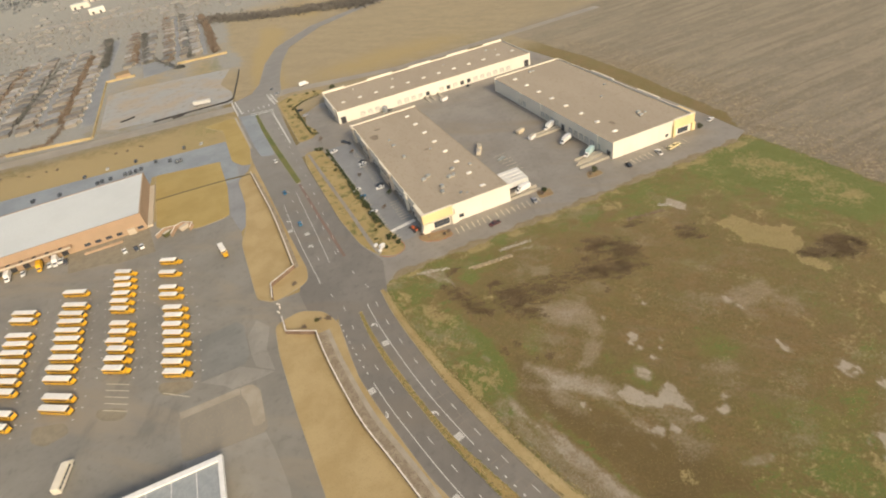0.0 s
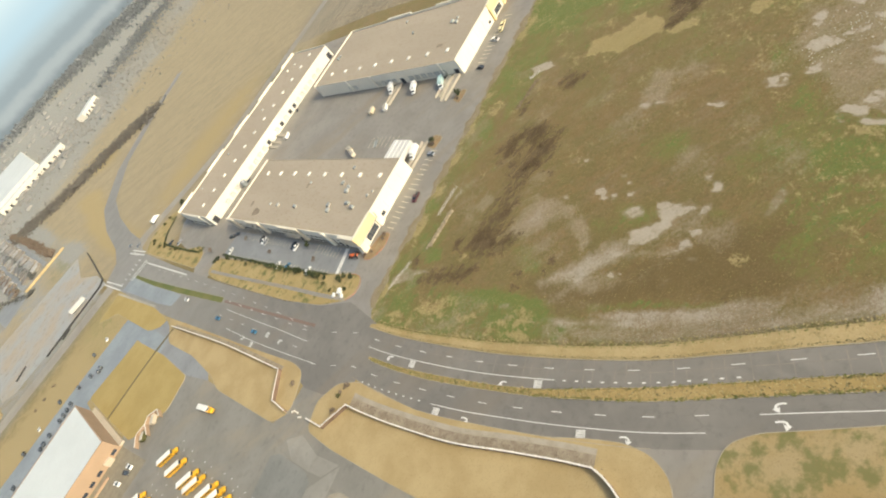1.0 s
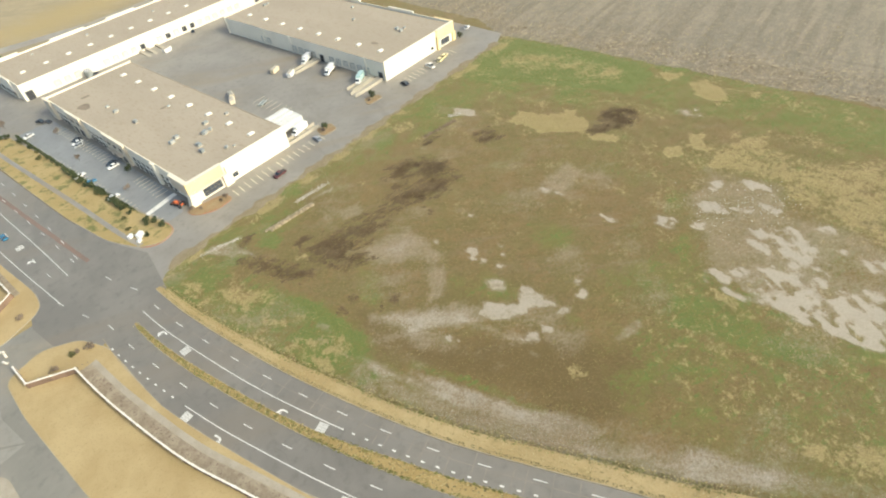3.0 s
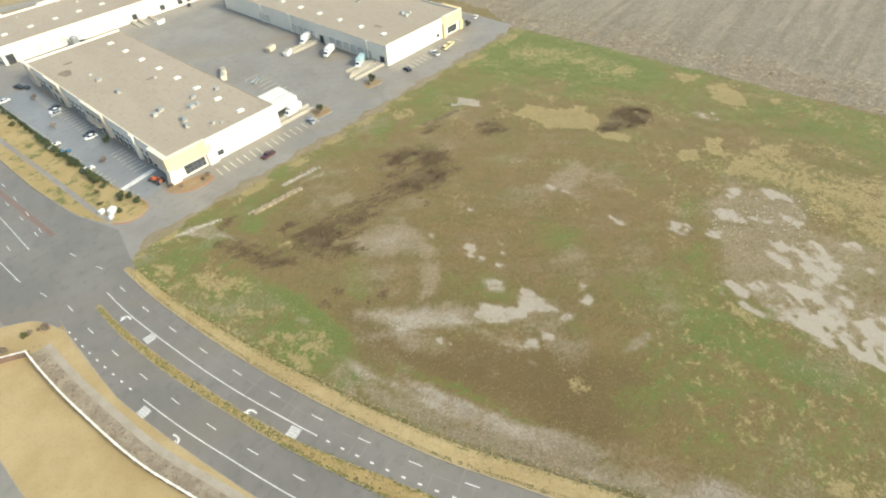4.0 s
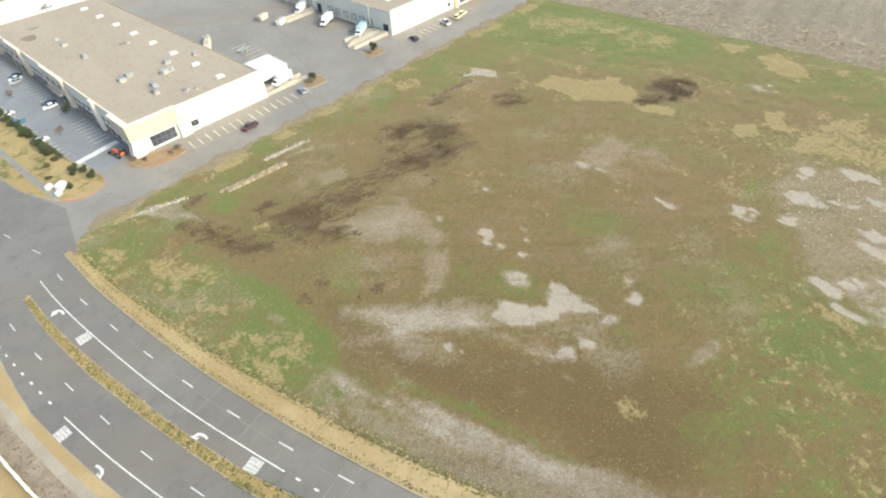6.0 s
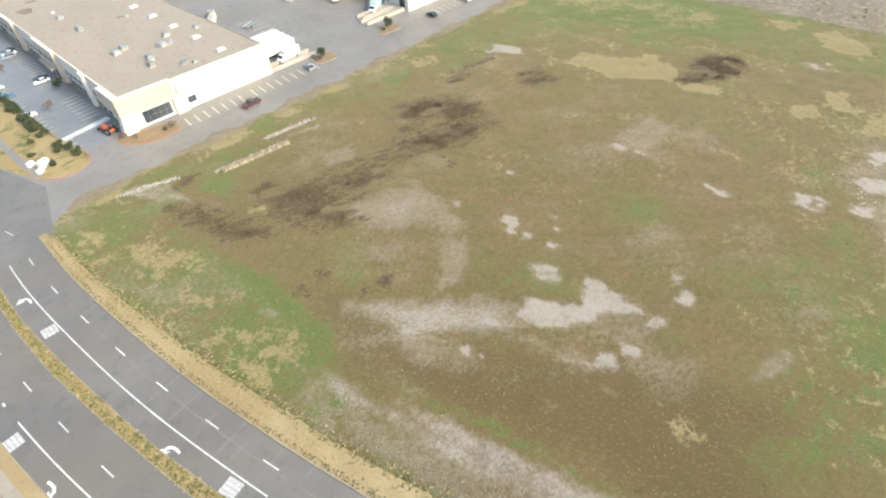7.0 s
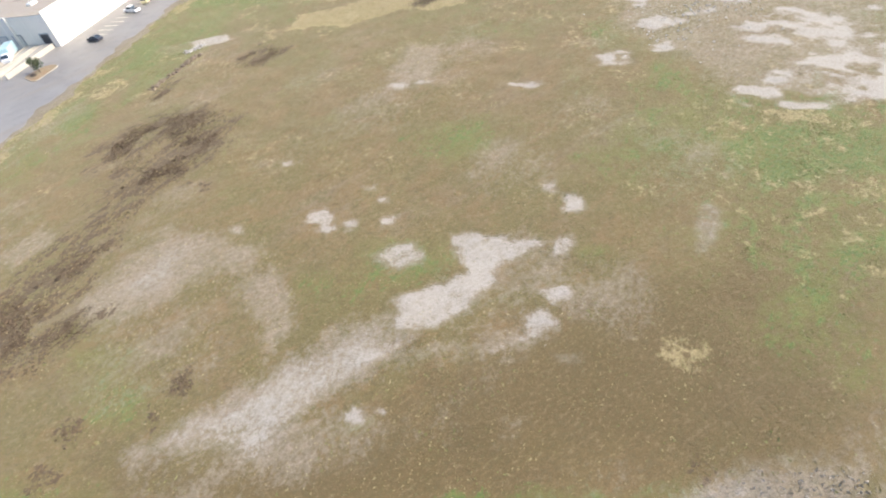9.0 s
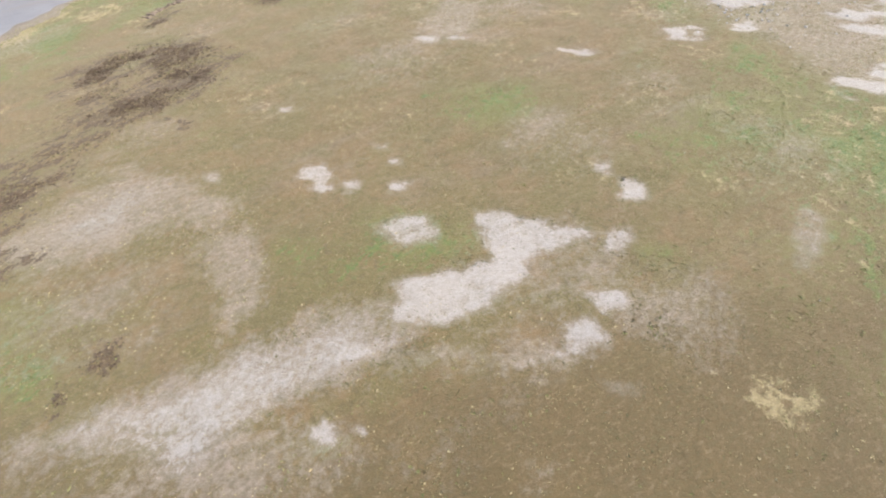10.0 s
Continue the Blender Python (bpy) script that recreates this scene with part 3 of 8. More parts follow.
# green growth along the drive and wide uneven growth over the field
stretch_of("green", [(60, 173), (95, 172), (130, 174), (170, 174)], 4.0, 0.6, 0.8)
patch("bare", 26, 30, 3.0, 5.0, 25, 0.75, 0.7)
patch("green", 214, 130, 9, 40, 8, 0.8, 0.7)
patch("green", 90, 5, 22, 18, 0, 0.55, 0.8)
patch("green", 70, 0, 14, 20, 20, 0.5, 0.8)
speck = puff(GX, GY, 0.11, 120)
inside = (GX > 20) & (GX < 226) & (GY < 180)
zone("green", np.clip(0.08 + 0.0022 * (GX - 120) + 0.5 * speck + 0.26 * ((GY > 165) | (GX > 195)), 0, 0.72) * inside)
zone("straw", np.clip(0.07 + 0.0012 * (GX - 100) + 0.6 * puff(GX, GY, 0.14, 140), 0, 0.6) * inside * (GX > 90))
zone("pale", np.clip(0.14 + 0.8 * puff(GX, GY, 0.08, 160), 0, 0.55) * inside * (GX < 150) * ramped(np.hypot(GX - 78, GY - 38) - 16, 10))
zone("green", np.clip(0.74 + 1.1 * puff(GX, GY, 0.13, 180), 0.2, 1.1) * (ramped(np.interp(GY, [90, 110, 176], [37, 43, 39]) - WX, 9) * ramped(WY - 95, 8) * inside))
zone("straw", np.clip(0.28 + 1.1 * puff(GX, GY, 0.16, 200), 0, 0.85) * (ramped(np.interp(GY, [90, 110, 176], [36, 42, 36]) - WX, 8) * ramped(WY - 95, 8) * inside))
zone("straw", np.clip(0.42 + 1.3 * puff(GX, GY, 0.12, 236), 0, 0.8) * ramped(WY - 172.5, 3) * inside)
zone("green", np.clip(0.50 + 1.1 * puff(GX, GY, 0.12, 230), 0, 1.0) * np.maximum(ramped(GY - 160, 8) * (GX > 24), ramped(GX + 0.35 * GY - 216, 20)) * inside)
zone("green", np.clip(0.36 + 1.0 * puff(GX, GY, 0.10, 240), 0, 0.85) * ramped(GX - 88, 16) * ramped(62 - GY, 18) * ramped(146 - GX, 20) * inside)
belt = ramped(np.interp(GY, [-20, 14, 37, 60, 100], [72, 60, 53.5, 46, 38]) - WX, 7) * ramped(102 - WY, 8) * (GX > 20)
zone("green", belt * np.clip(0.42 + 0.9 * puff(GX, GY, 0.15, 210), 0, 0.8))
zone("pale", belt * np.clip(0.42 + 1.2 * puff(GX, GY, 0.4, 220), 0, 0.8))
# chalky bare ground, worn ground, dark weeds, green growth and straw
blotch("bare", 0.95, 1.2, (82.8, 80.2), (83.3, 77.3), (82.6, 75.1), (82, 72.2), (82.2, 69.2), (81.2, 68.8), (79.9, 71.1), (78, 73), (76.2, 74.1), (74.5, 73.6), (72.4, 75.3), (70.1, 76.9), (67.7, 79.3), (66.3, 81.9), (66, 84.4), (67.3, 85.8), (69.4, 85), (70.9, 86.1), (72.3, 84.8), (73.7, 81.4), (75.7, 78), (76.9, 77.5), (78, 79.1), (80.4, 79.9))
blotch("bare", 0.74, 3.0, (68.4, 83.0), (65.9, 84.3), (64.8, 86.5), (62.8, 89.8), (59.9, 92.5), (57.3, 93.6), (58.8, 89.9), (61.1, 87), (63.5, 83.5), (66, 81.6))
blotch("pale", 0.85, 3, (68.8, 88), (67, 91.7), (63.6, 94.4), (59.4, 97.5), (56.7, 102.2), (52.9, 105.6), (49.7, 109.1), (48.2, 108.1), (49.6, 104.7), (52.7, 100.1), (55.1, 95.8), (56.4, 91.1), (59.3, 88.2), (62.1, 82.5), (63.8, 80.2), (65.4, 72.7), (66, 69.7), (68.8, 67.2), (68.8, 69.9), (67.3, 74.4), (65.7, 78.8), (64.9, 82.5), (67.5, 84.9))
blotch("bare", 0.54, 2.8, (49.8, 108.7), (52.5, 106.3), (55, 101.9), (55.9, 97.8), (54.6, 95.9), (53, 99.9), (51, 103.4), (49.2, 106.5))
blotch("bare", 0.52, 2, (68.8, 88), (70.1, 85.2), (65.7, 84.3), (64.3, 88.3), (62.6, 90.7), (66.1, 91.3))
blotch("bare", 0.82, 1.6, (78.9, 90.1), (80.1, 88.6), (80.7, 85.1), (79.3, 83.5), (77.2, 83.5), (75.9, 86), (76.3, 87.9))
blotch("bare", 0.8, 1, (92.8, 70), (93.5, 67), (91.4, 67), (91.2, 69.3))
blotch("bare", 0.95, 1, (91.5, 66), (90.8, 64.4), (88.3, 63.5), (86.8, 65), (87.8, 66.3))
blotch("bare", 0.85, 1, (82.5, 66.5), (82.9, 64.3), (80.8, 64.6), (78.8, 65.8), (79.4, 67.2))
blotch("bare", 0.95, 0.8, (73.5, 68.3), (74.1, 66.9), (74.5, 65.3), (72.5, 65.2), (71.8, 66.7), (72.5, 67.9))
blotch("bare", 0.92, 1, (70, 70.1), (70.9, 67.8), (69.5, 66.7), (68.2, 67.2), (67.4, 69.3), (65.4, 72.2), (64.8, 73.9), (66.7, 71.5), (68.2, 69.9))
blotch("pale", 0.8, 1.6, (64.9, 80), (67.3, 74.4), (68.8, 69.9), (65.7, 71.4), (63.2, 75.4), (62.9, 79))
blotch("bare", 0.6, 1, (64.9, 67.1), (65.6, 64.5), (64.7, 64), (63.9, 65.7))
blotch("bare", 0.95, 0.6, (56.4, 88), (57.1, 86.7), (56.7, 85.1), (56, 84.7), (55.6, 86.4), (55.7, 87.4))
blotch("bare", 0.85, 0.6, (56.6, 84.3), (57, 82.8), (56.4, 82.7), (56.1, 83.8))
blotch("bare", 0.95, 0.9, (87, 102.7), (88, 100.6), (85.9, 98.4), (84.3, 98.6), (83.8, 96.8), (82, 98.6), (83.2, 100.3), (84.7, 100.3), (84.9, 103))
blotch("bare", 0.95, 0.9, (84.9, 96.9), (85.8, 94.5), (83.6, 93.7), (82.9, 95.4))
blotch("bare", 0.9, 0.9, (85.8, 91.6), (86.2, 89.5), (84.7, 89.1), (84.3, 90.7))
blotch("bare", 0.8, 0.9, (89.8, 93.2), (90.4, 91.2), (89, 90.8), (88.6, 92.6))
blotch("bare", 0.55, 0.9, (92.8, 96.3), (93.5, 94.2), (92, 93.8), (91.5, 95.4))
blotch("bare", 0.8, 0.9, (99.8, 113.1), (100, 110.7), (98.4, 109.9), (98.2, 111.7))
blotch("bare", 0.7, 0.9, (89.6, 113.6), (90.3, 112.4), (89.1, 111.9), (88.7, 112.8))
blotch("bare", 0.55, 1.4, (84.1, 50.9), (86, 49.6), (86.3, 48), (84.7, 47.8), (81.3, 49.5), (80.7, 50.8))
blotch("bare", 0.45, 1.2, (89.3, 49.3), (88.6, 47.9), (86.8, 48.7), (87.3, 49.4))
blotch("pale", 0.85, 2.4, (74.1, 104), (72.7, 100.3), (69, 97.4), (65.5, 97.7), (62, 98.6), (65.6, 100.3), (69, 101.1))
blotch("pale", 0.85, 3, (69.3, 129.3), (74.6, 126.5), (79.7, 121.9), (80.9, 114.8), (74.3, 112.5), (70.5, 118.3), (66.6, 121.3), (65.6, 126.3))
blotch("bare", 0.5, 3, (71.1, 124.8), (78.3, 120.8), (78.3, 117.6), (73.2, 118.3), (70, 120.8))
blotch("pale", 0.75, 2.4, (79.7, 115.6), (79.8, 108.9), (75.9, 103.7), (72.2, 104.9), (74.5, 111.2))
blotch("bare", 0.62, 1.2, (83.2, 114.1), (83.3, 112.2), (82, 111.7), (81.7, 113.1))
blotch("pale", 0.7, 2, (52.8, 95.7), (55.2, 92.3), (55, 90.1), (54.1, 88.2), (51.7, 89.8), (50.2, 90.7), (50.2, 94.4))
blotch("pale", 0.5, 2, (51.5, 87.1), (54.1, 84), (55.1, 82), (53.5, 82.1), (51.4, 85.3))
blotch("pale", 0.5, 2, (57.2, 71.4), (58.1, 68.8), (55.4, 69.3), (54, 72))
blotch("green", 0.5, 3, (81.1, 93.5), (81.6, 82.9), (81.3, 79.8), (76.5, 78.5), (74.5, 81.1), (72.2, 88.2), (75, 90.7))
blotch("green", 0.66, 4, (109.7, 88.1), (110, 82.1), (102.8, 76.8), (98.1, 83.5), (99.9, 88))
blotch("green", 0.7, 4, (103.7, 48.4), (105.8, 42.7), (102.5, 36.8), (92.1, 39.6), (92.4, 45.4), (97, 47.7))
blotch("green", 0.45, 4, (103.1, 55.1), (102.5, 48), (99.3, 49), (96.8, 60.3), (98.7, 65.3))
blotch("green", 0.6, 2, (81.3, 63.9), (80.9, 60.6), (78.5, 61.6), (78.3, 64.6))
blotch("green", 0.42, 4, (62.1, 126.2), (63.1, 116), (55.3, 108.4), (52.6, 109.9), (52.2, 115.3))
blotch("green", 0.4, 4, (74.9, 99.8), (76.7, 90.5), (71, 87.7), (68.6, 92.4), (69.6, 98))
blotch("green", 0.45, 2.5, (54.3, 89.5), (55.8, 86.6), (55.6, 83.8), (54.6, 86))
blotch("burn", 0.85, 0.9, (57.5, 108.7), (59.5, 109.3), (59.3, 107.9), (57.4, 106.6), (56.6, 107.2))
blotch("burn", 0.72, 1, (53.4, 109.5), (54.7, 109.5), (54.1, 108.3), (53.1, 108.2))
blotch("burn", 0.6, 1.5, (88.3, 137.5), (89.5, 134.7), (86.8, 133.8), (86.9, 136.2))
blotch("burn", 0.6, 1, (93.6, 124.9), (94, 123.7), (92.5, 122.6), (92.4, 123.7))
blotch("burn", 0.6, 1.5, (114.3, 128.8), (115.2, 126.2), (112.8, 125.6), (112.6, 127.6))
blotch("straw", 0.62, 1.6, (66.3, 56.7), (68.8, 55.1), (67.3, 52.7), (66.1, 51.8), (64.8, 52.4), (64.7, 53.9), (65.3, 54.9))
blotch("straw", 0.5, 1.6, (68.3, 59.6), (68.2, 58), (67.1, 57.9), (67.3, 59.4))
blotch("burn", 0.9, 2.4, (41.4, 159.5), (45.9, 156.7), (47.3, 148.6), (47.9, 143), (51.7, 140.3), (50.8, 135), (46.9, 136.5), (44.6, 142.2), (43.5, 147.9), (41.5, 152.3))
blotch("burn", 0.94, 2.6, (57.5, 144.5), (63.7, 144.2), (69.6, 142.7), (76.5, 137.8), (77.2, 133.2), (70.3, 134.1), (67.1, 132.7), (62.1, 132.5), (58.3, 131.1), (56, 135.7), (55.8, 140.2))
blotch("burn", 0.66, 3, (73.7, 139.1), (81.1, 139.2), (85.5, 135.7), (80.5, 132.4), (74.1, 133.3))
blotch("burn", 0.62, 2.2, (57.7, 135.4), (66.1, 129.8), (68.1, 124.3), (62.7, 125.7), (56.4, 129.6))
blotch("burn", 0.92, 2.4, (102.6, 153.2), (109.1, 151.6), (117.6, 141.3), (116.4, 133.5), (110.6, 135.1), (103.8, 141.9), (101.2, 148.1))
blotch("burn", 0.92, 2.2, (90.2, 141.2), (95.2, 141.8), (101.4, 138.4), (109.6, 134.6), (108.2, 128.1), (101.8, 129.2), (95.8, 130), (95.1, 133.3), (89.7, 135.6))
blotch("burn", 0.70, 3.2, (103, 141), (110.4, 135.3), (102.4, 130.1), (96.8, 134.5))
blotch("burn", 0.8, 1, (45, 166.5), (48.9, 168.2), (51.6, 167), (48.2, 164.7), (44.8, 163.9))
blotch("burn", 0.8, 1, (56.4, 151.2), (59.9, 151.7), (62.6, 150.5), (59.9, 148.9), (56.7, 149.4))
blotch("burn", 0.7, 0.9, (56.5, 108.6), (59.1, 109.3), (60, 108.2), (57.6, 107.3))
blotch("burn", 0.6, 0.9, (45.5, 118.3), (47.6, 117.8), (47.5, 115.5), (45.7, 115.3))
blotch("burn", 0.6, 1, (50.6, 118.9), (52.6, 118.5), (52.2, 116.5), (50.4, 116.7))
blotch("burn", 0.95, 2, (162.8, 104.7), (167.3, 103.4), (173.7, 104.8), (183.3, 101.7), (185.3, 95.8), (179.3, 90.6), (173.5, 91.8), (166.8, 95.9), (160.8, 101.5))
blotch("burn", 0.75, 1.4, (122.9, 153.4), (131.8, 152.6), (131.2, 149.7), (123.1, 150.8))
blotch("burn", 0.6, 2, (139.3, 140.3), (145.8, 136.7), (143.5, 128.7), (137, 130.2), (135.1, 135))
blotch("straw", 0.92, 2, (152.9, 133.6), (162.3, 133.2), (165.2, 122.6), (171, 116.1), (167.9, 105.1), (160.4, 103.1), (157.1, 112.1), (150.9, 117.9), (153.8, 123.6))
blotch("straw", 0.9, 1.6, (160.2, 103.4), (163.7, 97.8), (164.5, 91.2), (160.2, 90.9), (157.6, 98.6))
blotch("straw", 0.85, 1.4, (171.9, 119), (174.4, 113.7), (169.8, 113.2), (168.8, 116.4))
blotch("straw", 0.95, 1.6, (166.4, 74.3), (169, 70), (163.4, 67.9), (160.5, 70.2), (162.3, 73.4))
blotch("straw", 0.88, 1.6, (177.3, 70.3), (181.6, 66.9), (176.2, 65.3), (173.1, 68.2))
blotch("straw", 0.85, 1.4, (173.4, 67.8), (173.9, 61), (170.5, 61.1), (170.2, 65.7))
blotch("straw", 0.85, 2, (214.3, 98.5), (218.6, 90.2), (212.1, 92.9))
blotch("straw", 0.85, 2, (215.1, 85.8), (217.9, 81.2), (209.9, 79.7), (209.4, 82.5))
blotch("straw", 0.85, 2, (209.3, 79.2), (210.8, 70.9), (205.4, 70.9), (204.9, 76.2))
blotch("straw", 0.8, 2, (204.2, 72), (205.5, 67), (202.5, 68.6))
blotch("straw", 0.8, 2, (166.1, 59.2), (167.2, 53.5), (163.2, 53.9), (161.5, 58.1))
blotch("straw", 0.62, 5, (179.1, 58.1), (195.1, 47.4), (169.7, 42.2), (169.3, 54.2))
blotch("straw", 0.7, 1.6, (177.8, 95.7), (179, 89.8), (174.4, 90.5))
blotch("bare", 0.7, 1.4, (122.7, 102.5), (124.4, 97.5), (123.5, 91.8), (121.2, 96.7))
blotch("pale", 0.78, 3, (124, 101.3), (140.8, 99.5), (137.7, 90.7), (124.5, 92.1))
blotch("pale", 0.6, 3, (136.4, 92.3), (142.9, 86.3), (139.6, 83.3), (133.4, 87.7))
blotch("bare", 0.6, 1, (121.4, 79.1), (122.1, 72.6), (121.1, 66.5), (119.7, 71.7))
blotch("bare", 0.88, 1.6, (129.6, 62), (130.2, 58.2), (129.1, 54.4), (125.6, 56.9), (125.9, 60.7))
blotch("bare", 0.8, 1.2, (133.5, 51), (134.1, 48.6), (131.2, 48.6), (131.2, 50.3))
blotch("bare", 0.5, 1.4, (111.9, 46.9), (113.4, 45.5), (111.5, 45.1), (110.2, 46.1))
blotch("bare", 0.85, 1, (115.5, 42.2), (119.6, 35), (119.8, 30.4), (109.7, 30.1), (110.3, 35.4), (111.5, 40.2))
blotch("bare", 0.5, 1, (81.2, 50.9), (84, 50.2), (82.9, 48.8), (80.2, 49.6))
blotch("bare", 0.45, 1, (84, 49.3), (89, 48.9), (87.8, 47.5), (83.7, 48))
blotch("bare", 0.6, 1, (45.9, 156.7), (43.5, 162.9), (40.4, 165.3), (37, 172.9), (32.6, 172.2), (31.4, 172.4), (40.5, 174.5), (45.8, 170.5))
blotch("bare", 0.7, 1, (79.1, 164.9), (85.5, 163.3), (84.2, 161.6), (75.1, 164.5))
blotch("pale", 0.7, 2.4, (75.5, 151.3), (84, 148.9), (79.5, 143.1), (73.7, 145.7))
blotch("pale", 0.8, 4, (72.2, 129.8), (82.8, 124.9), (81.6, 115.7), (69.8, 114.9), (65.9, 121.9))
blotch("pale", 0.75, 3, (74.1, 109.6), (74.9, 103.2), (68.8, 97.7), (65.2, 99.2), (69, 105))
blotch("bare", 0.64, 3.2, (48.7, 108.7), (52.7, 106.7), (57.1, 98.9), (62.4, 95.2), (66.6, 88.9), (65.5, 84), (57.4, 90.5), (50.7, 95.4), (50.7, 101.3))
blotch("pale", 0.6, 4, (49.4, 96.9), (58.2, 88.5), (55, 83), (49.9, 88.9))
blotch("green", 0.86, 5, (26.6, 164.1), (32.6, 160.3), (33.1, 145.3), (39.4, 135.7), (43.8, 130), (44.5, 117.3), (43.6, 105.7), (41.1, 100.6), (32.3, 92.7), (29.8, 103.3), (29.1, 116.4), (28.3, 131.4), (24.3, 152.7))
blotch("green", 1.20, 2.4, (39.4, 135.7), (43.6, 129.7), (44.5, 117.3), (43.6, 105.3), (41.1, 101), (40.1, 107.8), (38.5, 119.9), (37.4, 130.2))
blotch("green", 0.8, 1.6, (48.5, 162.9), (56.9, 164.9), (57, 156.7), (52.2, 154.3), (48.8, 159.8))
blotch("green", 0.7, 3, (30, 169.1), (38.8, 167.9), (48.1, 163.4), (43.9, 158.4), (32.5, 160))
blotch("straw", 0.75, 1.6, (29.3, 156.3), (35.6, 150.4), (34.8, 140.8), (30.6, 142.8), (29, 149.7))
blotch("straw", 0.72, 1.4, (31.3, 135.2), (35.4, 128.5), (32.9, 126), (30.2, 130.5))
blotch("straw", 0.7, 1.4, (33.1, 119.9), (35.8, 113.2), (32.8, 114.8))
blotch("straw", 0.72, 1.6, (30.1, 113.1), (33.3, 108.2), (31.3, 103.2), (29.2, 107.4))
blotch("straw", 0.66, 1.6, (28.1, 122.2), (29.7, 118.8), (28.5, 116.8), (27, 119.3))
blotch("straw", 0.66, 1.4, (36.3, 112.2), (36.3, 108.4), (33.9, 105.7), (33.6, 107.9))
blotch("straw", 0.66, 1.4, (25.7, 168.1), (28.1, 161.7), (25.9, 159.3), (24.7, 163.6))
blotch("straw", 0.7, 1.2, (52.5, 146.6), (57, 143.7), (54.2, 141.4), (51.5, 143.6))
blotch("straw", 0.6, 2, (125.2, 173.1), (133.5, 168.9), (130.9, 162.9), (123.9, 165.6))
blotch("straw", 0.5, 2, (65, 56.9), (69.3, 53.5), (66.3, 51.1), (62.7, 53.8))
blotch("bare", 0.5, 1.4, (39.6, 119.7), (40.5, 115.4), (38.6, 114.5), (38.1, 118.3))
blotch("green", 0.6, 4, (114, 56.1), (106.7, 41.6), (100, 41.5), (97.6, 48.2), (100.6, 55.3))
blotch("green", 0.6, 4, (107.2, 90.9), (109.3, 85), (104, 79.3), (99.4, 83.4))
blotch("green", 0.66, 3, (143, 64.1), (144.7, 58.4), (136.2, 56.9), (135.5, 62.7))
blotch("burn", 0.55, 1.2, (54.1, 55.8), (55.7, 54.5), (54.3, 53), (52.8, 54.7))
blotch("green", 0.66, 2.2, (45, 89.4), (49.5, 74.7), (51.6, 62.4), (53.4, 54.1), (50.9, 54.5), (49.4, 64.9), (47, 76.1), (42.9, 88.5))
blotch("bare", 0.95, 2.2, (112.7, 41), (119.6, 36.8), (124.6, 28.7), (125.7, 24.3), (129.5, 13.9), (127.5, 10.9), (130.9, 3.4), (129, -1.3), (131.7, -12.3), (115.8, -18), (113.1, -6.6), (111.4, -0.6), (110.7, 5.8), (110.5, 11.2), (110.6, 18.3), (111.3, 24.4), (110.1, 30.2), (111, 37))
blotch("bare", 0.9, 2, (137.5, 38.3), (145.4, 28.4), (142.5, 22.7), (138.2, 19.3), (132.1, 24.6), (131.2, 30.8), (132.4, 36.5))
blotch("bare", 0.72, 3, (131.8, 32.6), (138.1, 19.9), (134.5, 14.4), (129.6, 13.7), (125.7, 24.3), (127.4, 29.6))
blotch("bare", 0.8, 1.4, (141.1, 54.3), (145.6, 49.9), (141.7, 44), (139.1, 51.2))
blotch("bare", 0.88, 1.4, (154.5, 55.4), (158.8, 51.7), (153.2, 49.4), (150.1, 52.9))
blotch("bare", 0.9, 1.4, (160.5, 48), (162.9, 41.2), (159.2, 37.1), (157.5, 43.2))
blotch("bare", 0.9, 1.4, (157.9, 36.9), (155.8, 32.8), (152, 33.1))
blotch("bare", 0.85, 1.4, (152.5, 39.7), (151.2, 31.1), (147.4, 34.2))
blotch("bare", 0.8, 1.4, (144.7, 48), (147.2, 39), (144.1, 39.8))
blotch("bare", 0.85, 1.4, (127.8, 62.2), (131.1, 59.4), (130.9, 52.5), (133.2, 48.6), (131.4, 47.9), (127.2, 53.9))
blotch("bare", 0.82, 1.4, (148.1, 22.9), (151.8, 18.6), (149.3, 15.8), (146, 20.4))
blotch("bare", 0.85, 2.4, (140.8, 12.1), (143.7, 4.6), (142.7, -6.8), (140.7, -12.3), (135.7, -1.2), (137.8, 6.3))
blotch("bare", 0.72, 2, (141.8, 16.1), (143.5, 10.4), (142, 5.7), (139, 12.4))
blotch("bare", 0.5, 5, (131, -0.7), (132.8, -18.3), (106.7, -21.4), (111.6, -11.6), (114.7, -3.8))
blotch("straw", 0.66, 1.6, (110.1, 38.3), (110.3, 30), (105.1, 30), (106.7, 35.7))
blotch("straw", 0.62, 1.6, (107.9, 20.7), (110.2, 16.4), (105.5, 16.5))
blotch("pale", 0.66, 7, (144.3, 59.5), (160.8, 57.6), (161.5, 36.7), (151.2, 31), (152.1, 18.7), (145.3, -11.7), (120, -15.2), (115, 9.5), (115.8, 40.5), (133, 51.1))
blotch("straw", 0.58, 8, (174.1, 62.7), (184.1, 45.6), (181.2, 27.7), (192.3, 14.3), (193.5, -5.1), (150, -11.1), (148.8, 11.6), (154.8, 19.4), (156.9, 32.6), (164.7, 37.3), (161.5, 57.8))
blotch("straw", 0.95, 1.5, (166.3, 74), (170.3, 70.6), (162.9, 67.4), (160.7, 71.4))
blotch("straw", 0.85, 1.6, (178.2, 71.2), (181.2, 66.2), (171.5, 62.1), (171.1, 67.5))
blotch("straw", 0.85, 2, (213.8, 83.1), (221.1, 80.5), (214.5, 71.8), (207.1, 65), (205, 74.4), (206.7, 80.3))
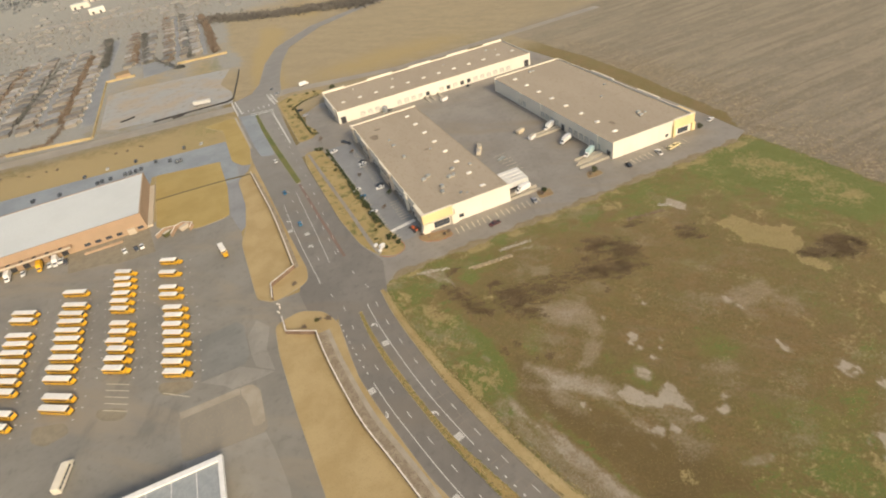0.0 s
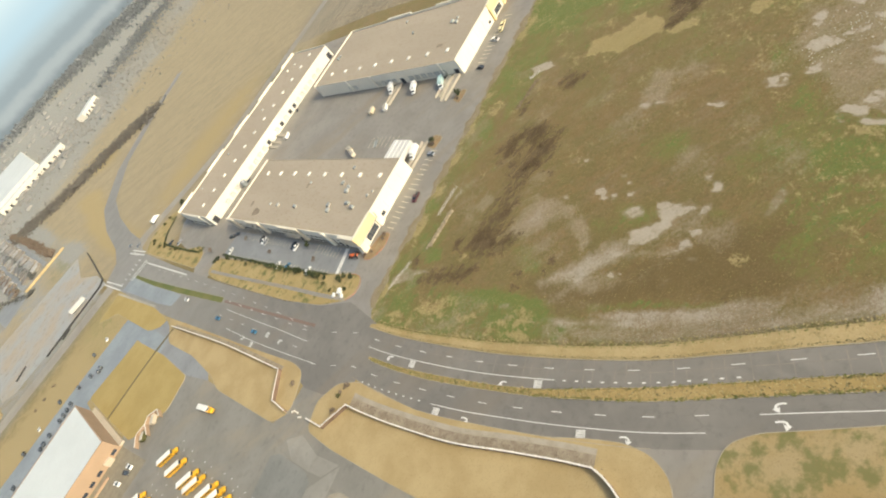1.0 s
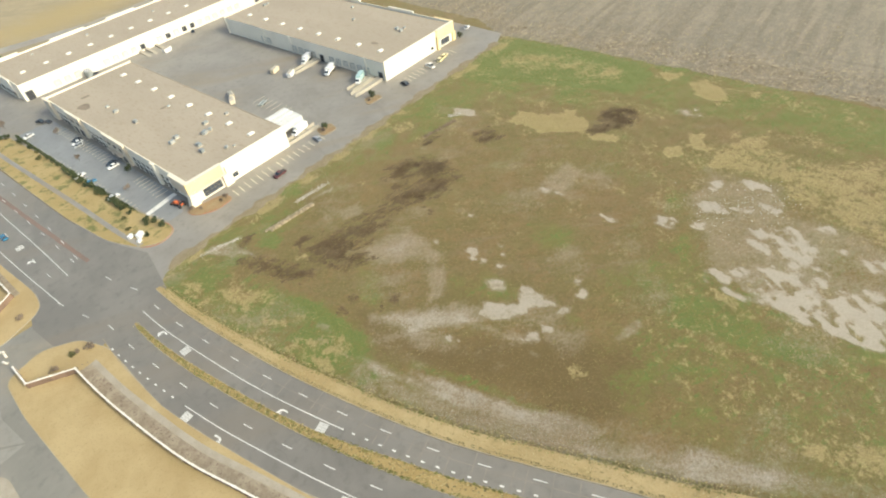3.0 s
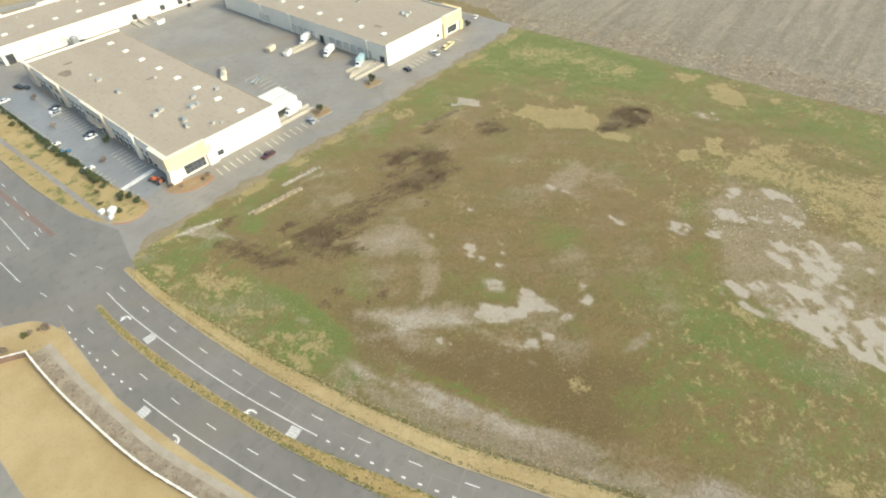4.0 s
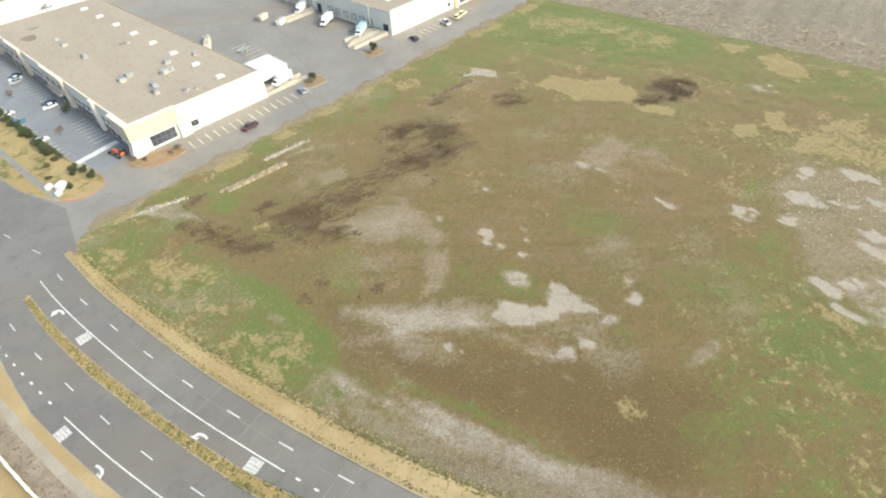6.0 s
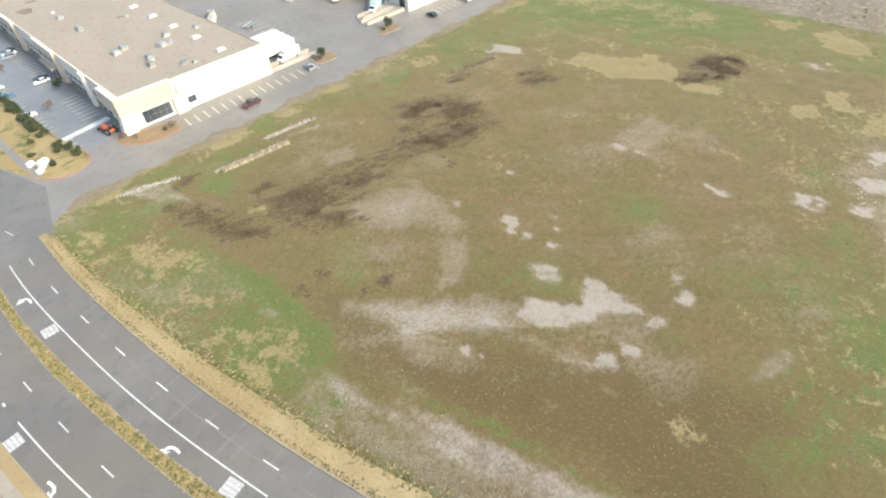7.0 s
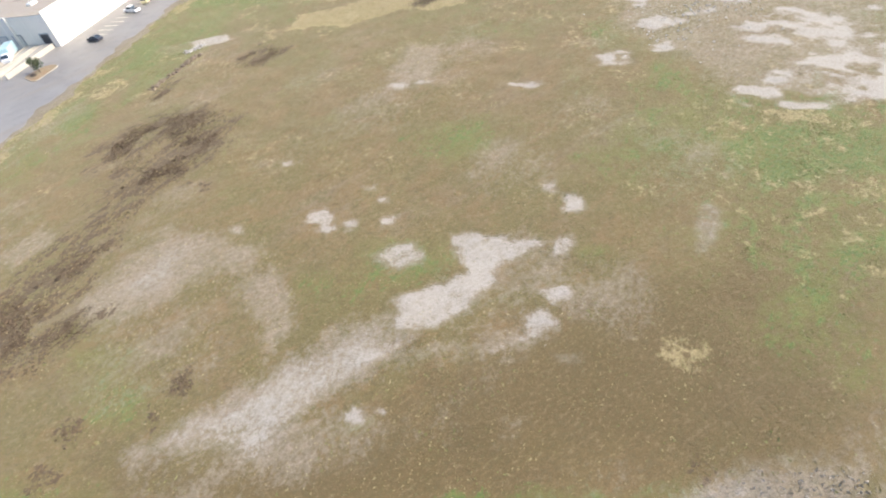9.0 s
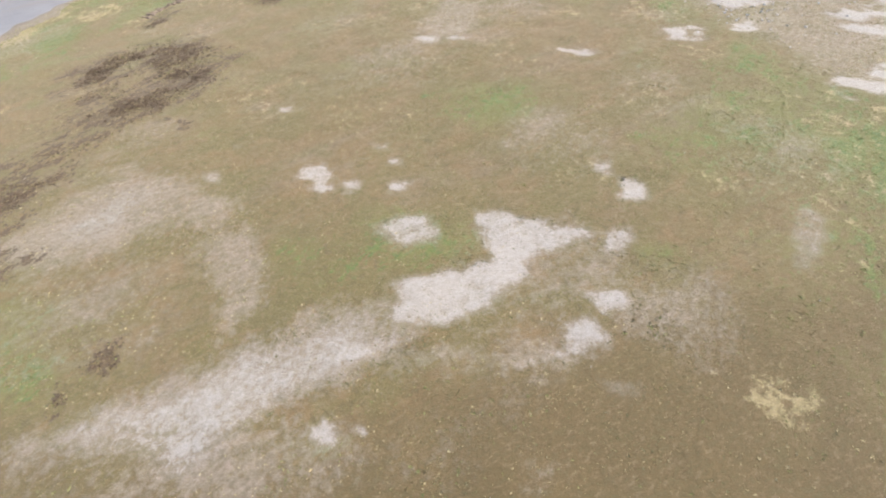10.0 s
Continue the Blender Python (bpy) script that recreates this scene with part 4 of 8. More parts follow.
blotch("straw", 0.82, 2, (217.9, 99.2), (222, 90.5), (215.3, 90.3), (213.8, 95.8))
blotch("straw", 0.7, 2, (217.7, 69.6), (219.1, 58.2), (214.2, 58.9))
blotch("bare", 0.58, 2.4, (191.5, 81.3), (197.1, 76), (191.9, 71.2), (186.8, 75.6))
blotch("green", 1.30, 6, (206.9, 184.9), (218.9, 173.9), (224.6, 137.6), (220, 106.1), (214.3, 99.5), (195.2, 102.5), (190.3, 118.9), (183.6, 144.2), (175.3, 154.3), (173.1, 173.2))
blotch("straw", 0.5, 5, (199.4, 171.1), (210.7, 155), (214.7, 132.2), (213.7, 113.1), (203.2, 108.5), (192.1, 119.9), (203.4, 132.5), (192.7, 150.1), (190.6, 162.3))
blotch("green", 0.8, 8, (217.4, 51.5), (222.2, 36), (220.9, 20), (225.4, -0.8), (200.2, -4.2), (195.1, 14.9), (199, 30.3), (198, 48.6))
blotch("green", 0.85, 5, (103.8, 47.6), (107.2, 37.2), (104.5, 22.3), (107.3, 7.6), (103.3, 1), (97.4, 7.8), (95, 19.3), (93.4, 31.9), (91, 42.8))
blotch("green", 0.55, 6, (79.2, 44.8), (90.6, 23.5), (78, 26.1), (73.3, 39.7))
blotch("green", 0.52, 6, (100.1, 5.9), (114.4, -15.9), (105.7, -17.1), (98.2, -0.9))
blotch("green", 0.5, 4, (145.9, 64.2), (146.2, 57.5), (133.7, 54.4), (132.3, 62.3))
blotch("green", 0.5, 5, (105.6, 93.1), (111.6, 79.2), (104.8, 76.4), (99.2, 86.8))
blotch("green", 0.6, 4, (172.2, 175.2), (177, 155.5), (150.4, 152), (129.5, 154.2), (120.2, 158.7), (133.9, 164.2))
blotch("bare", 0.64, 1.8, (38.3, 98.6), (40.2, 92.7), (41.8, 81.8), (44.9, 72.7), (49.3, 63.2), (50.7, 55.2), (51.6, 49.3), (48.5, 52.5), (45.4, 62.3), (41.8, 70.4), (39.3, 87.8), (36.3, 95.6))
blotch("pale", 0.72, 2.2, (36.8, 93.9), (40.7, 77), (45, 62), (50.9, 49.2), (48.9, 41.9), (47, 40.9), (40.6, 59), (35.9, 76.9), (34.4, 89.6))
blotch("bare", 0.55, 2.2, (49.6, 44.5), (56.7, 31.3), (64.3, 23.6), (66, 16.3), (69, 8.6), (68.4, 2.6), (61.7, 13.6), (55.2, 23.8), (52.2, 32), (47.7, 41.2))
blotch("pale", 0.6, 3, (51.3, 49.4), (55.9, 36.6), (64.8, 23.7), (69.2, 9.9), (78, -10.7), (79.7, -17.5), (72.1, -6.6), (64.6, 8.5), (51.7, 31.7), (47.4, 44))
blotch("bare", 0.5, 1.6, (76.6, -11), (80.2, -17.4), (78.9, -17.6), (75.1, -11.3))
blotch("bare", 0.85, 1.4, (150.6, 159.7), (154, 151), (150, 146.8), (146.6, 155.4))
blotch("straw", 0.6, 5, (76.9, 12.3), (92.4, -15.5), (82.4, -17), (74, 1.7))
blotch("straw", 0.55, 3, (93.4, -14.5), (97.4, -20.4), (89.9, -21.3), (86.8, -14.5))
blotch("pale", 0.76, 2.5, (42.1, 87.8), (46.1, 77.7), (47, 71.1), (49.6, 61.4), (53.5, 53.9), (55.6, 46.5), (56.4, 40.8), (47.7, 43.7), (44.3, 51.7), (42.9, 52.9))
blotch("bare", 0.66, 1.6, (42.1, 87.1), (46.1, 77.7), (47, 71.1), (49.6, 61.4), (52.7, 54.6), (53.9, 49.3), (52.1, 48.8), (48, 60.5), (45.2, 68.9), (42.3, 80.6))
blotch("burn", 0.40, 4, (41.5, 156.6), (46.5, 145.4), (50.1, 135.2), (60.3, 130.7), (77.4, 130.9), (87.7, 132.9), (91.6, 140.2), (76.7, 142.7), (60.7, 148.7), (52, 144.8), (46.5, 157.9))
blotch("burn", 0.45, 4, (85.4, 139.8), (105.9, 155.3), (119.3, 143.3), (119.4, 132.8), (106.5, 125.8), (94.4, 128.6), (87.3, 133.5))
blotch("loam", 1.0, 12, *[(48.6, 109.7), (51.9, 86), (62.9, 76.2), (74, 55.5), (83.1, 45), (74, 39.2), (60.5, 41.9), (53.6, 50.7), (52, 63.2), (46.8, 81.9), (44.8, 96.9)])
# tufty growth at the southern corner
south = ramped(WX - np.interp(GY, [-60, 0, 40, 60], [98, 70, 64, 78]), 22) * ramped(54 - WY, 26) * ramped(124 - WX, 24)
zone("green", south * np.clip(0.44 + 0.5 * puff(GX, GY, 0.3, 440, 2), 0, 0.56))
zone("straw", south * np.clip(0.20 + 0.7 * puff(GX, GY, 0.55, 450, 2), 0, 0.42))
# wider zones: stubble beyond the field, prairie to the north, dry gold grass west of the road
east = np.interp(GY, [-200, 20, 60, 150, 182, 205, 330, 420, 700], [250, 229, 226, 223, 219, 232, 236, 225, 260])
north = ramped(WY - 404, 6)
zone("stubble", ramped(WX - east, 5) * (1 - 0.8 * ramped(WY - 430 - 0.25 * (WX - 230), 60)))
zone("prairie", (1 - ramped(-12 - GX, 5) * ramped(482 - GY, 4)) * np.maximum(north, ramped(WX - east, 5) * ramped(WY - 430 - 0.25 * (WX - 230), 60)))
zone("dry", ramped(np.interp(GY, [-300, 20, 60, 170, 440, 800], [150, 48, 30, 5, 5, 5]) - GX, 6) * (1 - ramped(GY - 430, 20)) * 0.9)
# housing and far land: haze laid on as a blue-grey ground colour
zone("haze_grey", np.clip(0.9 + 0.8 * puff(GX, GY, 0.012, 270), 0, 1) * ramped(-112 - GX, 20) * ramped(GY - 492, 16))
zone("haze_grey", np.clip(0.9 + 0.8 * puff(GX, GY, 0.012, 271), 0, 1) * ramped(6 - GX, 16) * ramped(GY - 655, 16))
zone("haze_grey", np.clip(0.9 + 1.2 * puff(GX, GY, 0.006, 272), 0, 1) * ramped(GY - 840 - 0.25 * GX, 120))
stretch_of("dry", [(-400, 445), (-180, 425), (-60, 414), (-18, 408)], 9, 1.0)
stretch_of("green", [(-300, 452), (-150, 446), (-40, 432)], 6, 0.4)
zone("burn", np.clip(0.50 + 0.9 * puff(GX, GY, 0.10, 260), 0, 0.8) * ramped(WX - east, 3) * ramped(east + 24 - WX, 14) * (GY < 420))
stretch_of("dry", [(18, 480), (24, 560), (60, 720), (150, 800)], 14, 1.0)
zone("haze_grey", np.clip(0.50 + 1.2 * puff(GX, GY, 0.03, 280), 0.2, 0.75) * ramped(-20 - GX, 8) * ramped(GY - 428 + 0.06 * GX + 6, 6) * ramped(484 - GY, 6))
stretch_of("green", [(-400, 480), (-180, 448), (-60, 432), (-30, 428)], 8, 0.75)
zone("haze_grey", np.clip(0.55 + 1.5 * puff(GX, GY, 0.03, 282), 0, 0.9) * ramped(8 - GX, 12) * ramped(GX + 128, 6) * ramped(GY - 486, 8) * ramped(660 - GY, 12))
stretch_of("green", [(-124, 640), (-90, 622), (-52, 612), (-20, 606)], 6, 0.8)
patch("green", 215, 410, 30, 8, -20, 0.75)
patch("green", 6, 20, 14, 6, 70, 0.7)
patch("green", 24, 12, 5, 12, 25, 0.6)
patch("dry", 120, 470, 90, 30, 10, 0.8)
plates = puff(GX * 0.62 + GY * 0.78, 2.0 * (GY * 0.62 - GX * 0.78), 0.24, 310, 2) + 0.35 * puff(GX, GY, 0.8, 315, 1)
far_east = ramped(WX - 108, 8) * ramped(100 - WY, 10)
COVER["bare"][:] = np.where((GX < 226) & (GY < 180), COVER["bare"] * (1 + far_east * (2.2 * plates - 0.02)), COVER["bare"])
height = np.where((GX > 22) & (GX < 260) & (GY < 176), 1.0, 0.0) * np.clip((WX - np.interp(GY, [-60, 20, 50, 97, 140, 176], [100, 58, 46, 33, 27, 27])) / 8, 0, 1) * np.clip((174 - GY) / 8, 0, 1)
height = height * (0.28 * puff(GX, GY, 0.05, 40) + 0.14 * puff(GX, GY, 0.3, 60, 2) - 0.02)
nx, ny = gx.size, gy.size
idx = np.arange(nx * ny).reshape(ny, nx)
quads = np.stack([idx[:-1, :-1], idx[:-1, 1:], idx[1:, 1:], idx[1:, :-1]], -1).reshape(-1, 4)
gm = bpy.data.meshes.new("ground")
gm.vertices.add(nx * ny)
gm.vertices.foreach_set("co", np.stack([GX, GY, height], -1).astype(np.float32).ravel())
gm.loops.add(quads.size)
gm.loops.foreach_set("vertex_index", quads.astype(np.int32).ravel())
gm.polygons.add(len(quads))
gm.polygons.foreach_set("loop_start", np.arange(0, quads.size, 4, dtype=np.int32))
gm.update(calc_edges=True)
for kind, values in COVER.items():
    gm.attributes.new(kind, "FLOAT", "POINT").data.foreach_set("value", values.astype(np.float32))
gm.materials.append(M_GROUND)
tagged(new("ground", gm), "rough brown and green field with chalky bare patches", "ground", kind="structure")


# ---------- roads, verges and yards
ECURB = spline([(96, -85), (59.5, 2), (51.0, 21), (45.5, 35.3), (39.6, 50.7), (33.8, 66.7), (29.9, 81.1), (26.3, 97), (22.7, 117), (20.0, 140), (18.7, 157), (18.6, 172.5)], 2.5)
MED_E = steps_of([(-90, 6.6), (60, 6.9), (75, 7.4), (85, 8.3), (95, 9.2), (110, 9.7), (121, 9.7), (134, 10.1), (150, 10.3), (163, 10.1), (166, 10.4)])
MED_W = steps_of([(-90, 10.6), (60, 10.7), (83, 11.2), (98, 11.6), (111, 11.6), (124, 11.9), (135, 12.3), (150, 12.1), (163, 11.5), (166, 10.9)])
W_DASH = steps_of([(-90, 13.3), (50, 14.2), (89, 15.1), (112, 15.6), (172, 15.9)])
E_DASH = steps_of([(-90, 2.6), (40, 2.5), (70, 2.6), (90, 2.9), (117, 3.1), (166, 3.6)])
E_SOLID = steps_of([(45, 5.7), (60, 5.9), (75, 6.1), (98, 6.4), (111, 6.6), (126, 6.8), (166, 6.95)])
W_SOLID = steps_of([(-90, 18.0), (70, 18.4), (106, 18.8), (120, 19.2), (131, 19.4), (165, 19.5)])
W_CURB = steps_of([(-90, 19.9), (36, 20.2), (45, 22.0), (75, 22.1), (100, 21.9), (112, 21.9), (125, 22.3), (135, 22.4), (145, 21.4), (155, 20.6), (166, 19.4), (172, 18.9)])
flat("road_main", ribbon(off(ECURB, 0.1), off(ECURB, lambda p: W_CURB(p) + 0.1), -0.3, 0.032), M_ROAD, "worn grey asphalt road curving past the field", "road")
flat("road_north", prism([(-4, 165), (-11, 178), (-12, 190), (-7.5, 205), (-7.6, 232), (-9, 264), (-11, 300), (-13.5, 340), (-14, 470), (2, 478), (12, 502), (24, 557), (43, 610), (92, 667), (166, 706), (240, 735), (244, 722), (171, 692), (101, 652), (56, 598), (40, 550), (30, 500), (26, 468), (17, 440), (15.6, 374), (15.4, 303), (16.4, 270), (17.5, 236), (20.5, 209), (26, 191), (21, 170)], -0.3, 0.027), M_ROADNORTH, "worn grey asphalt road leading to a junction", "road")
# thin blue-grey slab over the western lanes
flat("road_blue_lanes", prism([(-12.6, 430), (-9.4, 362), (-7.4, 344), (0.6, 340), (0.8, 400), (-1.0, 428)], -0.1, 0.036), M_BLUELOT, "blue-grey asphalt lanes before a junction", "road")
flat("road_west", prism([(-12, 446), (-200, 471), (-900, 560), (-900, 574), (-200, 486), (-12, 461)], -0.3, 0.022), M_ROADFAR, "dusty grey asphalt cross road beside dry grass", "road")
flat("road_east", prism([(6, 446), (30, 453), (120, 430), (320, 438), (320, 447), (120, 440), (28, 467), (6, 462)], -0.3, 0.018), M_ROADFAR, "dusty grey asphalt service road behind the warehouses", "road")
flat("pavement_warehouse_yard", prism([(19.5, 172), (24, 176), (33, 178.3), (120, 178.6), (212, 179.5), (222, 184), (223, 205), (220, 330), (212, 404), (46, 408), (32, 396), (25, 352), (15.5, 344), (15.4, 324), (20, 322), (18, 208), (25, 192)], -0.3, 0.014), M_DRIVE, "stained grey asphalt truck yard and parking", "pavement")
# bluer slab between the grass strip and the warehouse
flat("pavement_west_parking", prism([(39.2, 199.6), (45.0, 200.0), (49.4, 206), (48.8, 262), (47.6, 322), (31.2, 322), (33.6, 244), (36.6, 214)], -0.2, 0.020), M_STALLS, "blue-grey asphalt of a narrow car park", "pavement")
flat("pavement_bus_lot", prism([(-3, 177), (-3, 191), (-24, 192), (-29, 197), (-30, 330), (-75, 300), (-76, 294), (-300, 294), (-300, 20), (-20, 20), (-22, 97), (-24, 128), (-25, 160), (-21, 177)], -0.3, 0.010), M_BUSLOT, "stained grey asphalt school bus lot", "pavement")
flat("pavement_south_drive", prism([(24, 45), (15, 71), (9.6, 73), (9.4, 62), (2, 52.4), (-30, 41), (-30, 31), (5, 43), (18.5, 43)], -0.3, 0.018), M_DRIVE, "grey asphalt side drive", "pavement")
flat("pavement_school_link", prism([(-34, 352), (-31.4, 315), (-33, 279), (-29.4, 258), (-26.6, 262), (-23.6, 285), (-24.6, 318), (-18, 328), (-15.4, 336), (-24, 352)], -0.3, 0.016), M_STALLS, "grey asphalt lane between two lawns", "pavement")
flat("pavement_school_parking", prism([(-26, 389), (-84, 396), (-170, 404), (-330, 420), (-330, 380), (-170, 362), (-77, 353), (-76, 366), (-33, 357), (-32, 320), (-24, 322), (-22, 376)], -0.3, 0.020), M_BLUELOT, "blue-grey sealed asphalt school car park", "pavement")
flat("pavement_concrete_slab", prism(rounded([(-62, 150.6), (-39, 150.8), (-34.6, 146), (-34.2, 127), (-61.5, 129)], 3), -0.3, 0.036), M_PAD, "stained pale concrete slab in the lot", "pavement")
flat("pavement_slab_edge", prism(rounded([(-41, 150.9), (-37, 150.4), (-34.4, 146), (-34.6, 131), (-38.7, 130.8), (-39.3, 142), (-41.2, 147.4)], 2.0), -0.2, 0.042), M_SLABEDGE, "pale concrete strip along a slab", "pavement")
flat("pavement_slab_edge", prism([(-62, 150.7), (-41.1, 150.8), (-41.3, 147.6), (-61.6, 147.4)], -0.2, 0.040), M_SLABEDGE, "pale concrete strip along a slab", "pavement")
flat("pavement_lot_south", prism([(-61.4, 128.9), (-35.2, 126.9), (-33.6, 119.8), (-31.4, 104), (-33, 60), (-62, 60)], -0.2, 0.030), M_LOTPALE, "faded grey asphalt panel in the bus lot", "pavement")
flat("pavement_lot_path", prism([(-36.2, 151.2), (-28.4, 151.8), (-34.8, 157.2), (-39.8, 161.2), (-54.4, 161.2), (-46.5, 155), (-43.6, 151.6)], -0.2, 0.028), M_LOTPALE, "faded asphalt track across the bus lot", "pavement")
flat("pavement_lot_patch", prism([(-53.8, 186), (-38.7, 187.8), (-36.2, 183.9), (-35.8, 166.2), (-38.1, 161.6), (-54, 161.6)], -0.2, 0.026), M_LOTGREY, "square of newer grey asphalt in the bus lot", "pavement")
flat("pavement_lot_mouth", prism([(-26.6, 177), (-27.9, 171.3), (-29.5, 164.9), (-28.2, 152.4), (-34.4, 157.8), (-35.4, 166), (-35.6, 176), (-31, 184)], -0.2, 0.024), M_LOTPALE, "pale worn asphalt at the mouth of the bus lot", "pavement")
flat("ground_building_lot", prism([(-109, 489), (-14, 470), (-12, 500), (-20, 533), (-7, 578), (-96, 602), (-122, 600), (-120, 500)], -0.3, 0.016), M_DIRT, "graded grey dirt of an empty building lot", "ground")


def verge(name, poly, material, label, z=0.15, kerb=M_KERB, bend=3.0):
    """A raised bed of grass with a kerb round it."""
    outline = rounded(poly, bend)
    flat(name, prism(outline, -0.3, z), material, label, "grass verge")
    ring = [(Vector(p), Vector(q)) for p, q in zip(outline, outline[1:] + outline[:1])]
    line = []
    for i, (p, q) in enumerate(ring):
        g = (q - ring[i - 1][0]).normalized()
        line.append((p, Vector((g.y, -g.x))))
    area = sum(p.x * q.y - q.x * p.y for p, q in ring)
    sgn = 1 if area > 0 else -1
    line.append(line[0])
    flat(name.replace("verge", "kerb"), ribbon(off(line, 0.16 * sgn), off(line, -0.02 * sgn), -0.3, z + 0.012), kerb, "low worn concrete kerb", "kerb")


# field-side strip with its kerb
WSIDE = [q for q in ECURB if 66 < q[0].y < 168]
WNEAR = [q for q in WSIDE if 70 < q[0].y < 157]
dry = steps_of([(-90, 5.0), (40, 4.6), (85, 4.0), (97, 4.2), (115, 3.7), (150, 2.8), (163, 2.6), (168, 2.5), (171, 1.5)])
flat("verge_field", ribbon(off(ECURB, lambda p: -dry(p)), off(ECURB, -0.16), -0.3, 0.15), M_VERGE, "strip of dry yellow grass along the road", "grass verge")
flat("kerb_field", ribbon(off(ECURB, -0.16), off(ECURB, 0.02), -0.3, 0.16), M_KERB, "low worn concrete kerb", "kerb")
flat("verge_kerb_fill", ribbon(off(WNEAR, lambda p: W_CURB(p) + 0.16), off(WNEAR, lambda p: W_CURB(p) + 2.6), -0.3, 0.1535), M_LAWN, "dry gold grass along the kerb", "grass verge")
flat("kerb_road_west", ribbon(off(WSIDE, W_CURB), off(WSIDE, lambda p: W_CURB(p) + 0.17), -0.3, 0.163), M_KERB, "low worn concrete kerb", "kerb")
med = [q for q in ECURB if q[0].y < 166.5]
flat("verge_median", ribbon(off(med, lambda p: MED_E(p) + 0.15), off(med, lambda p: MED_W(p) - 0.15), -0.3, 0.16), M_MEDIAN, "narrow median of dry weedy grass", "grass verge")
flat("kerb_median_east", ribbon(off(med, MED_E), off(med, lambda p: MED_E(p) + 0.15), -0.3, 0.17), M_KERB, "low worn concrete kerb", "kerb")
flat("kerb_median_west", ribbon(off(med, lambda p: MED_W(p) - 0.15), off(med, MED_W), -0.3, 0.17), M_KERB, "low worn concrete kerb", "kerb")

WALL_S = spline([(-10.4, 161.8), (-10.0, 150), (-9.0, 137), (-6.2, 114), (-2.0, 96), (1.6, 80), (3.2, 71)], 3.0)
WALL_N = spline([(-10.4, 209.5), (-11.0, 236), (-12.2, 267), (-16.6, 322.5)], 3.0)
verge("verge_school_south", [(-24.5, 176), (-14, 179), (-5.0, 173), (-1.4, 163), (-1.6, 154), (-1.9, 144), (-2.2, 134), (-0.9, 122), (1.2, 109), (3.4, 96), (6.3, 85), (9.6, 75), (11.8, 66), (11.2, 59), (8.0, 54), (3.5, 51.6), (-16, 46), (-22, 60), (-22.5, 97), (-24.5, 128), (-25.5, 160)], M_LAWN, "dry gold lawn inside the screen wall", 0.14)
verge("verge_school_north", [(-22, 190.6), (-29, 197), (-30.4, 247), (-27, 258), (-24, 285), (-25, 318), (-18, 328), (-13.4, 334), (-11.2, 300), (-9.2, 262), (-7.2, 230), (-5.4, 205), (-7, 196)], M_LAWN, "dry gold lawn inside the screen wall", 0.14, bend=4)
verge("verge_south_corner", [(4, 43.4), (14, 45.8), (19.5, 44.8), (23.7, 40), (28.0, 30), (47, -12), (78, -85), (-60, -85), (-60, 20)], M_CORNER, "dry grass with weeds and bare soil beside a drive", 0.13, bend=5)
flat("verge_mulch", ribbon(off(WALL_S, 3.4), off(WALL_S, 0.25), 0.0, 0.155), M_MULCH, "brown mulch bed along the screen wall", "planting bed")
flat("pavement_sidewalk_west", ribbon(off(WALL_S, 5.0), off(WALL_S, 3.41), 0.0, 0.157), M_SLABEDGE, "pale tan concrete sidewalk beside the mulch", "sidewalk")
flat("verge_mulch_north", ribbon(off(WALL_N, -2.0), off(WALL_N, -0.25), 0.0, 0.155), M_MULCH, "brown mulch bed along the screen wall", "planting bed")
verge("verge_parking_strip", [(20.8, 209), (25.5, 196), (31.5, 191.2), (37.6, 193.5), (38.2, 199.5), (35.6, 214), (33.4, 240), (31.4, 290), (28.5, 326), (18, 327), (16.0, 312), (16.8, 270), (17.9, 236)], M_STRIP, "dry grass strip with shrubs beside the parking", 0.15, M_KERB, 4)
flat("kerb_red_tip", ribbon(*(lambda l: (off(l, 0.26), off(l, -0.06)))(spline([(25.8, 195.2), (29.2, 192.0), (33.0, 191.4), (36.8, 192.9), (38.2, 196.4), (38.0, 200.5)], 1.0)), -0.2, 0.172), M_REDKERB, "red painted kerb at the tip of the grass strip", "kerb")
flat("pavement_sidewalk_strip", ribbon(*(lambda l: (off(l, 0.9), off(l, -0.9)))(spline([(26.5, 196.5), (25.2, 210), (24.2, 235), (22.8, 262), (20.8, 300), (19.8, 324)], 4)), 0.0, 0.162), M_DRIVE, "grey path through the grass strip", "sidewalk")
verge("verge_parking_north", [(18.2, 346), (28, 347), (33, 356), (27.5, 378), (26.5, 404), (33, 424), (58, 430), (52, 440), (30, 446), (17.6, 436)], M_STRIP, "dry grass corner with shrubs by the junction", 0.15, bend=4)
verge("verge_tower_bed", [(45.4, 199), (46.4, 193.4), (53, 189.6), (60.5, 190.4), (59, 195.8), (52, 197.6)], M_REDMULCH, "rust-coloured mulch bed at a building corner", 0.15, M_REDKERB, 2.5)
verge("verge_court_bed_west", [(106, 192.5), (113.5, 191.5), (115, 198), (108, 199)], M_REDMULCH, "small mulch bed at the yard entrance", 0.15, M_KERB, 2)
verge("verge_court_bed_east", [(134, 193.5), (143, 193), (143, 197.5), (137, 199.5)], M_REDMULCH, "small mulch bed at the yard entrance", 0.15, M_KERB, 2)
verge("verge_north_median", [(5.6, 290), (8.6, 291), (4.6, 345), (1.6, 392), (0.6, 423), (-1.4, 423), (-1.0, 386), (1.2, 345)], M_GREENSTRIP, "green grass median in the road", 0.15, M_KERB, 1)
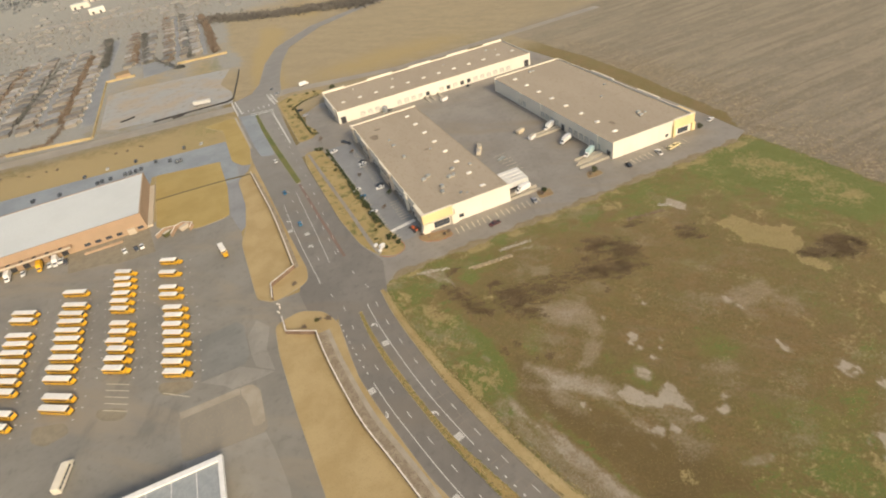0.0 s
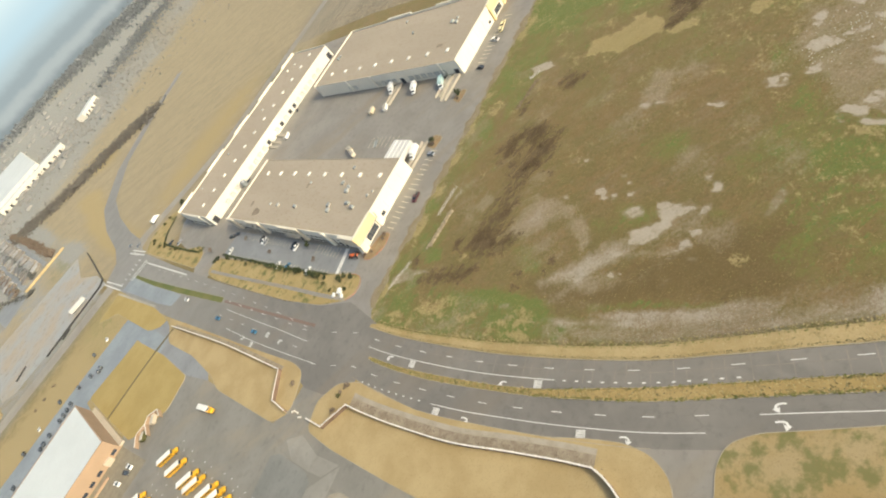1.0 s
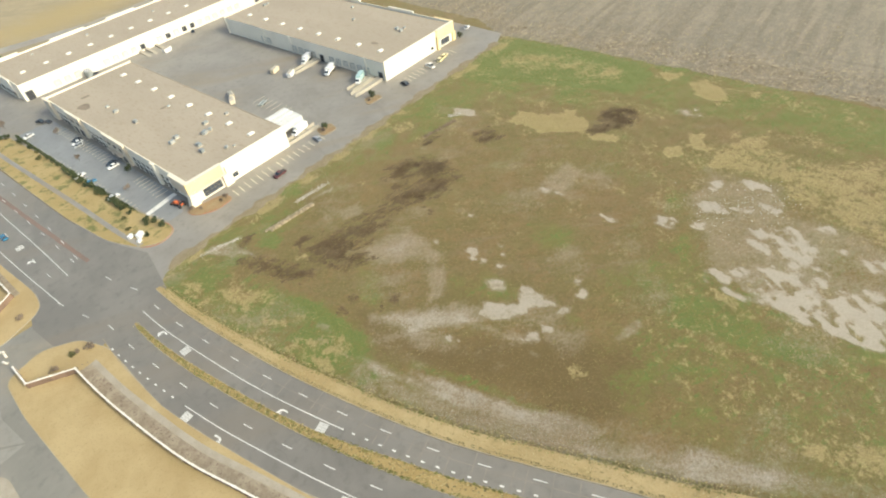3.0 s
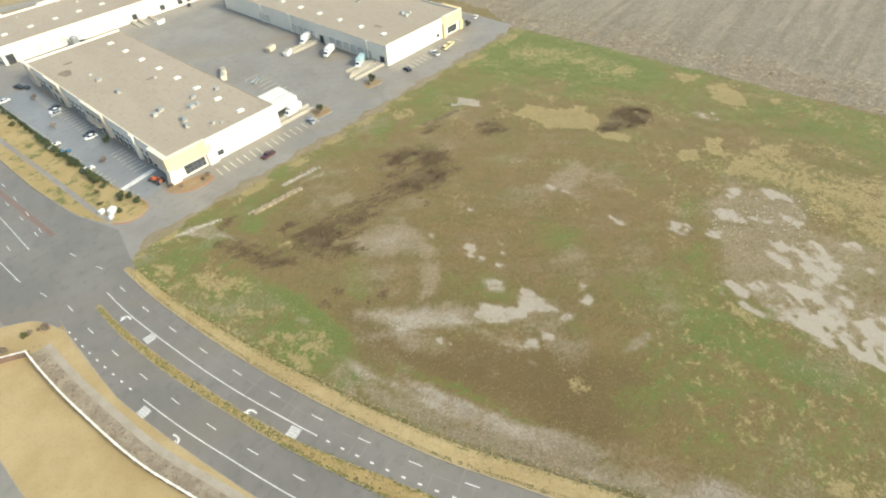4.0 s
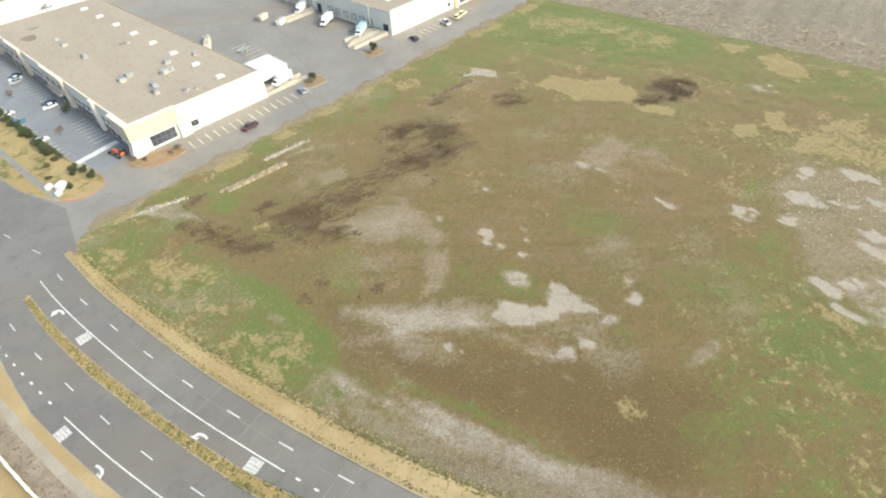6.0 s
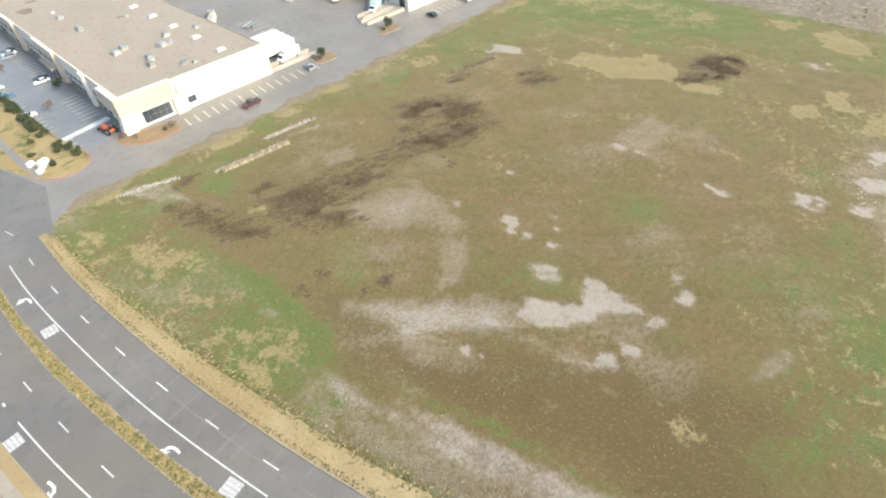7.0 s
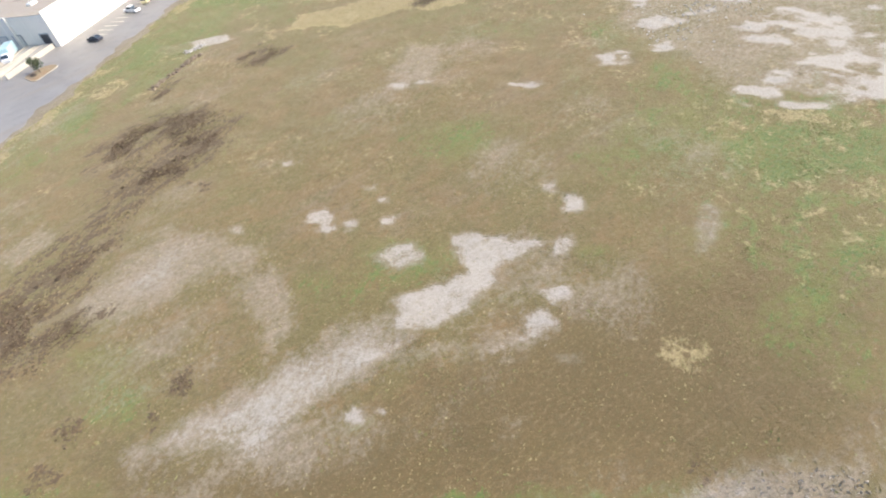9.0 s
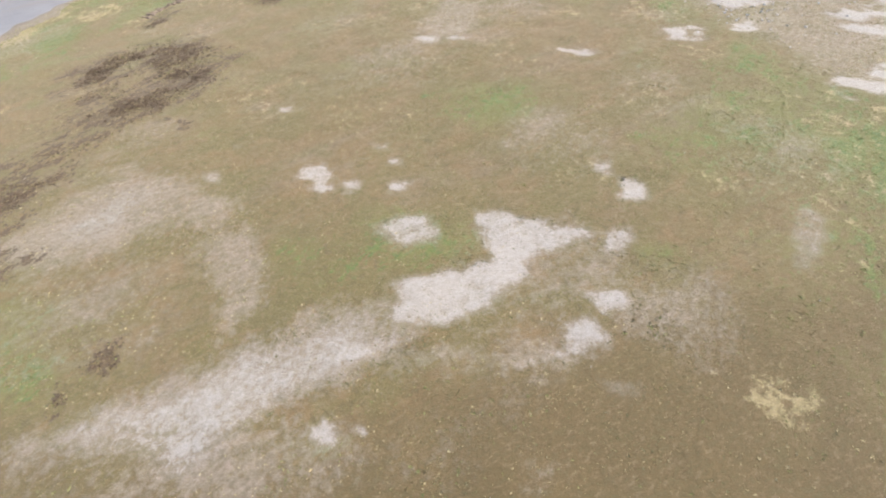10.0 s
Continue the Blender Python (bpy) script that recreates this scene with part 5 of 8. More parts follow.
flat("pavement_paver_strip", prism([(6.4, 288), (7.8, 288.4), (9.8, 250), (12.6, 205), (11.2, 204.7), (8.4, 249)], 0.0, 0.036), M_PAVER, "red-brown paved strip in the road", "pavement")
verge("verge_school_yard", [(-73.5, 366), (-33.5, 356), (-31.6, 315), (-33.5, 279), (-50.5, 277), (-72, 293)], M_YARD, "mustard-coloured dry school lawn", 0.13, bend=3)
verge("verge_school_corner", [(-25.6, 350), (-20, 339), (-15.2, 337), (-12.6, 362), (-14.2, 400), (-16.6, 433), (-40, 431), (-27, 411)], M_YARD, "dry and green grass at the junction", 0.13, bend=5)
flat("ground_ditch", ribbon(*(lambda l: (off(l, 0.9), off(l, -0.9)))(spline([(-73.2, 328.8), (-52, 327.6), (-31.8, 325.6), (-17.5, 323)], 4)), 0.0, 0.150), M_SWALE, "dark drainage swale across the lawn", "ditch")

# worn islands at the ends of the bus rows, and the apron of the school
for outline in ([(-90.3, 168.5), (-81.0, 164.0), (-79.6, 160.8), (-81.7, 158.6), (-87.9, 161.6), (-90.8, 165.6)], [(-68.5, 169.4), (-57.1, 163.7), (-56.8, 160.1), (-61.8, 159.6), (-67.5, 162.2), (-69.4, 166.4)], [(-112.4, 172.4), (-101.2, 168.6), (-98.8, 162.5), (-106.7, 160.6), (-112, 165.4)]):
    flat("pavement_row_island", prism(rounded(outline, 2), -0.2, 0.024), M_ISLAND, "worn brown dirt island at the end of a bus row", "island")


# ---------- road markings, 6 mm thick
def mark(name, bm, label, category="road marking"):
    return flat(name, bm, M_LINE, label, category)


def along(line, d, y0, y1):
    return [(p + n * (d(p) if callable(d) else d), n) for p, n in line if y0 <= p.y <= y1]


def solid_line(line, d, y0, y1, w=0.22, z=0.034):
    ps = along(line, d, y0, y1)
    mark("road_line", ribbon([p + n * w / 2 for p, n in ps], [p - n * w / 2 for p, n in ps], z - 0.002, z + 0.005), "long white painted lane line")


def dashes(line, d, y0, y1, length, period, w=0.18, z=0.034, pin=None):
    """Broken lane line: each dash is a mark of its own on the road, one of them at y = pin."""
    ps = along(line, d, y0, y1)
    at, places = 0.0, []
    for (p, n), (q, _) in zip(ps, ps[1:]):
        places.append((at, p, q))
        at += (q - p).length
    zero = period / 2 if pin is None else next((u + (q - p).length * (pin - p.y) / (q.y - p.y) for u, p, q in places if p.y <= pin <= q.y), 0.0) % period
    for u, p, q in places:
        step = (q - p).length
        for k in range(math.ceil((u - zero) / period), math.ceil((u + step - zero) / period)):
            c = p + (q - p) * ((zero + k * period - u) / step)
            yaw = math.degrees(math.atan2(q.y - p.y, q.x - p.x))
            tagged(shared("lane_dash", DASH[(length, w)], None, pose(c.x, c.y, z, 0, 0, yaw)), "short white painted lane dash", "road marking", "lane dashes", "structure")


DASH = {k: mesh_of("lane_dash", bx(-k[0] / 2, k[0] / 2, -k[1] / 2, k[1] / 2, -0.002, 0.005), M_LINE) for k in ((3.0, 0.2), (0.9, 0.35), (3.0, 0.22))}
dashes(ECURB, E_DASH, -70, 173, 3.0, 12.1, 0.2, pin=105.2)
dashes(ECURB, W_DASH, 50, 173, 3.0, 12.1, 0.2, pin=121.6)
solid_line(ECURB, E_SOLID, 91, 167.5)
dashes(ECURB, E_SOLID, 46, 89, 0.9, 3.6, 0.35, pin=87.3)
solid_line(ECURB, W_SOLID, 56, 130.5)
dashes(ECURB, W_SOLID, 132, 163, 0.9, 3.6, 0.35, pin=136.4)
solid_line(ECURB, 14.5, -60, 46)
NLINE_E = spline([(4.6, 204), (4.5, 229), (4.0, 253), (3.6, 284)], 3)
NLINE_W = spline([(-2.4, 193), (-4.0, 221.5), (-4.9, 245.6), (-5.0, 271)], 3)
solid_line(NLINE_E, 0, 200, 282)
solid_line(NLINE_W, 0, 190, 272)
dashes(NLINE_E, 3.8, 190, 290, 3.0, 12.2, 0.2)
dashes(NLINE_E, -4.2, 190, 290, 3.0, 12.2, 0.2)
dashes(spline([(10, 205), (11.5, 240), (12, 300), (9.5, 400)], 4), 0, 190, 420, 3.0, 12.2, 0.2)
dashes(spline([(1.4, 175), (-1, 186), (-3.6, 198)], 2), 0, 170, 200, 3.0, 12.2, 0.2)
dashes(spline([(16.2, 173), (13, 186), (10.6, 200)], 2), 0, 170, 202, 3.0, 12.2, 0.2)
for cx in (-9, -5, -1, 3, 7, 11):
    mark("crosswalk_bar", bx(cx - 0.3, cx + 0.3, 436, 440, 0.030, 0.036), "white crosswalk bar at the junction")
for cy in (449, 452, 455, 458):
    mark("crosswalk_bar", bx(13, 16.5, cy - 0.3, cy + 0.3, 0.030, 0.036), "white crosswalk bar at the junction")


def arrow(m, mirror=1):
    """A turn arrow: a shaft that bends into a head."""
    bm = bmesh.new()
    shaft = [Vector((-1.3, 0.1)), Vector((-0.5, 0.0)), Vector((0.3, 0.1)), Vector((0.85, 0.45)), Vector((0.95, 0.95))]
    l, r = [], []
    for i, p in enumerate(shaft):
        g = (shaft[min(i + 1, 4)] - shaft[max(i - 1, 0)]).normalized()
        w = 0.20 + 0.025 * i
        l.append(p + Vector((-g.y, g.x)) * w)
        r.append(p - Vector((-g.y, g.x)) * w)
    pts = l + [Vector((0.12, 0.62)), Vector((0.35, 2.15)), Vector((1.62, 1.25))] + r[::-1]
    me = prism([(p.x, mirror * p.y) for p in pts], 0.0, 0.007)
    ob = flat("turn_arrow", me, M_LINE, "white painted turn arrow on the road", "road marking")
    ob.matrix_basis = m


def word(x, y, yaw):
    """The painted word on the lane, as plain bars."""
    bm = bmesh.new()
    for k in range(4):
        box(bm, -1.3, 1.3, -1.22 + 0.62 * k, -0.66 + 0.62 * k, 0, 0.006)
    ob = flat("lane_word", bm, M_WORD, "white painted lane word worn into bars", "road marking")
    ob.matrix_basis = pose(x, y, 0.034, 0, 0, yaw)


arrow(pose(11.3, 154.2, 0.034, 0, 0, 92), 1)
arrow(pose(16.1, 105.8, 0.034, 0, 0, 100), 1)
word(11.3, 143.1, 90)
word(18.6, 94.6, 105)
arrow(pose(2.1, 113.2, 0.034, 0, 0, -78), -1)
word(0.2, 124.6, 97)
word(9.9, 77.4, 108)
arrow(pose(13.2, 66.5, 0.034, 0, 0, -70), -1)
arrow(pose(31.6, 37.2, 0.034, 0, 0, 113), 1)
arrow(pose(27.9, 36.0, 0.034, 0, 0, -67), -1)
for ax, ay, yaw in ((0.6, 222, 90), (-6.4, 252, -90)):
    arrow(pose(ax, ay, 0.034, 0, 0, yaw), 1)
for ax, ay in ((0.4, 234), (-6.6, 242)):
    word(ax, ay, 90)

STALL = mesh_of("stall_line", bx(-0.07, 0.07, -2.5, 2.5, 0.013, 0.019), M_STALL)


def stalls(x0, y, count, step, yaw=0.0, dx=1.0, dy=0.0, size=1.0):
    for k in range(count):
        tagged(shared("stall_line", STALL, None, pose(x0 + dx * step * k, y + dy * step * k, 0.006, 0, 0, yaw) @ Matrix.Diagonal((2.2, size, 1, 1))), "worn white parking stall line", "road marking", "parking stall lines", "structure")


stalls(62.6, 192.2, 7, 2.75, -6)
stalls(83.4, 192.4, 9, 2.75, -6)
stalls(158, 193.8, 14, 2.75, -6)
stalls(46.4, 217.4, 8, 2.55, 92, 0.0, 1.0)
stalls(46.2, 258.0, 20, 2.75, 92, 0.0, 1.0)
stalls(36.3, 203.0, 3, 2.75, 96, -0.08, 1.0)
stalls(34.9, 217.6, 7, 2.6, 96, -0.06, 1.0)
stalls(33.6, 240.0, 26, 2.75, 94, -0.05, 1.0)
stalls(112, 224, 7, 3.4, 92, 0.0, 1.0, 1.4)
stalls(-84, 178, 5, 3.4, 58, 0.0, -1.0, 2.0)
stalls(-63, 160, 1, 5.9, 52, 0.0, -1.0, 2.3)
mark("crosswalk", ribbon([Vector((35.6, 211.4)), Vector((49.2, 214.0))], [Vector((35.9, 209.2)), Vector((49.6, 211.6))], 0.010, 0.021), "pale painted walkway across the parking")


for ax, ay, bx_, by in ((-15.2, 470, -13.4, 434), (-12.6, 470, -10.2, 436), (13.2, 466, 15.7, 436.8), (16.1, 464, 18.2, 439), (-4.0, 430, 12.8, 426), (-4.0, 426.4, 12.8, 422.4), (11.2, 420, 13.0, 351)):
    a, b = Vector((ax, ay)), Vector((bx_, by))
    n = (b - a).orthogonal().normalized() * 0.45
    mark("crosswalk_line", ribbon([a - n, b - n], [a + n, b + n], 0.02, 0.043), "white painted crosswalk line at a junction")
flat("pavement_sidewalk_corner", ribbon([Vector((-16.6, 432)), Vector((-12.4, 362))], [Vector((-15.2, 432)), Vector((-11.0, 362))], 0.0, 0.172), M_CONCRETE, "pale concrete sidewalk beside the north road", "sidewalk")


# sealed joints across and along the road
jm = bmesh.new()
lane = [q for q in ECURB if q[0].y < 168]
step, gone = 4.6, 0.0
for (p, n), (q, _) in zip(lane, lane[1:]):
    gone += (q - p).length
    if gone > step:
        gone -= step
        g = Vector((n.y, -n.x)) * 0.12
        for d0, d1 in ((0.2, 6.7),) if p.y < 128 else ((0.2, 3.3),):
            a, b = p + n * d0, p + n * d1
            jm.faces.new([jm.verts.new((v.x, v.y, 0.0335)) for v in (a - g, b - g, b + g, a + g)])
for d in (3.3,):
    lo, hi = off(lane, d - 0.09), off(lane, d + 0.09)
    for a, b, c, d in zip(lo, lo[1:], hi[1:], hi):
        jm.faces.new([jm.verts.new((v.x, v.y, 0.0333)) for v in (a, b, c, d)])
bmesh.ops.recalc_face_normals(jm, faces=jm.faces)
tagged(new("road_joints", mesh_of("road_joints", jm, M_JOINT)), "thin brown sealed joints across the road", "joints", kind="stuff")


# ---------- warehouses: tilt-up panels round a core, a roof behind a parapet, skylights and roof units
def panel_mesh(w, h, thick=0.25, bevel=0.03):
    return mesh_of("wall_panel", bx(-w / 2 + 0.012, w / 2 - 0.012, -thick, 0, 0, h, bevel=bevel), M_WALL)


PANELS = {}


def wall_run(parent, a, b, h, count, skip=()):
    """A wall from a to b, seen from outside on its right, of count panels."""
    a, b = Vector(a), Vector(b)
    w = (b - a).length / count
    key = (round(w, 2), h)
    me = PANELS.setdefault(key, panel_mesh(w, h))
    yaw = math.degrees(math.atan2(b.y - a.y, b.x - a.x))
    for k in range(count):
        if k not in skip:
            p = a + (b - a) * ((k + 0.5) / count)
            shared("wall_panel", me, parent, pose(p.x, p.y, 0, 0, 0, yaw))


def roof_unit(m, s=1.0):
    """A packaged roof unit: cabinet, hood, fan ring and curb."""
    s *= 0.78
    u = thing("roof_unit", m, "grey sheet-metal air handling unit on the roof", "roof unit", "roof units")
    part("cabinet", bx(-1.1 * s, 1.1 * s, -0.8 * s, 0.8 * s, 0.25, 1.35 * s, bevel=0.05), M_UNIT, u)
    part("curb", bx(-1.2 * s, 1.2 * s, -0.9 * s, 0.9 * s, 0, 0.25), M_TAN, u)
    part("intake_hood", side([(1.1 * s, 0.5), (1.7 * s, 0.5), (1.1 * s, 1.2 * s)], -0.6 * s, 0.6 * s), M_UNIT, u)
    part("fan_ring", disc(0.5 * s, 0.16, "Z", 12, (-0.4 * s, 0, 1.4 * s)), M_UNIT, u)
    return u


def skylight(m):
    u = thing("skylight", m, "white frosted skylight dome on the flat roof", "skylight", "roof skylights")
    part("curb", bx(-1.35, 1.35, -0.95, 0.95, 0, 0.28, bevel=0.02), M_CAP, u)
    bm = bx(-1.25, 1.25, -0.85, 0.85, 0.28, 0.62, bevel=0.2)
    part("dome", bm, M_SKYLIGHT, u, "white frosted dome")
    return u


def warehouse(name, label, x0, x1, y0, y1, h, nx_, ny_, low):
    """A flat-roofed hall; the wall towards the yard (low) ends just above the roof, the others in a parapet."""
    w = thing(name, Matrix(), label, "warehouse", "tilt-up warehouses")
    top = {k: h - 0.62 if k == low else h for k in "NESW"}
    part("core", bx(x0 + 0.27, x1 - 0.27, y0 + 0.27, y1 - 0.27, 0, h - 0.85), M_TAN, w)
    part("roof", bx(x0 + 0.26, x1 - 0.26, y0 + 0.26, y1 - 0.26, h - 0.84, h - 0.7), M_ROOF, w, "flat tan membrane roof")
    wall_run(w, (x0, y1), (x1, y1), top["N"], nx_)
    wall_run(w, (x1, y1), (x1, y0), top["E"], ny_)
    wall_run(w, (x1, y0), (x0, y0), top["S"], nx_)
    wall_run(w, (x0, y0), (x0, y1), top["W"], ny_)
    for k, a in (("S", (x0 - 0.06, x1 + 0.06, y0 - 0.06, y0 + 0.34)), ("N", (x0 - 0.06, x1 + 0.06, y1 - 0.34, y1 + 0.06)), ("W", (x0 - 0.06, x0 + 0.34, y0 + 0.35, y1 - 0.35)), ("E", (x1 - 0.34, x1 + 0.06, y0 + 0.35, y1 - 0.35))):
        part("coping", bx(*a, top[k] + 0.002, top[k] + 0.09), M_ROOF if k == low else M_CAP, w, "" if k == low else "cream metal coping")
    return w


def bay(w, x0, x1, y0, y1, h, material=M_WALL):
    """A bay that stands out from the wall and above the parapet."""
    part("bay", bx(x0, x1, y0, y1, 0, h, bevel=0.04), material, w)
    part("bay_coping", bx(x0 - 0.08, x1 + 0.08, y0 - 0.08, y1 + 0.08, h + 0.002, h + 0.16), M_CAP, w)


def window(w, x, y, z, wide, high, facing="S", cols=2, rows_=2):
    """A window set in the wall: a frame, bars and panes."""
    yaw = {"S": 0, "W": -90}[facing]
    m = pose(x, y, z, 0, 0, yaw)
    fr = part("window", bx(-wide / 2, wide / 2, -0.05, 0.02, -high / 2, high / 2), M_FRAME, w, "dark framed window")
    fr.matrix_basis = m
    pw, ph = wide / cols, high / rows_
    for i in range(cols):
        for j in range(rows_):
            part("pane", bx(-wide / 2 + pw * i + 0.07, -wide / 2 + pw * (i + 1) - 0.07, -0.075, -0.052, -high / 2 + ph * j + 0.07, -high / 2 + ph * (j + 1) - 0.07), M_GLASS, fr)


def dock_door(w, x, y, facing, wide=3.0, high=3.2, z=0.0, shut=None):
    yaw = {"S": 0, "W": -90, "E": 90}[facing]
    d = part("dock_door", bx(-wide / 2, wide / 2, -0.06, 0.02, 0, high), shut or M_DARK, w, "pale shut dock door" if shut else "dark open dock door")
    d.matrix_basis = pose(x, y, z, 0, 0, yaw)
    part("dock_frame", bx(-wide / 2 - 0.25, wide / 2 + 0.25, -0.16, 0.02, high, high + 0.3), M_UNIT, d)
    part("bumper", bx(-wide / 2 - 0.25, -wide / 2, -0.2, 0.02, 0, high), M_UNIT, d)
    part("bumper", bx(wide / 2, wide / 2 + 0.25, -0.2, 0.02, 0, high), M_UNIT, d)


H = 9.3
AX0, AX1, AY0, AY1 = 50.6, 94.2, 199.2, 325.0
BX0, BX1, BY0, BY1 = 154.6, 204.6, 201.8, 329.0
CX0, CX1, CY0, CY1 = 48.8, 198.0, 356.0, 400.0

wa = warehouse("warehouse", "white concrete warehouse with tan roof beside the parking", AX0, AX1, AY0, AY1, H, 6, 17, "E")
# corner tower with the entrance, cream above the glass
part("tower", bx(AX0 - 1.4, 64.2, AY0 - 0.5, AY0 + 0.5, 5.0, H + 0.25, bevel=0.05), M_CREAM, wa, "cream upper wall over the entrance")
part("tower_return", bx(AX0 - 1.4, AX0 - 0.02, AY0 + 0.51, AY0 + 11, 4.4, H + 0.25, bevel=0.05), M_TANPALE, wa, "pale tan return of the corner tower")
part("tower_coping", bx(AX0 - 1.5, 64.3, AY0 - 0.6, AY0 + 0.6, H + 0.255, H + 0.42), M_CAP, wa)
part("return_coping", bx(AX0 - 1.5, AX0 + 0.3, AY0 + 0.61, AY0 + 11.1, H + 0.255, H + 0.40), M_CAP, wa)
part("corner_pillar", side([(AX0 - 2.6, 0), (AX0 + 1.2, 0), (AX0 + 0.9, 4.98), (AX0 - 1.5, 4.98)], AY0 - 1.3, AY0 + 1.3), M_CAP, wa, "white flared corner pillar")
part("pillar", bx(63.0, 65.0, AY0 - 1.1, AY0 - 0.02, 0, 4.98, bevel=0.05), M_CAP, wa)
part("buttress", side([(65.02, 0), (66.6, 0), (65.7, 4.0), (65.02, 7.5)], AY0 - 0.9, AY0 - 0.02), M_CAP, wa)
part("entrance_band", bx(AX0 + 1.3, 62.9, AY0 - 0.75, AY0 - 0.03, 4.3, 4.95, bevel=0.04), M_TANPALE, wa)
window(wa, 58.4, AY0 - 0.02, 2.35, 7.8, 3.3, "S", 5, 2)
window(wa, 68.4, AY0 - 0.02, 2.3, 2.4, 1.8, "S", 2, 1)
for y0, y1, hh in ((222, 224.2, 9.7), (246, 264, 9.9), (286, 300, 9.9), (318, 325, 9.8)):
    bay(wa, AX0 - 1.0, AX0 - 0.02, y0, y1, hh, M_TANPALE if y1 - y0 > 5 else M_WALL)
for k in range(34):
    yy = AY0 + 3.0 + 3.65 * k
    if not (244.5 < yy < 265.5 or 284.5 < yy < 301.5 or 317 < yy or yy < 211 or 221 < yy < 225.4):
        window(wa, AX0 - 0.02, yy, 4.3, 1.7, 1.6, "W", 2, 1)
        window(wa, AX0 - 0.02, yy, 1.5, 2.4, 2.4, "W", 2, 1)
for yy in (250, 255, 260, 290, 296):
    window(wa, AX0 - 1.02, yy, 6.4, 2.6, 1.4, "W", 3, 1)
    window(wa, AX0 - 1.02, yy, 2.0, 3.2, 3.0, "W", 3, 2)
part("entrance_canopy", bx(AX0 - 2.4, AX0 - 1.02, 249, 261, 3.9, 4.2), M_TAN, wa)
wb = warehouse("warehouse", "white concrete warehouse with loading docks and ramps", BX0, BX1, BY0, BY1, H, 7, 17, "W")
part("tower", bx(191.8, BX1 + 0.6, BY0 - 0.5, BY0 + 0.5, 4.4, H + 0.25, bevel=0.05), M_CREAM, wb, "cream upper wall over the entrance")
part("tower_coping", bx(191.7, BX1 + 0.7, BY0 - 0.6, BY0 + 0.6, H + 0.255, H + 0.42), M_CAP, wb)
part("tower_return", bx(BX1 + 0.02, BX1 + 1.4, BY0 + 0.51, BY0 + 12, 3.2, H + 0.25, bevel=0.05), M_CREAM, wb)
part("pillar", bx(BX1 - 0.8, BX1 + 1.5, BY0 - 0.7, BY0 + 0.7, 0, 4.38, bevel=0.05), M_CREAM, wb)
part("pillar", bx(191.4, 193.0, BY0 - 1.2, BY0 - 0.02, 0, 6.5, bevel=0.05), M_CREAM, wb)
window(wb, 198.4, BY0 - 0.02, 2.2, 6.6, 3.0, "S", 4, 2)
window(wb, 188.2, BY0 - 0.02, 2.2, 1.9, 1.5, "S", 2, 1)
for yy in (205.0, 246.5):
    dock_door(wb, BX0 - 0.02, yy, "W", 2.6, 3.6)
for yy in (214, 219, 224, 229, 234, 239, 253, 258, 263, 268, 290, 295):
    dock_door(wb, BX0 - 0.02, yy, "W", 2.6, 2.7, 1.1, M_DOCK)
for yy in (212, 268, 292, 326):
    part("downpipe", bx(BX0 - 0.5, BX0 - 0.02, yy + 2, yy + 2.8, 0, H - 0.4), M_WALL, wb)
for y0, y1 in ((228, 246), (268, 290)):
    bay(wb, BX1 + 0.02, BX1 + 1.0, y0, y1, 9.9)
wc = warehouse("warehouse", "long white concrete warehouse behind the truck yard", CX0, CX1, CY0, CY1, H, 20, 6, "S")
dock_door(wc, CX0 + 3.2, CY0 - 0.02, "S", 3.4, 4.4)
dock_door(wc, CX1 - 3.4, CY0 - 0.02, "S", 3.4, 4.4)
for k in range(22):
    if k not in (3, 4, 10):
        dock_door(wc, 66 + 5.4 * k, CY0 - 0.02, "S", 2.6, 2.6, 1.1, None if k in (9, 12, 14, 15) else M_DOCK)
for x0, x1 in ((49, 66), (84, 104), (118, 136), (150, 168), (182, 198)):
    bay(wc, x0, x1, CY1 + 0.02, CY1 + 0.9, 10.0)
part("side_bay", bx(CX0 - 0.9, CX0 - 0.02, CY0 + 8, CY0 + 34, 0, 9.9, bevel=0.05), M_WALL, wc)
for yy in (366, 374, 382, 390):
    window(wc, CX0 - 0.92, yy, 2.4, 5, 2.6, "W", 3, 2)

ROOF = H - 0.7
for k in range(8):
    skylight(pose(84.2, 207.2 + 15.1 * k, ROOF, 0, 0, 0))
    skylight(pose(163.8, 212.6 + 14.9 * k, ROOF, 0, 0, 0))
for k in range(12):
    skylight(pose(57.5 + 12.2 * k, 371.0, ROOF, 0, 0, 0))
for x, y, yaw, s in ((63, 230.5, 10, 1.2), (66, 232.5, 10, 1.2), (67.8, 218.5, 90, 1.3), (66, 213.6, 90, 1.2), (74.4, 224.6, 30, 1.3), (77, 225, 60, 1.1), (79, 231.5, 0, 1.1), (72.8, 207.4, 45, 0.9), (88.4, 230, 0, 0.9), (63.2, 278.5, 0, 1.1), (63.4, 287, 0, 0.8), (63.4, 261, 90, 1.2), (78.7, 260.3, 0, 0.7), (75.2, 205.6, 0, 0.6)):
    roof_unit(pose(x, y, ROOF, 0, 0, yaw), s)
for x, y, yaw, s in ((197.8, 267, 0, 0.9), (185.4, 253.3, 20, 0.9), (185.4, 218.9, 0, 1.1), (186.5, 222.5, 0, 1.1), (189, 220, 0, 0.8), (177.6, 320.8, 0, 1.1), (180, 321, 0, 0.8)):
    roof_unit(pose(x, y, ROOF, 0, 0, yaw), s)
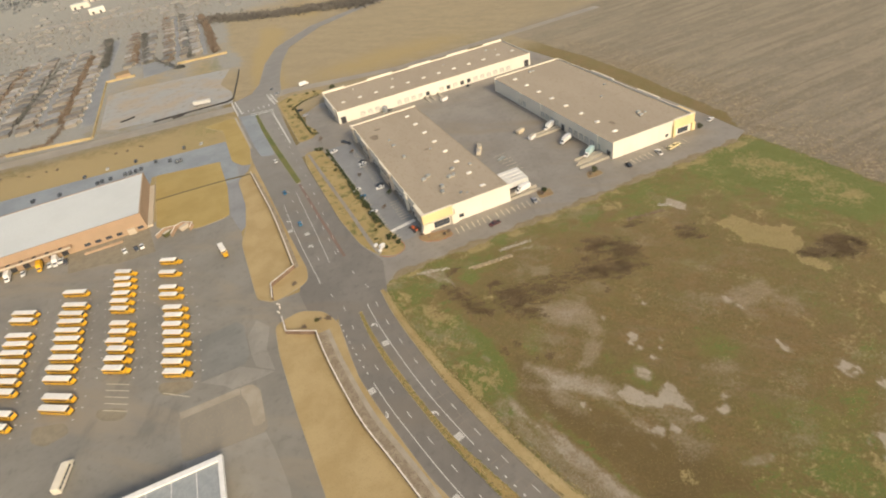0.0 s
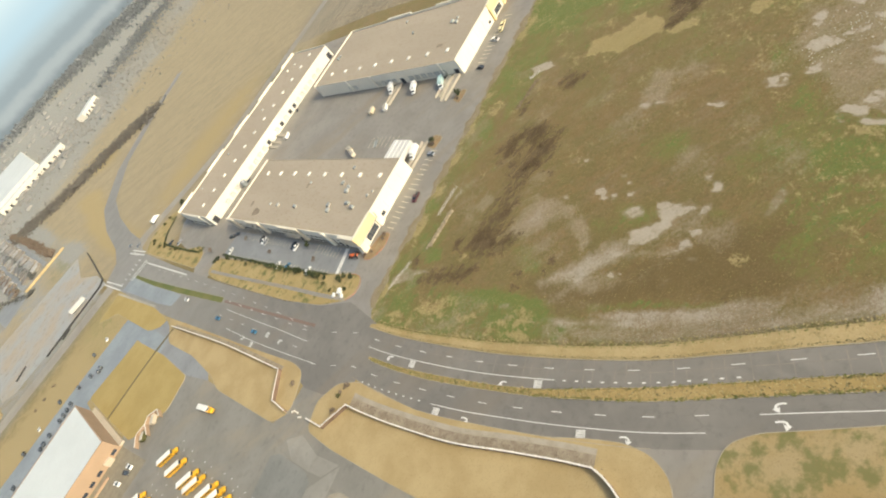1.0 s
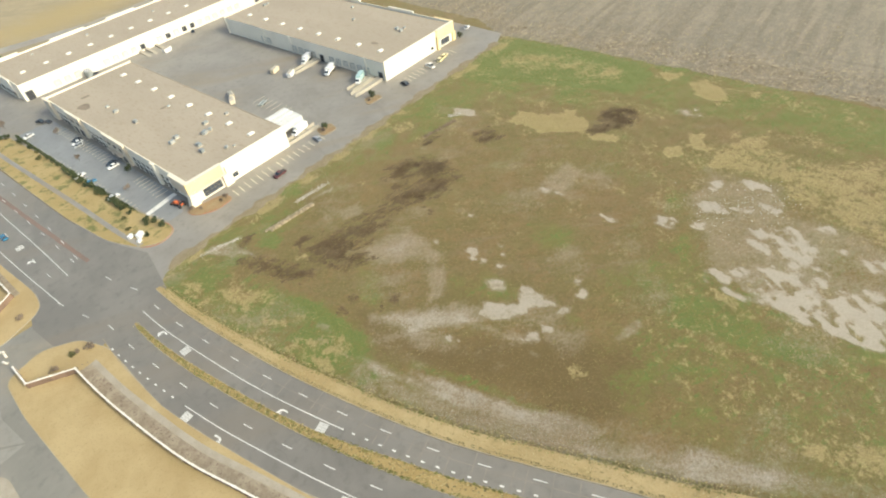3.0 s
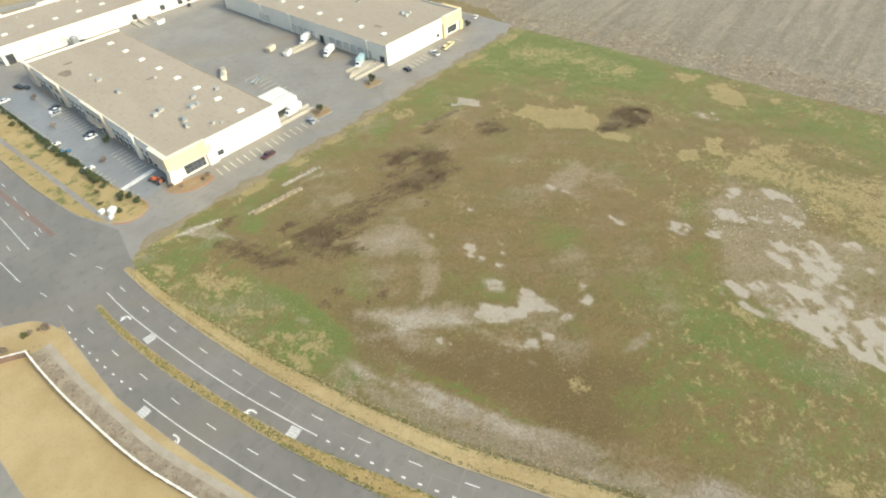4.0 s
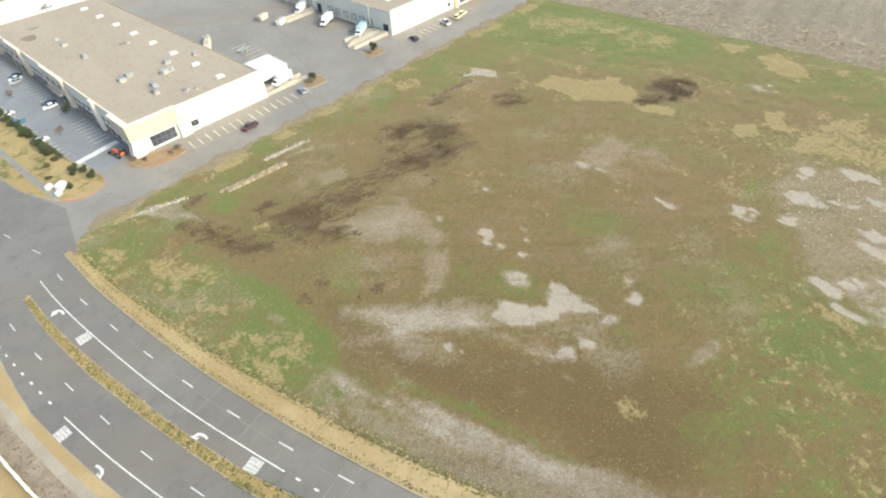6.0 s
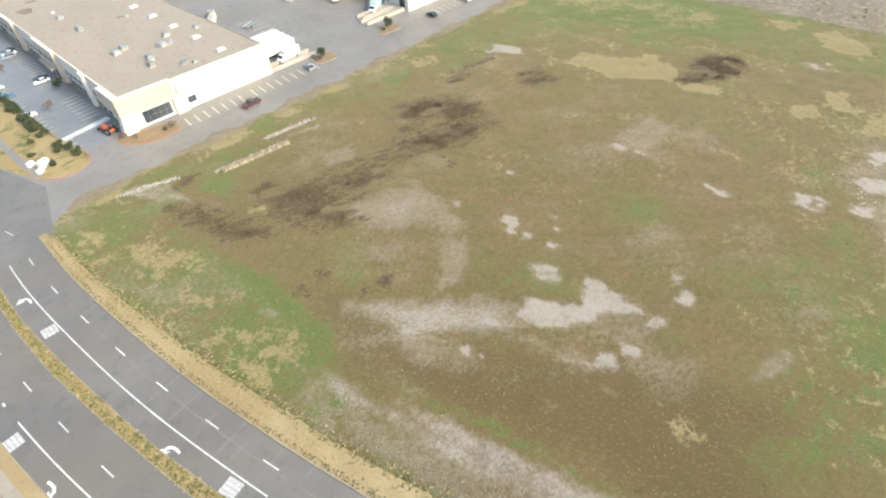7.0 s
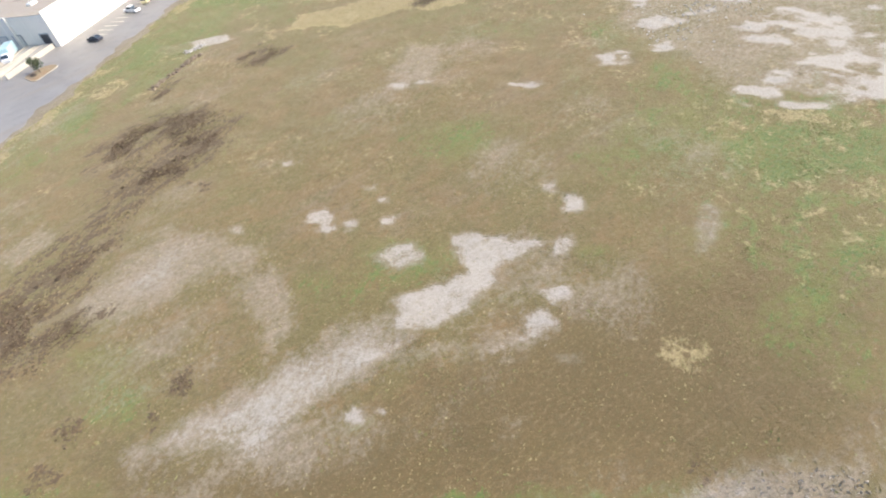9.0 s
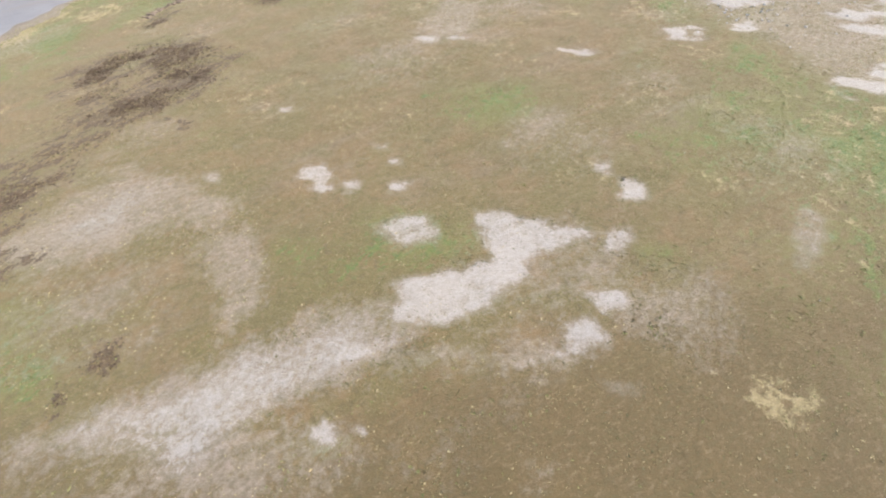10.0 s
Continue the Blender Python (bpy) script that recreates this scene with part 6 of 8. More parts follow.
for x, y, s in ((100, 388, 0.8), (140, 384, 0.8), (178, 388, 0.9), (184, 384, 0.7), (70, 391, 0.6)):
    roof_unit(pose(x, y, ROOF, 0, 0, 0), s)
for x, y, rx, ry in ((57.6, 298, 2.4, 4.2), (62.6, 308, 2.0, 1.2), (169, 221.6, 1.2, 2.6), (77, 262, 1.4, 1.0)):
    bm = prism([(x + rx * math.cos(a) * (1 + 0.2 * math.sin(3 * a)), y + ry * math.sin(a) * (1 + 0.15 * math.cos(2 * a))) for a in [k * math.tau / 18 for k in range(18)]], ROOF - 0.05, ROOF + 0.012)
    flat("roof_patch", bm, M_STAIN, "dark weathered patch on the roof membrane", "roof patch")

# concrete ramps at the loading docks
def ramp_wall(x0, x1, y, label="pale concrete ramp beside a dock"):
    r = thing("loading_ramp", pose(0, 0, 0), label, "ramp", "dock ramps")
    part("ramp", side([(x0, 0.0), (x1, 0.0), (x1, 1.2 if x1 > x0 else 0.05), (x0, 0.06)], y, y + 3.2), M_CONCRETE, r)
    for yy in (y - 0.22, y + 3.22):
        part("side_wall", bx(min(x0, x1), max(x0, x1), yy, yy + 0.2, 0, 1.3), M_CONCRETE, r)


ramp_wall(136.5, 154.3, 204.0)
ramp_wall(138.0, 154.3, 248.5)
ramp_wall(110.5, 94.4, 199.6)
ramp_wall(139.0, 154.3, 209.0)
for x in (112, 116, 122):
    r = thing("loading_ramp", pose(x, 348, 0), "pale concrete ramp beside a dock", "ramp", "dock ramps")
    part("ramp", side([(-3.5, 0.0), (7.8, 0.0), (7.8, 1.1), (-3.5, 0.05)], -0.9, 0.9), M_CONCRETE, r)
    r.matrix_basis = pose(x, 348, 0, 0, 0, 90)


# ---------- the school: a white flat roof over orange-brown brick
sc = thing("school", Matrix(), "orange-brown brick school with a white flat roof", "school")
part("wall", bx(-262, -76.4, 296.5, 352, 0, 9.6), M_BRICK, sc)
part("roof", bx(-261.4, -77.0, 297.1, 351.4, 9.6, 9.8), M_WHITEROOF, sc, "pale blue-white membrane roof")
for a in ((-262.1, -76.3, 296.4, 297.05), (-262.1, -76.3, 351.45, 352.1), (-77.0, -76.3, 297.06, 351.44)):
    part("parapet", bx(*a, 9.6, 9.95), M_BRICK, sc)
part("dock_canopy", bx(-172, -113, 293.2, 296.38, 4.2, 5.4, bevel=0.05), M_BRICK, sc)
part("canopy_edge", bx(-172.1, -112.9, 292.9, 293.18, 4.6, 5.6), M_TAN, sc)
part("east_annex", bx(-76.3, -73.6, 297, 350, 0, 1.2), M_TAN, sc)
for k in range(9):
    part("dock_door", bx(-169 + 6.2 * k, -166 + 6.2 * k, 296.3, 296.49, 0, 3.4), M_DARK, sc)
    part("canopy_vent", bx(-168.6 + 6.2 * k, -166.8 + 6.2 * k, 293.6, 295.4, 5.41, 5.7), M_DARK, sc, "black roof vent")
for k in range(6):
    part("window", bx(-108 + 5.4 * k, -105 + 5.4 * k, 296.34, 296.48, 1.2, 2.8), M_GLASS, sc)
part("entrance", bx(-86, -82, 295.0, 296.45, 0, 3.2), M_TAN, sc)
part("planter_wall", bx(-108, -89, 289.4, 290.0, 0, 1.1), M_BRICK, sc)
part("planter_bed", bx(-108, -89, 290.01, 292.4, 0, 0.5), M_MULCH, sc)
flat("pavement_school_walk", prism([(-117, 296.2), (-76, 296.2), (-72, 268), (-90, 268.8), (-97, 272.8), (-114.6, 275.8)], -0.2, 0.022), M_ISLAND, "stained concrete apron beside the school", "pavement")

# white-roofed canopy at the edge of the bus lot
cn = thing("fuel_canopy", Matrix(), "white-edged metal canopy over the bus lot", "canopy")
part("roof", bx(-107, -49, 62, 119.2, 4.4, 4.9), M_UNIT, cn, "pale blue-grey metal roof")
for a in ((-108, -47.6, 119.2, 121), (-49, -47.6, 60.6, 119.19), (-108, -47.6, 58.9, 60.59)):
    part("fascia", bx(*a, 4.2, 5.5), M_WHITE, cn, "white edge band")
for k in range(8):
    part("roof_rib", bx(-106 + 7.2 * k, -105.8 + 7.2 * k, 62.2, 119.0, 4.9, 5.0), M_WHITE, cn)
for x in (-104, -78, -51):
    for y in (64, 90, 117):
        part("post", disc(0.25, 4.4, "Z", 10, (x, y, 2.2)), M_UNIT, cn)

# ---------- brick screen wall with white coping, in bays between piers
def screen_wall(line, h=1.9):
    w = thing("screen_wall", Matrix(), "brown brick screen wall with white coping", "wall", "screen walls", "structure")
    pts = [p for p, _ in line]
    for a, b in zip(pts, pts[1:]):
        l = (b - a).length
        yaw = math.degrees(math.atan2(b.y - a.y, b.x - a.x))
        c = (a + b) / 2
        part("wall_bay", bx(-l / 2 + 0.2, l / 2 - 0.2, -0.12, 0.12, 0, h), M_BRICKWALL, w).matrix_basis = pose(c.x, c.y, 0.1, 0, 0, yaw)
        part("coping", bx(-l / 2 + 0.27, l / 2 - 0.27, -0.22, 0.22, h, h + 0.12, bevel=0.02), M_COPING, w).matrix_basis = pose(c.x, c.y, 0.1, 0, 0, yaw)
        part("pier", bx(-0.22, 0.22, -0.24, 0.24, 0, h + 0.08), M_BRICKWALL, w).matrix_basis = pose(a.x, a.y, 0.1, 0, 0, yaw)
        part("pier_cap", bx(-0.27, 0.27, -0.29, 0.29, h + 0.082, h + 0.2), M_COPING, w).matrix_basis = pose(a.x, a.y, 0.1, 0, 0, yaw)


screen_wall(WALL_S)
screen_wall(spline([(3.2, 71), (2.4, 67.8), (-0.6, 62.5), (-6, 57)], 3))
screen_wall(spline([(-21.0, 177.4), (-20.9, 168.4)], 3))
screen_wall(spline([(-20.9, 168.4), (-10.4, 161.8)], 3))
screen_wall(WALL_N)
screen_wall(spline([(-22.7, 192.3), (-21.8, 202.3)], 3))
screen_wall(spline([(-21.8, 202.3), (-10.4, 209.5)], 3))
for k, (x, y) in enumerate(((-21, 186.2), (-22, 183.4), (-21.4, 188.6))):
    t_ = thing("barrier_post", pose(x, y, 0.01, 0, 0, 20 * k), "pale gate barrier post by the drive", "barrier", "gate barriers")
    part("post", bx(-0.25, 0.25, -0.9, 0.9, 0, 0.5, bevel=0.04), M_COPING, t_)
    part("base", bx(-0.45, 0.45, -1.1, 1.1, 0, 0.06), M_KERB, t_)

# tan stone wall round the housing
def stone_fence(a, b, h=2.0):
    a, b = Vector(a), Vector(b)
    w = thing("stone_wall", Matrix(), "yellow-tan stone boundary wall", "wall", "boundary walls", "structure")
    n = max(1, int((b - a).length / 12))
    yaw = math.degrees(math.atan2(b.y - a.y, b.x - a.x))
    l = (b - a).length / n
    for k in range(n):
        c = a + (b - a) * ((k + 0.5) / n)
        part("wall_bay", bx(-l / 2, l / 2 - 0.7, -0.3, 0.3, 0, h), M_FENCESTONE, w).matrix_basis = pose(c.x, c.y, 0, 0, 0, yaw)
        part("pier", bx(l / 2 - 0.69, l / 2, -0.45, 0.45, 0, h + 0.3), M_FENCESTONE, w).matrix_basis = pose(c.x, c.y, 0, 0, 0, yaw)


stone_fence((-127.5, 653), (-123.5, 482))
stone_fence((-127.5, 653), (-99, 649))
stone_fence((-124.5, 481), (-189, 497))
stone_fence((-56, 651), (-4, 643))
yf = thing("yard_fence", Matrix(), "tan brick bin enclosure with pale coping at the lawn edge", "fence")
for (ax, ay), (bx_, by) in (((-71.2, 280.4), (-67.0, 286.0)), ((-67.0, 286.0), (-61.0, 284.4)), ((-63.6, 277.2), (-61.0, 284.4)), ((-61.0, 284.4), (-57.6, 286.2)), ((-57.6, 286.2), (-52.4, 282.0)), ((-52.4, 282.0), (-54.2, 276.8))):
    l_, yaw = math.hypot(bx_ - ax, by - ay), math.degrees(math.atan2(by - ay, bx_ - ax))
    pn = part("panel", bx(0.02, l_ - 0.16, -0.14, 0.14, 0, 2.2), M_BRICK, yf)
    pn.matrix_basis = pose(ax, ay, 0.05, 0, 0, yaw)
    part("coping", bx(0.0, l_ - 0.14, -0.22, 0.22, 2.202, 2.36, bevel=0.02), M_COPING, pn)


# ---------- vehicles
def wheel(parent, x, y, r, w=0.26, label=""):
    t_ = part("wheel", disc(r, w, "Y", 14, (x, y, r)), M_TYRE, parent)
    part("rim", disc(r * 0.58, w + 0.03, "Y", 10, (x, y, r)), M_RIM, t_)


def school_bus(front=3.0, rear=-5.6, hood=2.3, label="yellow school bus with a white roof"):
    """A school bus: a long body with a white roof, and a hood of its own length in front."""
    b = thing("school_bus", Matrix(), label, "school bus", "parked school buses")
    part("body", side([(rear, 0.55), (front, 0.55), (front, 2.0), (front - 0.3, 2.85), (rear, 2.85)], -1.24, 1.24, 0.06), M_BUSYELLOW, b)
    bm = side([(rear - 0.05, 2.80), (front - 0.25, 2.80), (front - 0.4, 3.02), (front - 0.8, 3.12), (rear + 0.3, 3.12), (rear - 0.05, 3.0)], -1.26, 1.26, 0.07)
    part("roof", bm, M_BUSROOF, b, "white painted roof")
    end = front + hood
    part("hood", side([(front, 0.6), (end, 0.6), (end + 0.05, 1.35), (end - 0.4 * min(1, hood), 1.66), (front, 1.92)], -1.02, 1.02, 0.1), M_BUSYELLOW, b)
    part("bumper", bx(end, end + 0.16, -1.15, 1.15, 0.45, 0.75, bevel=0.03), M_BLACK, b)
    part("bumper", bx(rear - 0.15, rear, -1.15, 1.15, 0.45, 0.75, bevel=0.03), M_BLACK, b)
    part("windscreen", side([(front, 1.98), (front + 0.04, 1.98), (front - 0.24, 2.78), (front - 0.28, 2.78)], -1.05, 1.05), M_CARGLASS, b)
    part("rear_window", bx(rear - 0.03, rear + 0.01, -0.9, 0.9, 1.9, 2.6), M_CARGLASS, b)
    n = 8
    w = (front - rear - 0.8) / n
    for s in (-1, 1):
        for k in range(n):
            part("window", bx(rear + 0.3 + w * k, rear + 0.2 + w * (k + 1), s * 1.245 - 0.012, s * 1.245 + 0.012, 1.85, 2.5), M_CARGLASS, b)
        for z in (0.95, 1.55):
            part("rail", bx(rear + 0.1, front - 0.1, s * 1.25 - 0.015, s * 1.25 + 0.015, z, z + 0.09), M_BLACK, b)
        wheel(b, front + 0.6 if hood > 1.5 else front - 1.2, s * 1.03, 0.5)
        wheel(b, rear + 2.3, s * 1.02, 0.5, 0.45)
        part("mirror", bx(end - 0.5, end - 0.4, s * 1.3 - 0.12, s * 1.3 + 0.12, 1.7, 2.1), M_BLACK, b)
    part("roof_hatch", bx(-2.6, -1.9, -0.35, 0.35, 3.12, 3.2, bevel=0.02), M_BUSROOF, b)
    part("roof_hatch", bx(0.6, 1.3, -0.35, 0.35, 3.12, 3.2, bevel=0.02), M_BUSROOF, b)
    return b


def car(colour, label, group="parked cars", shape="sedan"):
    c = thing("car" if shape != "pickup" else "pickup_truck", Matrix(), label, "car" if shape != "pickup" else "pickup truck", group)
    if shape == "pickup":
        low = [(-2.75, 0.4), (2.65, 0.4), (2.75, 0.75), (2.6, 1.05), (1.5, 1.15), (-2.75, 1.15)]
        cab = [(-0.9, 1.13), (1.45, 1.13), (0.75, 1.8), (-0.75, 1.82)]
        hw, wx = 0.98, 1.75
    elif shape == "suv":
        low = [(-2.35, 0.38), (2.3, 0.38), (2.38, 0.75), (2.2, 1.02), (1.2, 1.1), (-2.35, 1.1)]
        cab = [(-2.28, 1.08), (1.2, 1.08), (0.55, 1.70), (-2.05, 1.74)]
        hw, wx = 0.94, 1.45
    else:
        low = [(-2.3, 0.32), (2.3, 0.32), (2.38, 0.6), (2.2, 0.82), (1.1, 0.92), (-2.0, 0.95), (-2.35, 0.85)]
        cab = [(-1.75, 0.93), (1.15, 0.90), (0.35, 1.40), (-1.1, 1.44)]
        hw, wx = 0.90, 1.4
    part("body", side(low, -hw, hw, 0.09), colour, c)
    part("window_glass", side(cab, -hw + 0.1, hw - 0.1, 0.04), M_CARGLASS, c, "tinted windows")
    (x0, z0), (x1, z1) = cab[2], cab[3]
    part("roof", bx(x1 + 0.02, x0 - 0.02, -hw + 0.13, hw - 0.13, max(z0, z1) - 0.03, max(z0, z1) + 0.035, bevel=0.02), colour, c)
    if shape == "pickup":
        part("bed", bx(-2.62, -1.0, -0.8, 0.8, 1.12, 1.17), M_BLACK, c)
    for s in (-1, 1):
        wheel(c, wx, s * (hw - 0.1), 0.34, 0.22)
        wheel(c, -wx, s * (hw - 0.1), 0.34, 0.22)
        part("headlight", bx(low[2][0] - 0.14, low[2][0] - 0.03, s * (hw - 0.3) - 0.14, s * (hw - 0.3) + 0.14, low[2][1] - 0.02, low[2][1] + 0.1), M_LAMP, c)
    return c


def box_truck(cargo, cab_colour, label):
    c = thing("box_truck", Matrix(), label, "truck", "trucks in the yard")
    part("cargo_box", bx(-4.2, 1.9, -1.2, 1.2, 1.0, 3.5, bevel=0.06), cargo, c)
    part("chassis", bx(-4.2, 3.6, -0.5, 0.5, 0.6, 0.99), M_BLACK, c)
    part("cab", side([(2.05, 0.6), (4.1, 0.6), (4.15, 1.35), (3.3, 1.5), (2.95, 2.4), (2.05, 2.45)], -1.05, 1.05, 0.08), cab_colour, c)
    part("windscreen", side([(3.36, 1.55), (3.40, 1.55), (3.06, 2.32), (3.02, 2.32)], -0.92, 0.92), M_CARGLASS, c)
    for s in (-1, 1):
        wheel(c, 3.2, s * 0.95, 0.45)
        wheel(c, -2.6, s * 0.95, 0.45, 0.45)
    return c


def trailer(m, label="white box semi-trailer backed to a dock"):
    c = thing("semi_trailer", m, label, "trailer", "semi-trailers at the docks")
    part("cargo_box", bx(-7.2, 7.2, -1.3, 1.3, 1.15, 4.05, bevel=0.05), M_TRAILER, c)
    part("underframe", bx(-7.0, 7.0, -0.5, 0.5, 0.85, 1.14), M_BLACK, c)
    for s in (-1, 1):
        part("landing_leg", bx(4.4, 4.6, s * 0.7 - 0.1, s * 0.7 + 0.1, 0, 0.85), M_UNIT, c)
        for x in (-6.0, -4.7):
            wheel(c, x, s * 1.0, 0.5, 0.5)
    for k in range(9):
        part("roof_bow", bx(-6.6 + 1.65 * k, -6.52 + 1.65 * k, -1.25, 1.25, 4.05, 4.07), M_WHITE, c)
    return c


def dumpster(m, colour, label):
    c = thing("dumpster", m, label, "dumpster", "bins in the yard")
    part("bin", side([(-2.2, 0.15), (2.2, 0.15), (2.6, 1.9), (-2.6, 1.9)], -1.1, 1.1, 0.05), colour, c)
    part("rim", bx(-2.7, 2.7, -1.2, 1.2, 1.9, 2.05, bevel=0.02), colour, c)
    part("load", bx(-2.3, 2.1, -0.9, 0.9, 2.05, 2.4, bevel=0.15), M_RUBBLE, c)
    for s in (-1, 1):
        part("skid", bx(-2.1, 2.1, s * 0.8 - 0.1, s * 0.8 + 0.1, 0, 0.16), M_BLACK, c)
    return c


def tractor(m, colour, label):
    """A small compact tractor with a loader."""
    c = thing("tractor", m, label, "tractor")
    part("hood", bx(0.2, 1.9, -0.4, 0.4, 0.75, 1.35, bevel=0.08), colour, c)
    part("deck", bx(-1.3, 0.3, -0.55, 0.55, 0.7, 0.95, bevel=0.05), colour, c)
    part("seat", bx(-0.9, -0.4, -0.28, 0.28, 0.95, 1.5, bevel=0.06), M_BLACK, c)
    for s in (-1, 1):
        part("roll_bar", bx(-1.2, -1.1, s * 0.5 - 0.05, s * 0.5 + 0.05, 0.9, 2.3), M_BLACK, c)
        part("loader_arm", side([(0.3, 1.2), (2.6, 0.7), (2.6, 0.55), (0.3, 1.0)], s * 0.6 - 0.06, s * 0.6 + 0.06), colour, c)
        wheel(c, -0.9, s * 0.85, 0.75, 0.4)
        wheel(c, 1.5, s * 0.75, 0.45, 0.3)
    part("bucket", side([(2.5, 0.15), (3.3, 0.1), (2.6, 0.85)], -0.95, 0.95), M_BLACK, c)
    part("roll_bar_top", bx(-1.2, -1.1, -0.55, 0.55, 2.3, 2.4), M_BLACK, c)
    return c


def place(proto, spots, z=0.015):
    """Stand the built thing at the first spot and copies of it at the others."""
    for k, (x, y, yaw) in enumerate(spots):
        m = pose(x, y, z, 0, 0, yaw)
        if k:
            copy_thing(proto, m)
        else:
            proto.matrix_basis = m


def column(x, y0, y1, count, slope=0.0):
    return [(x + slope * k + random.uniform(-0.5, 0.5), y0 + (y1 - y0) * k / max(1, count - 1), -31 + random.uniform(-1.5, 1.5)) for k in range(count)]


short_row = column(-63.8, 250.0, 239.2, 2) + column(-63.6, 226.4, 220.4, 2) + column(-61.8, 209.8, 169.0, 8) + column(-84.4, 253.6, 223.4, 6) + column(-83.6, 212.2, 184.4, 6)
short_row += [(-39.2, 243.5, -80)]
place(school_bus(), short_row)
long_row = column(-106.2, 250.8, 250.8, 1) + column(-105.4, 239.6, 191.2, 9) + column(-103.8, 180.6, 175.0, 2) + column(-127.6, 247.8, 242.4, 2) + column(-126.8, 230.8, 196.4, 7)
long_row += column(-125.0, 184.0, 178.0, 2) + column(-150.0, 251.0, 201.0, 10, 0.3)
place(school_bus(5.6, -6.4, 0.7, "long yellow school bus with a white roof"), long_row)
ticks = bmesh.new()
for x, y, yaw in short_row[:-1] + long_row:
    for u, v in ((-8.2, 2.6), (8.0, 2.6), (-8.2, -2.6), (8.0, -2.6)):
        box(ticks, u - 0.35, u + 0.35, v - 0.2, v + 0.2, 0.012, 0.030, m=pose(x, y, 0, 0, 0, yaw))
tagged(new("stall_ticks", mesh_of("stall_ticks", ticks, M_LINE)), "small worn white ticks marking the bus stalls", "marking", kind="stuff")
old = thing("shuttle_bus", pose(-97.4, 142.6, 0.015, 0, 0, 78), "pale cream shuttle bus parked alone", "bus")
part("body", bx(-5.6, 4.4, -1.25, 1.25, 0.5, 3.1, bevel=0.12), M_CAP, old)
part("cab", side([(4.42, 0.5), (6.2, 0.5), (6.2, 1.4), (5.2, 1.7), (4.9, 2.6), (4.42, 2.7)], -1.05, 1.05, 0.08), M_CAP, old)
part("windscreen", side([(5.27, 1.75), (5.32, 1.75), (5.02, 2.5), (4.97, 2.5)], -0.9, 0.9), M_CARGLASS, old)
for s in (-1, 1):
    wheel(old, 5.2, s * 0.95, 0.45)
    wheel(old, -3.0, s * 1.0, 0.45, 0.4)
    for k in range(6):
        part("window", bx(-5 + 1.5 * k, -3.8 + 1.5 * k, s * 1.255 - 0.01, s * 1.255 + 0.01, 1.7, 2.5), M_CARGLASS, old)

place(car(M_WHITE, "white sedan on the asphalt"), [(34.4, 315.2, 188), (44.8, 287, 175), (33.4, 259.2, 5), (44.8, 253, 178), (-0.4, 329, 95), (34.4, 231.6, 5), (-106, 404, 90), (219.4, 204, 20), (-43, 398, 80)])
place(car(M_WHITE, "white pickup truck on the asphalt", "parked pickups", "pickup"), [(175.4, 192.6, 75), (-78.7, 277.1, -80), (-87.3, 278.2, -75), (-137.4, 290.6, -85), (-125.0, 290.4, -80), (-119.6, 291.0, -85)])
place(car(M_SILVER, "silver hatchback on the asphalt"), [(103.2, 192.4, 80), (21.1, 458.2, 20), (18.8, 474.3, 110), (31.4, 391.3, 10), (44.0, 284.2, 178)])
place(car(M_BLUE, "blue sedan in a parking stall"), [(33.8, 250.2, 5), (-2.3, 283.4, 92), (-0.9, 245, 92)])
place(car(M_NAVY, "dark sedan in a parking stall"), [(45.6, 321.0, 100), (156.6, 192.0, 80), (29.7, 404, 10), (144.4, 352.4, 60), (68, 358.2, 45), (45.6, 289.8, 178), (45.4, 255.8, 178), (83.7, 352.6, 30)])
place(car(M_NAVY, "dark car in the school car park", "school car park", "suv"), [(-120.4, 401, 92), (-107.7, 384, 92), (-102.5, 384, 90), (-90, 384, 94), (-86.6, 384, 90), (-83, 385, 90), (-60, 378, 95), (-64.4, 384, 90), (-54.7, 400, 90), (-73.8, 390, 90), (-87.3, 402, 88), (-133.6, 383, 92), (-150, 386, 90), (-110.6, 383, 90), (-57.4, 379, 95), (-93.4, 384, 92)])
place(car(M_RED, "dark red pickup truck on the drive", "parked pickups", "pickup"), [(78.8, 186.2, 186)])
place(car(M_YELLOW, "yellow van by the warehouse entrance", "parked cars", "suv"), [(183.0, 192.4, 12), (186.8, 193.2, 12)])
place(car(M_NAVY, "dark pickup truck in the yard", "parked pickups", "pickup"), [(43.6, 324.0, -70), (-117.0, 288.4, -82), (-81.4, 276.4, -70)])
place(box_truck(M_WHITE, M_WHITE, "white box truck at a loading dock"), [(147.6, 233.6, 205), (103.2, 203.4, 190), (44.6, 461, 14), (150.2, 254.2, 205), (-144.4, 291.2, -85), (-121.8, 290.6, -84)])
place(box_truck(M_TEAL, M_WHITE, "pale blue box truck at a loading dock"), [(148.6, 213.4, 208)])
for k, y in enumerate((208.8, 212.0, 215.2, 218.4)):
    trailer(pose(101.8 + 0.15 * k, y, 0.015))
place(box_truck(M_BUSYELLOW, M_BUSYELLOW, "orange-yellow box truck at the school docks"), [(-129.4, 290.8, -84)])
dumpster(pose(-65.6, 280.8, 0.03, 0, 0, 40), M_LEAFOLIVE, "green open-top bin inside the brick enclosure")
dumpster(pose(-57.2, 281.4, 0.03, 0, 0, 40), M_TAN, "brown open-top bin inside the brick enclosure")
dumpster(pose(134.6, 260.6, 0.015, 0, 0, 20), M_BEIGE, "beige open-top bin with debris")
dumpster(pose(107.0, 258.6, 0.015, 0, 0, 70), M_BEIGE, "beige open-top bin by the warehouse")
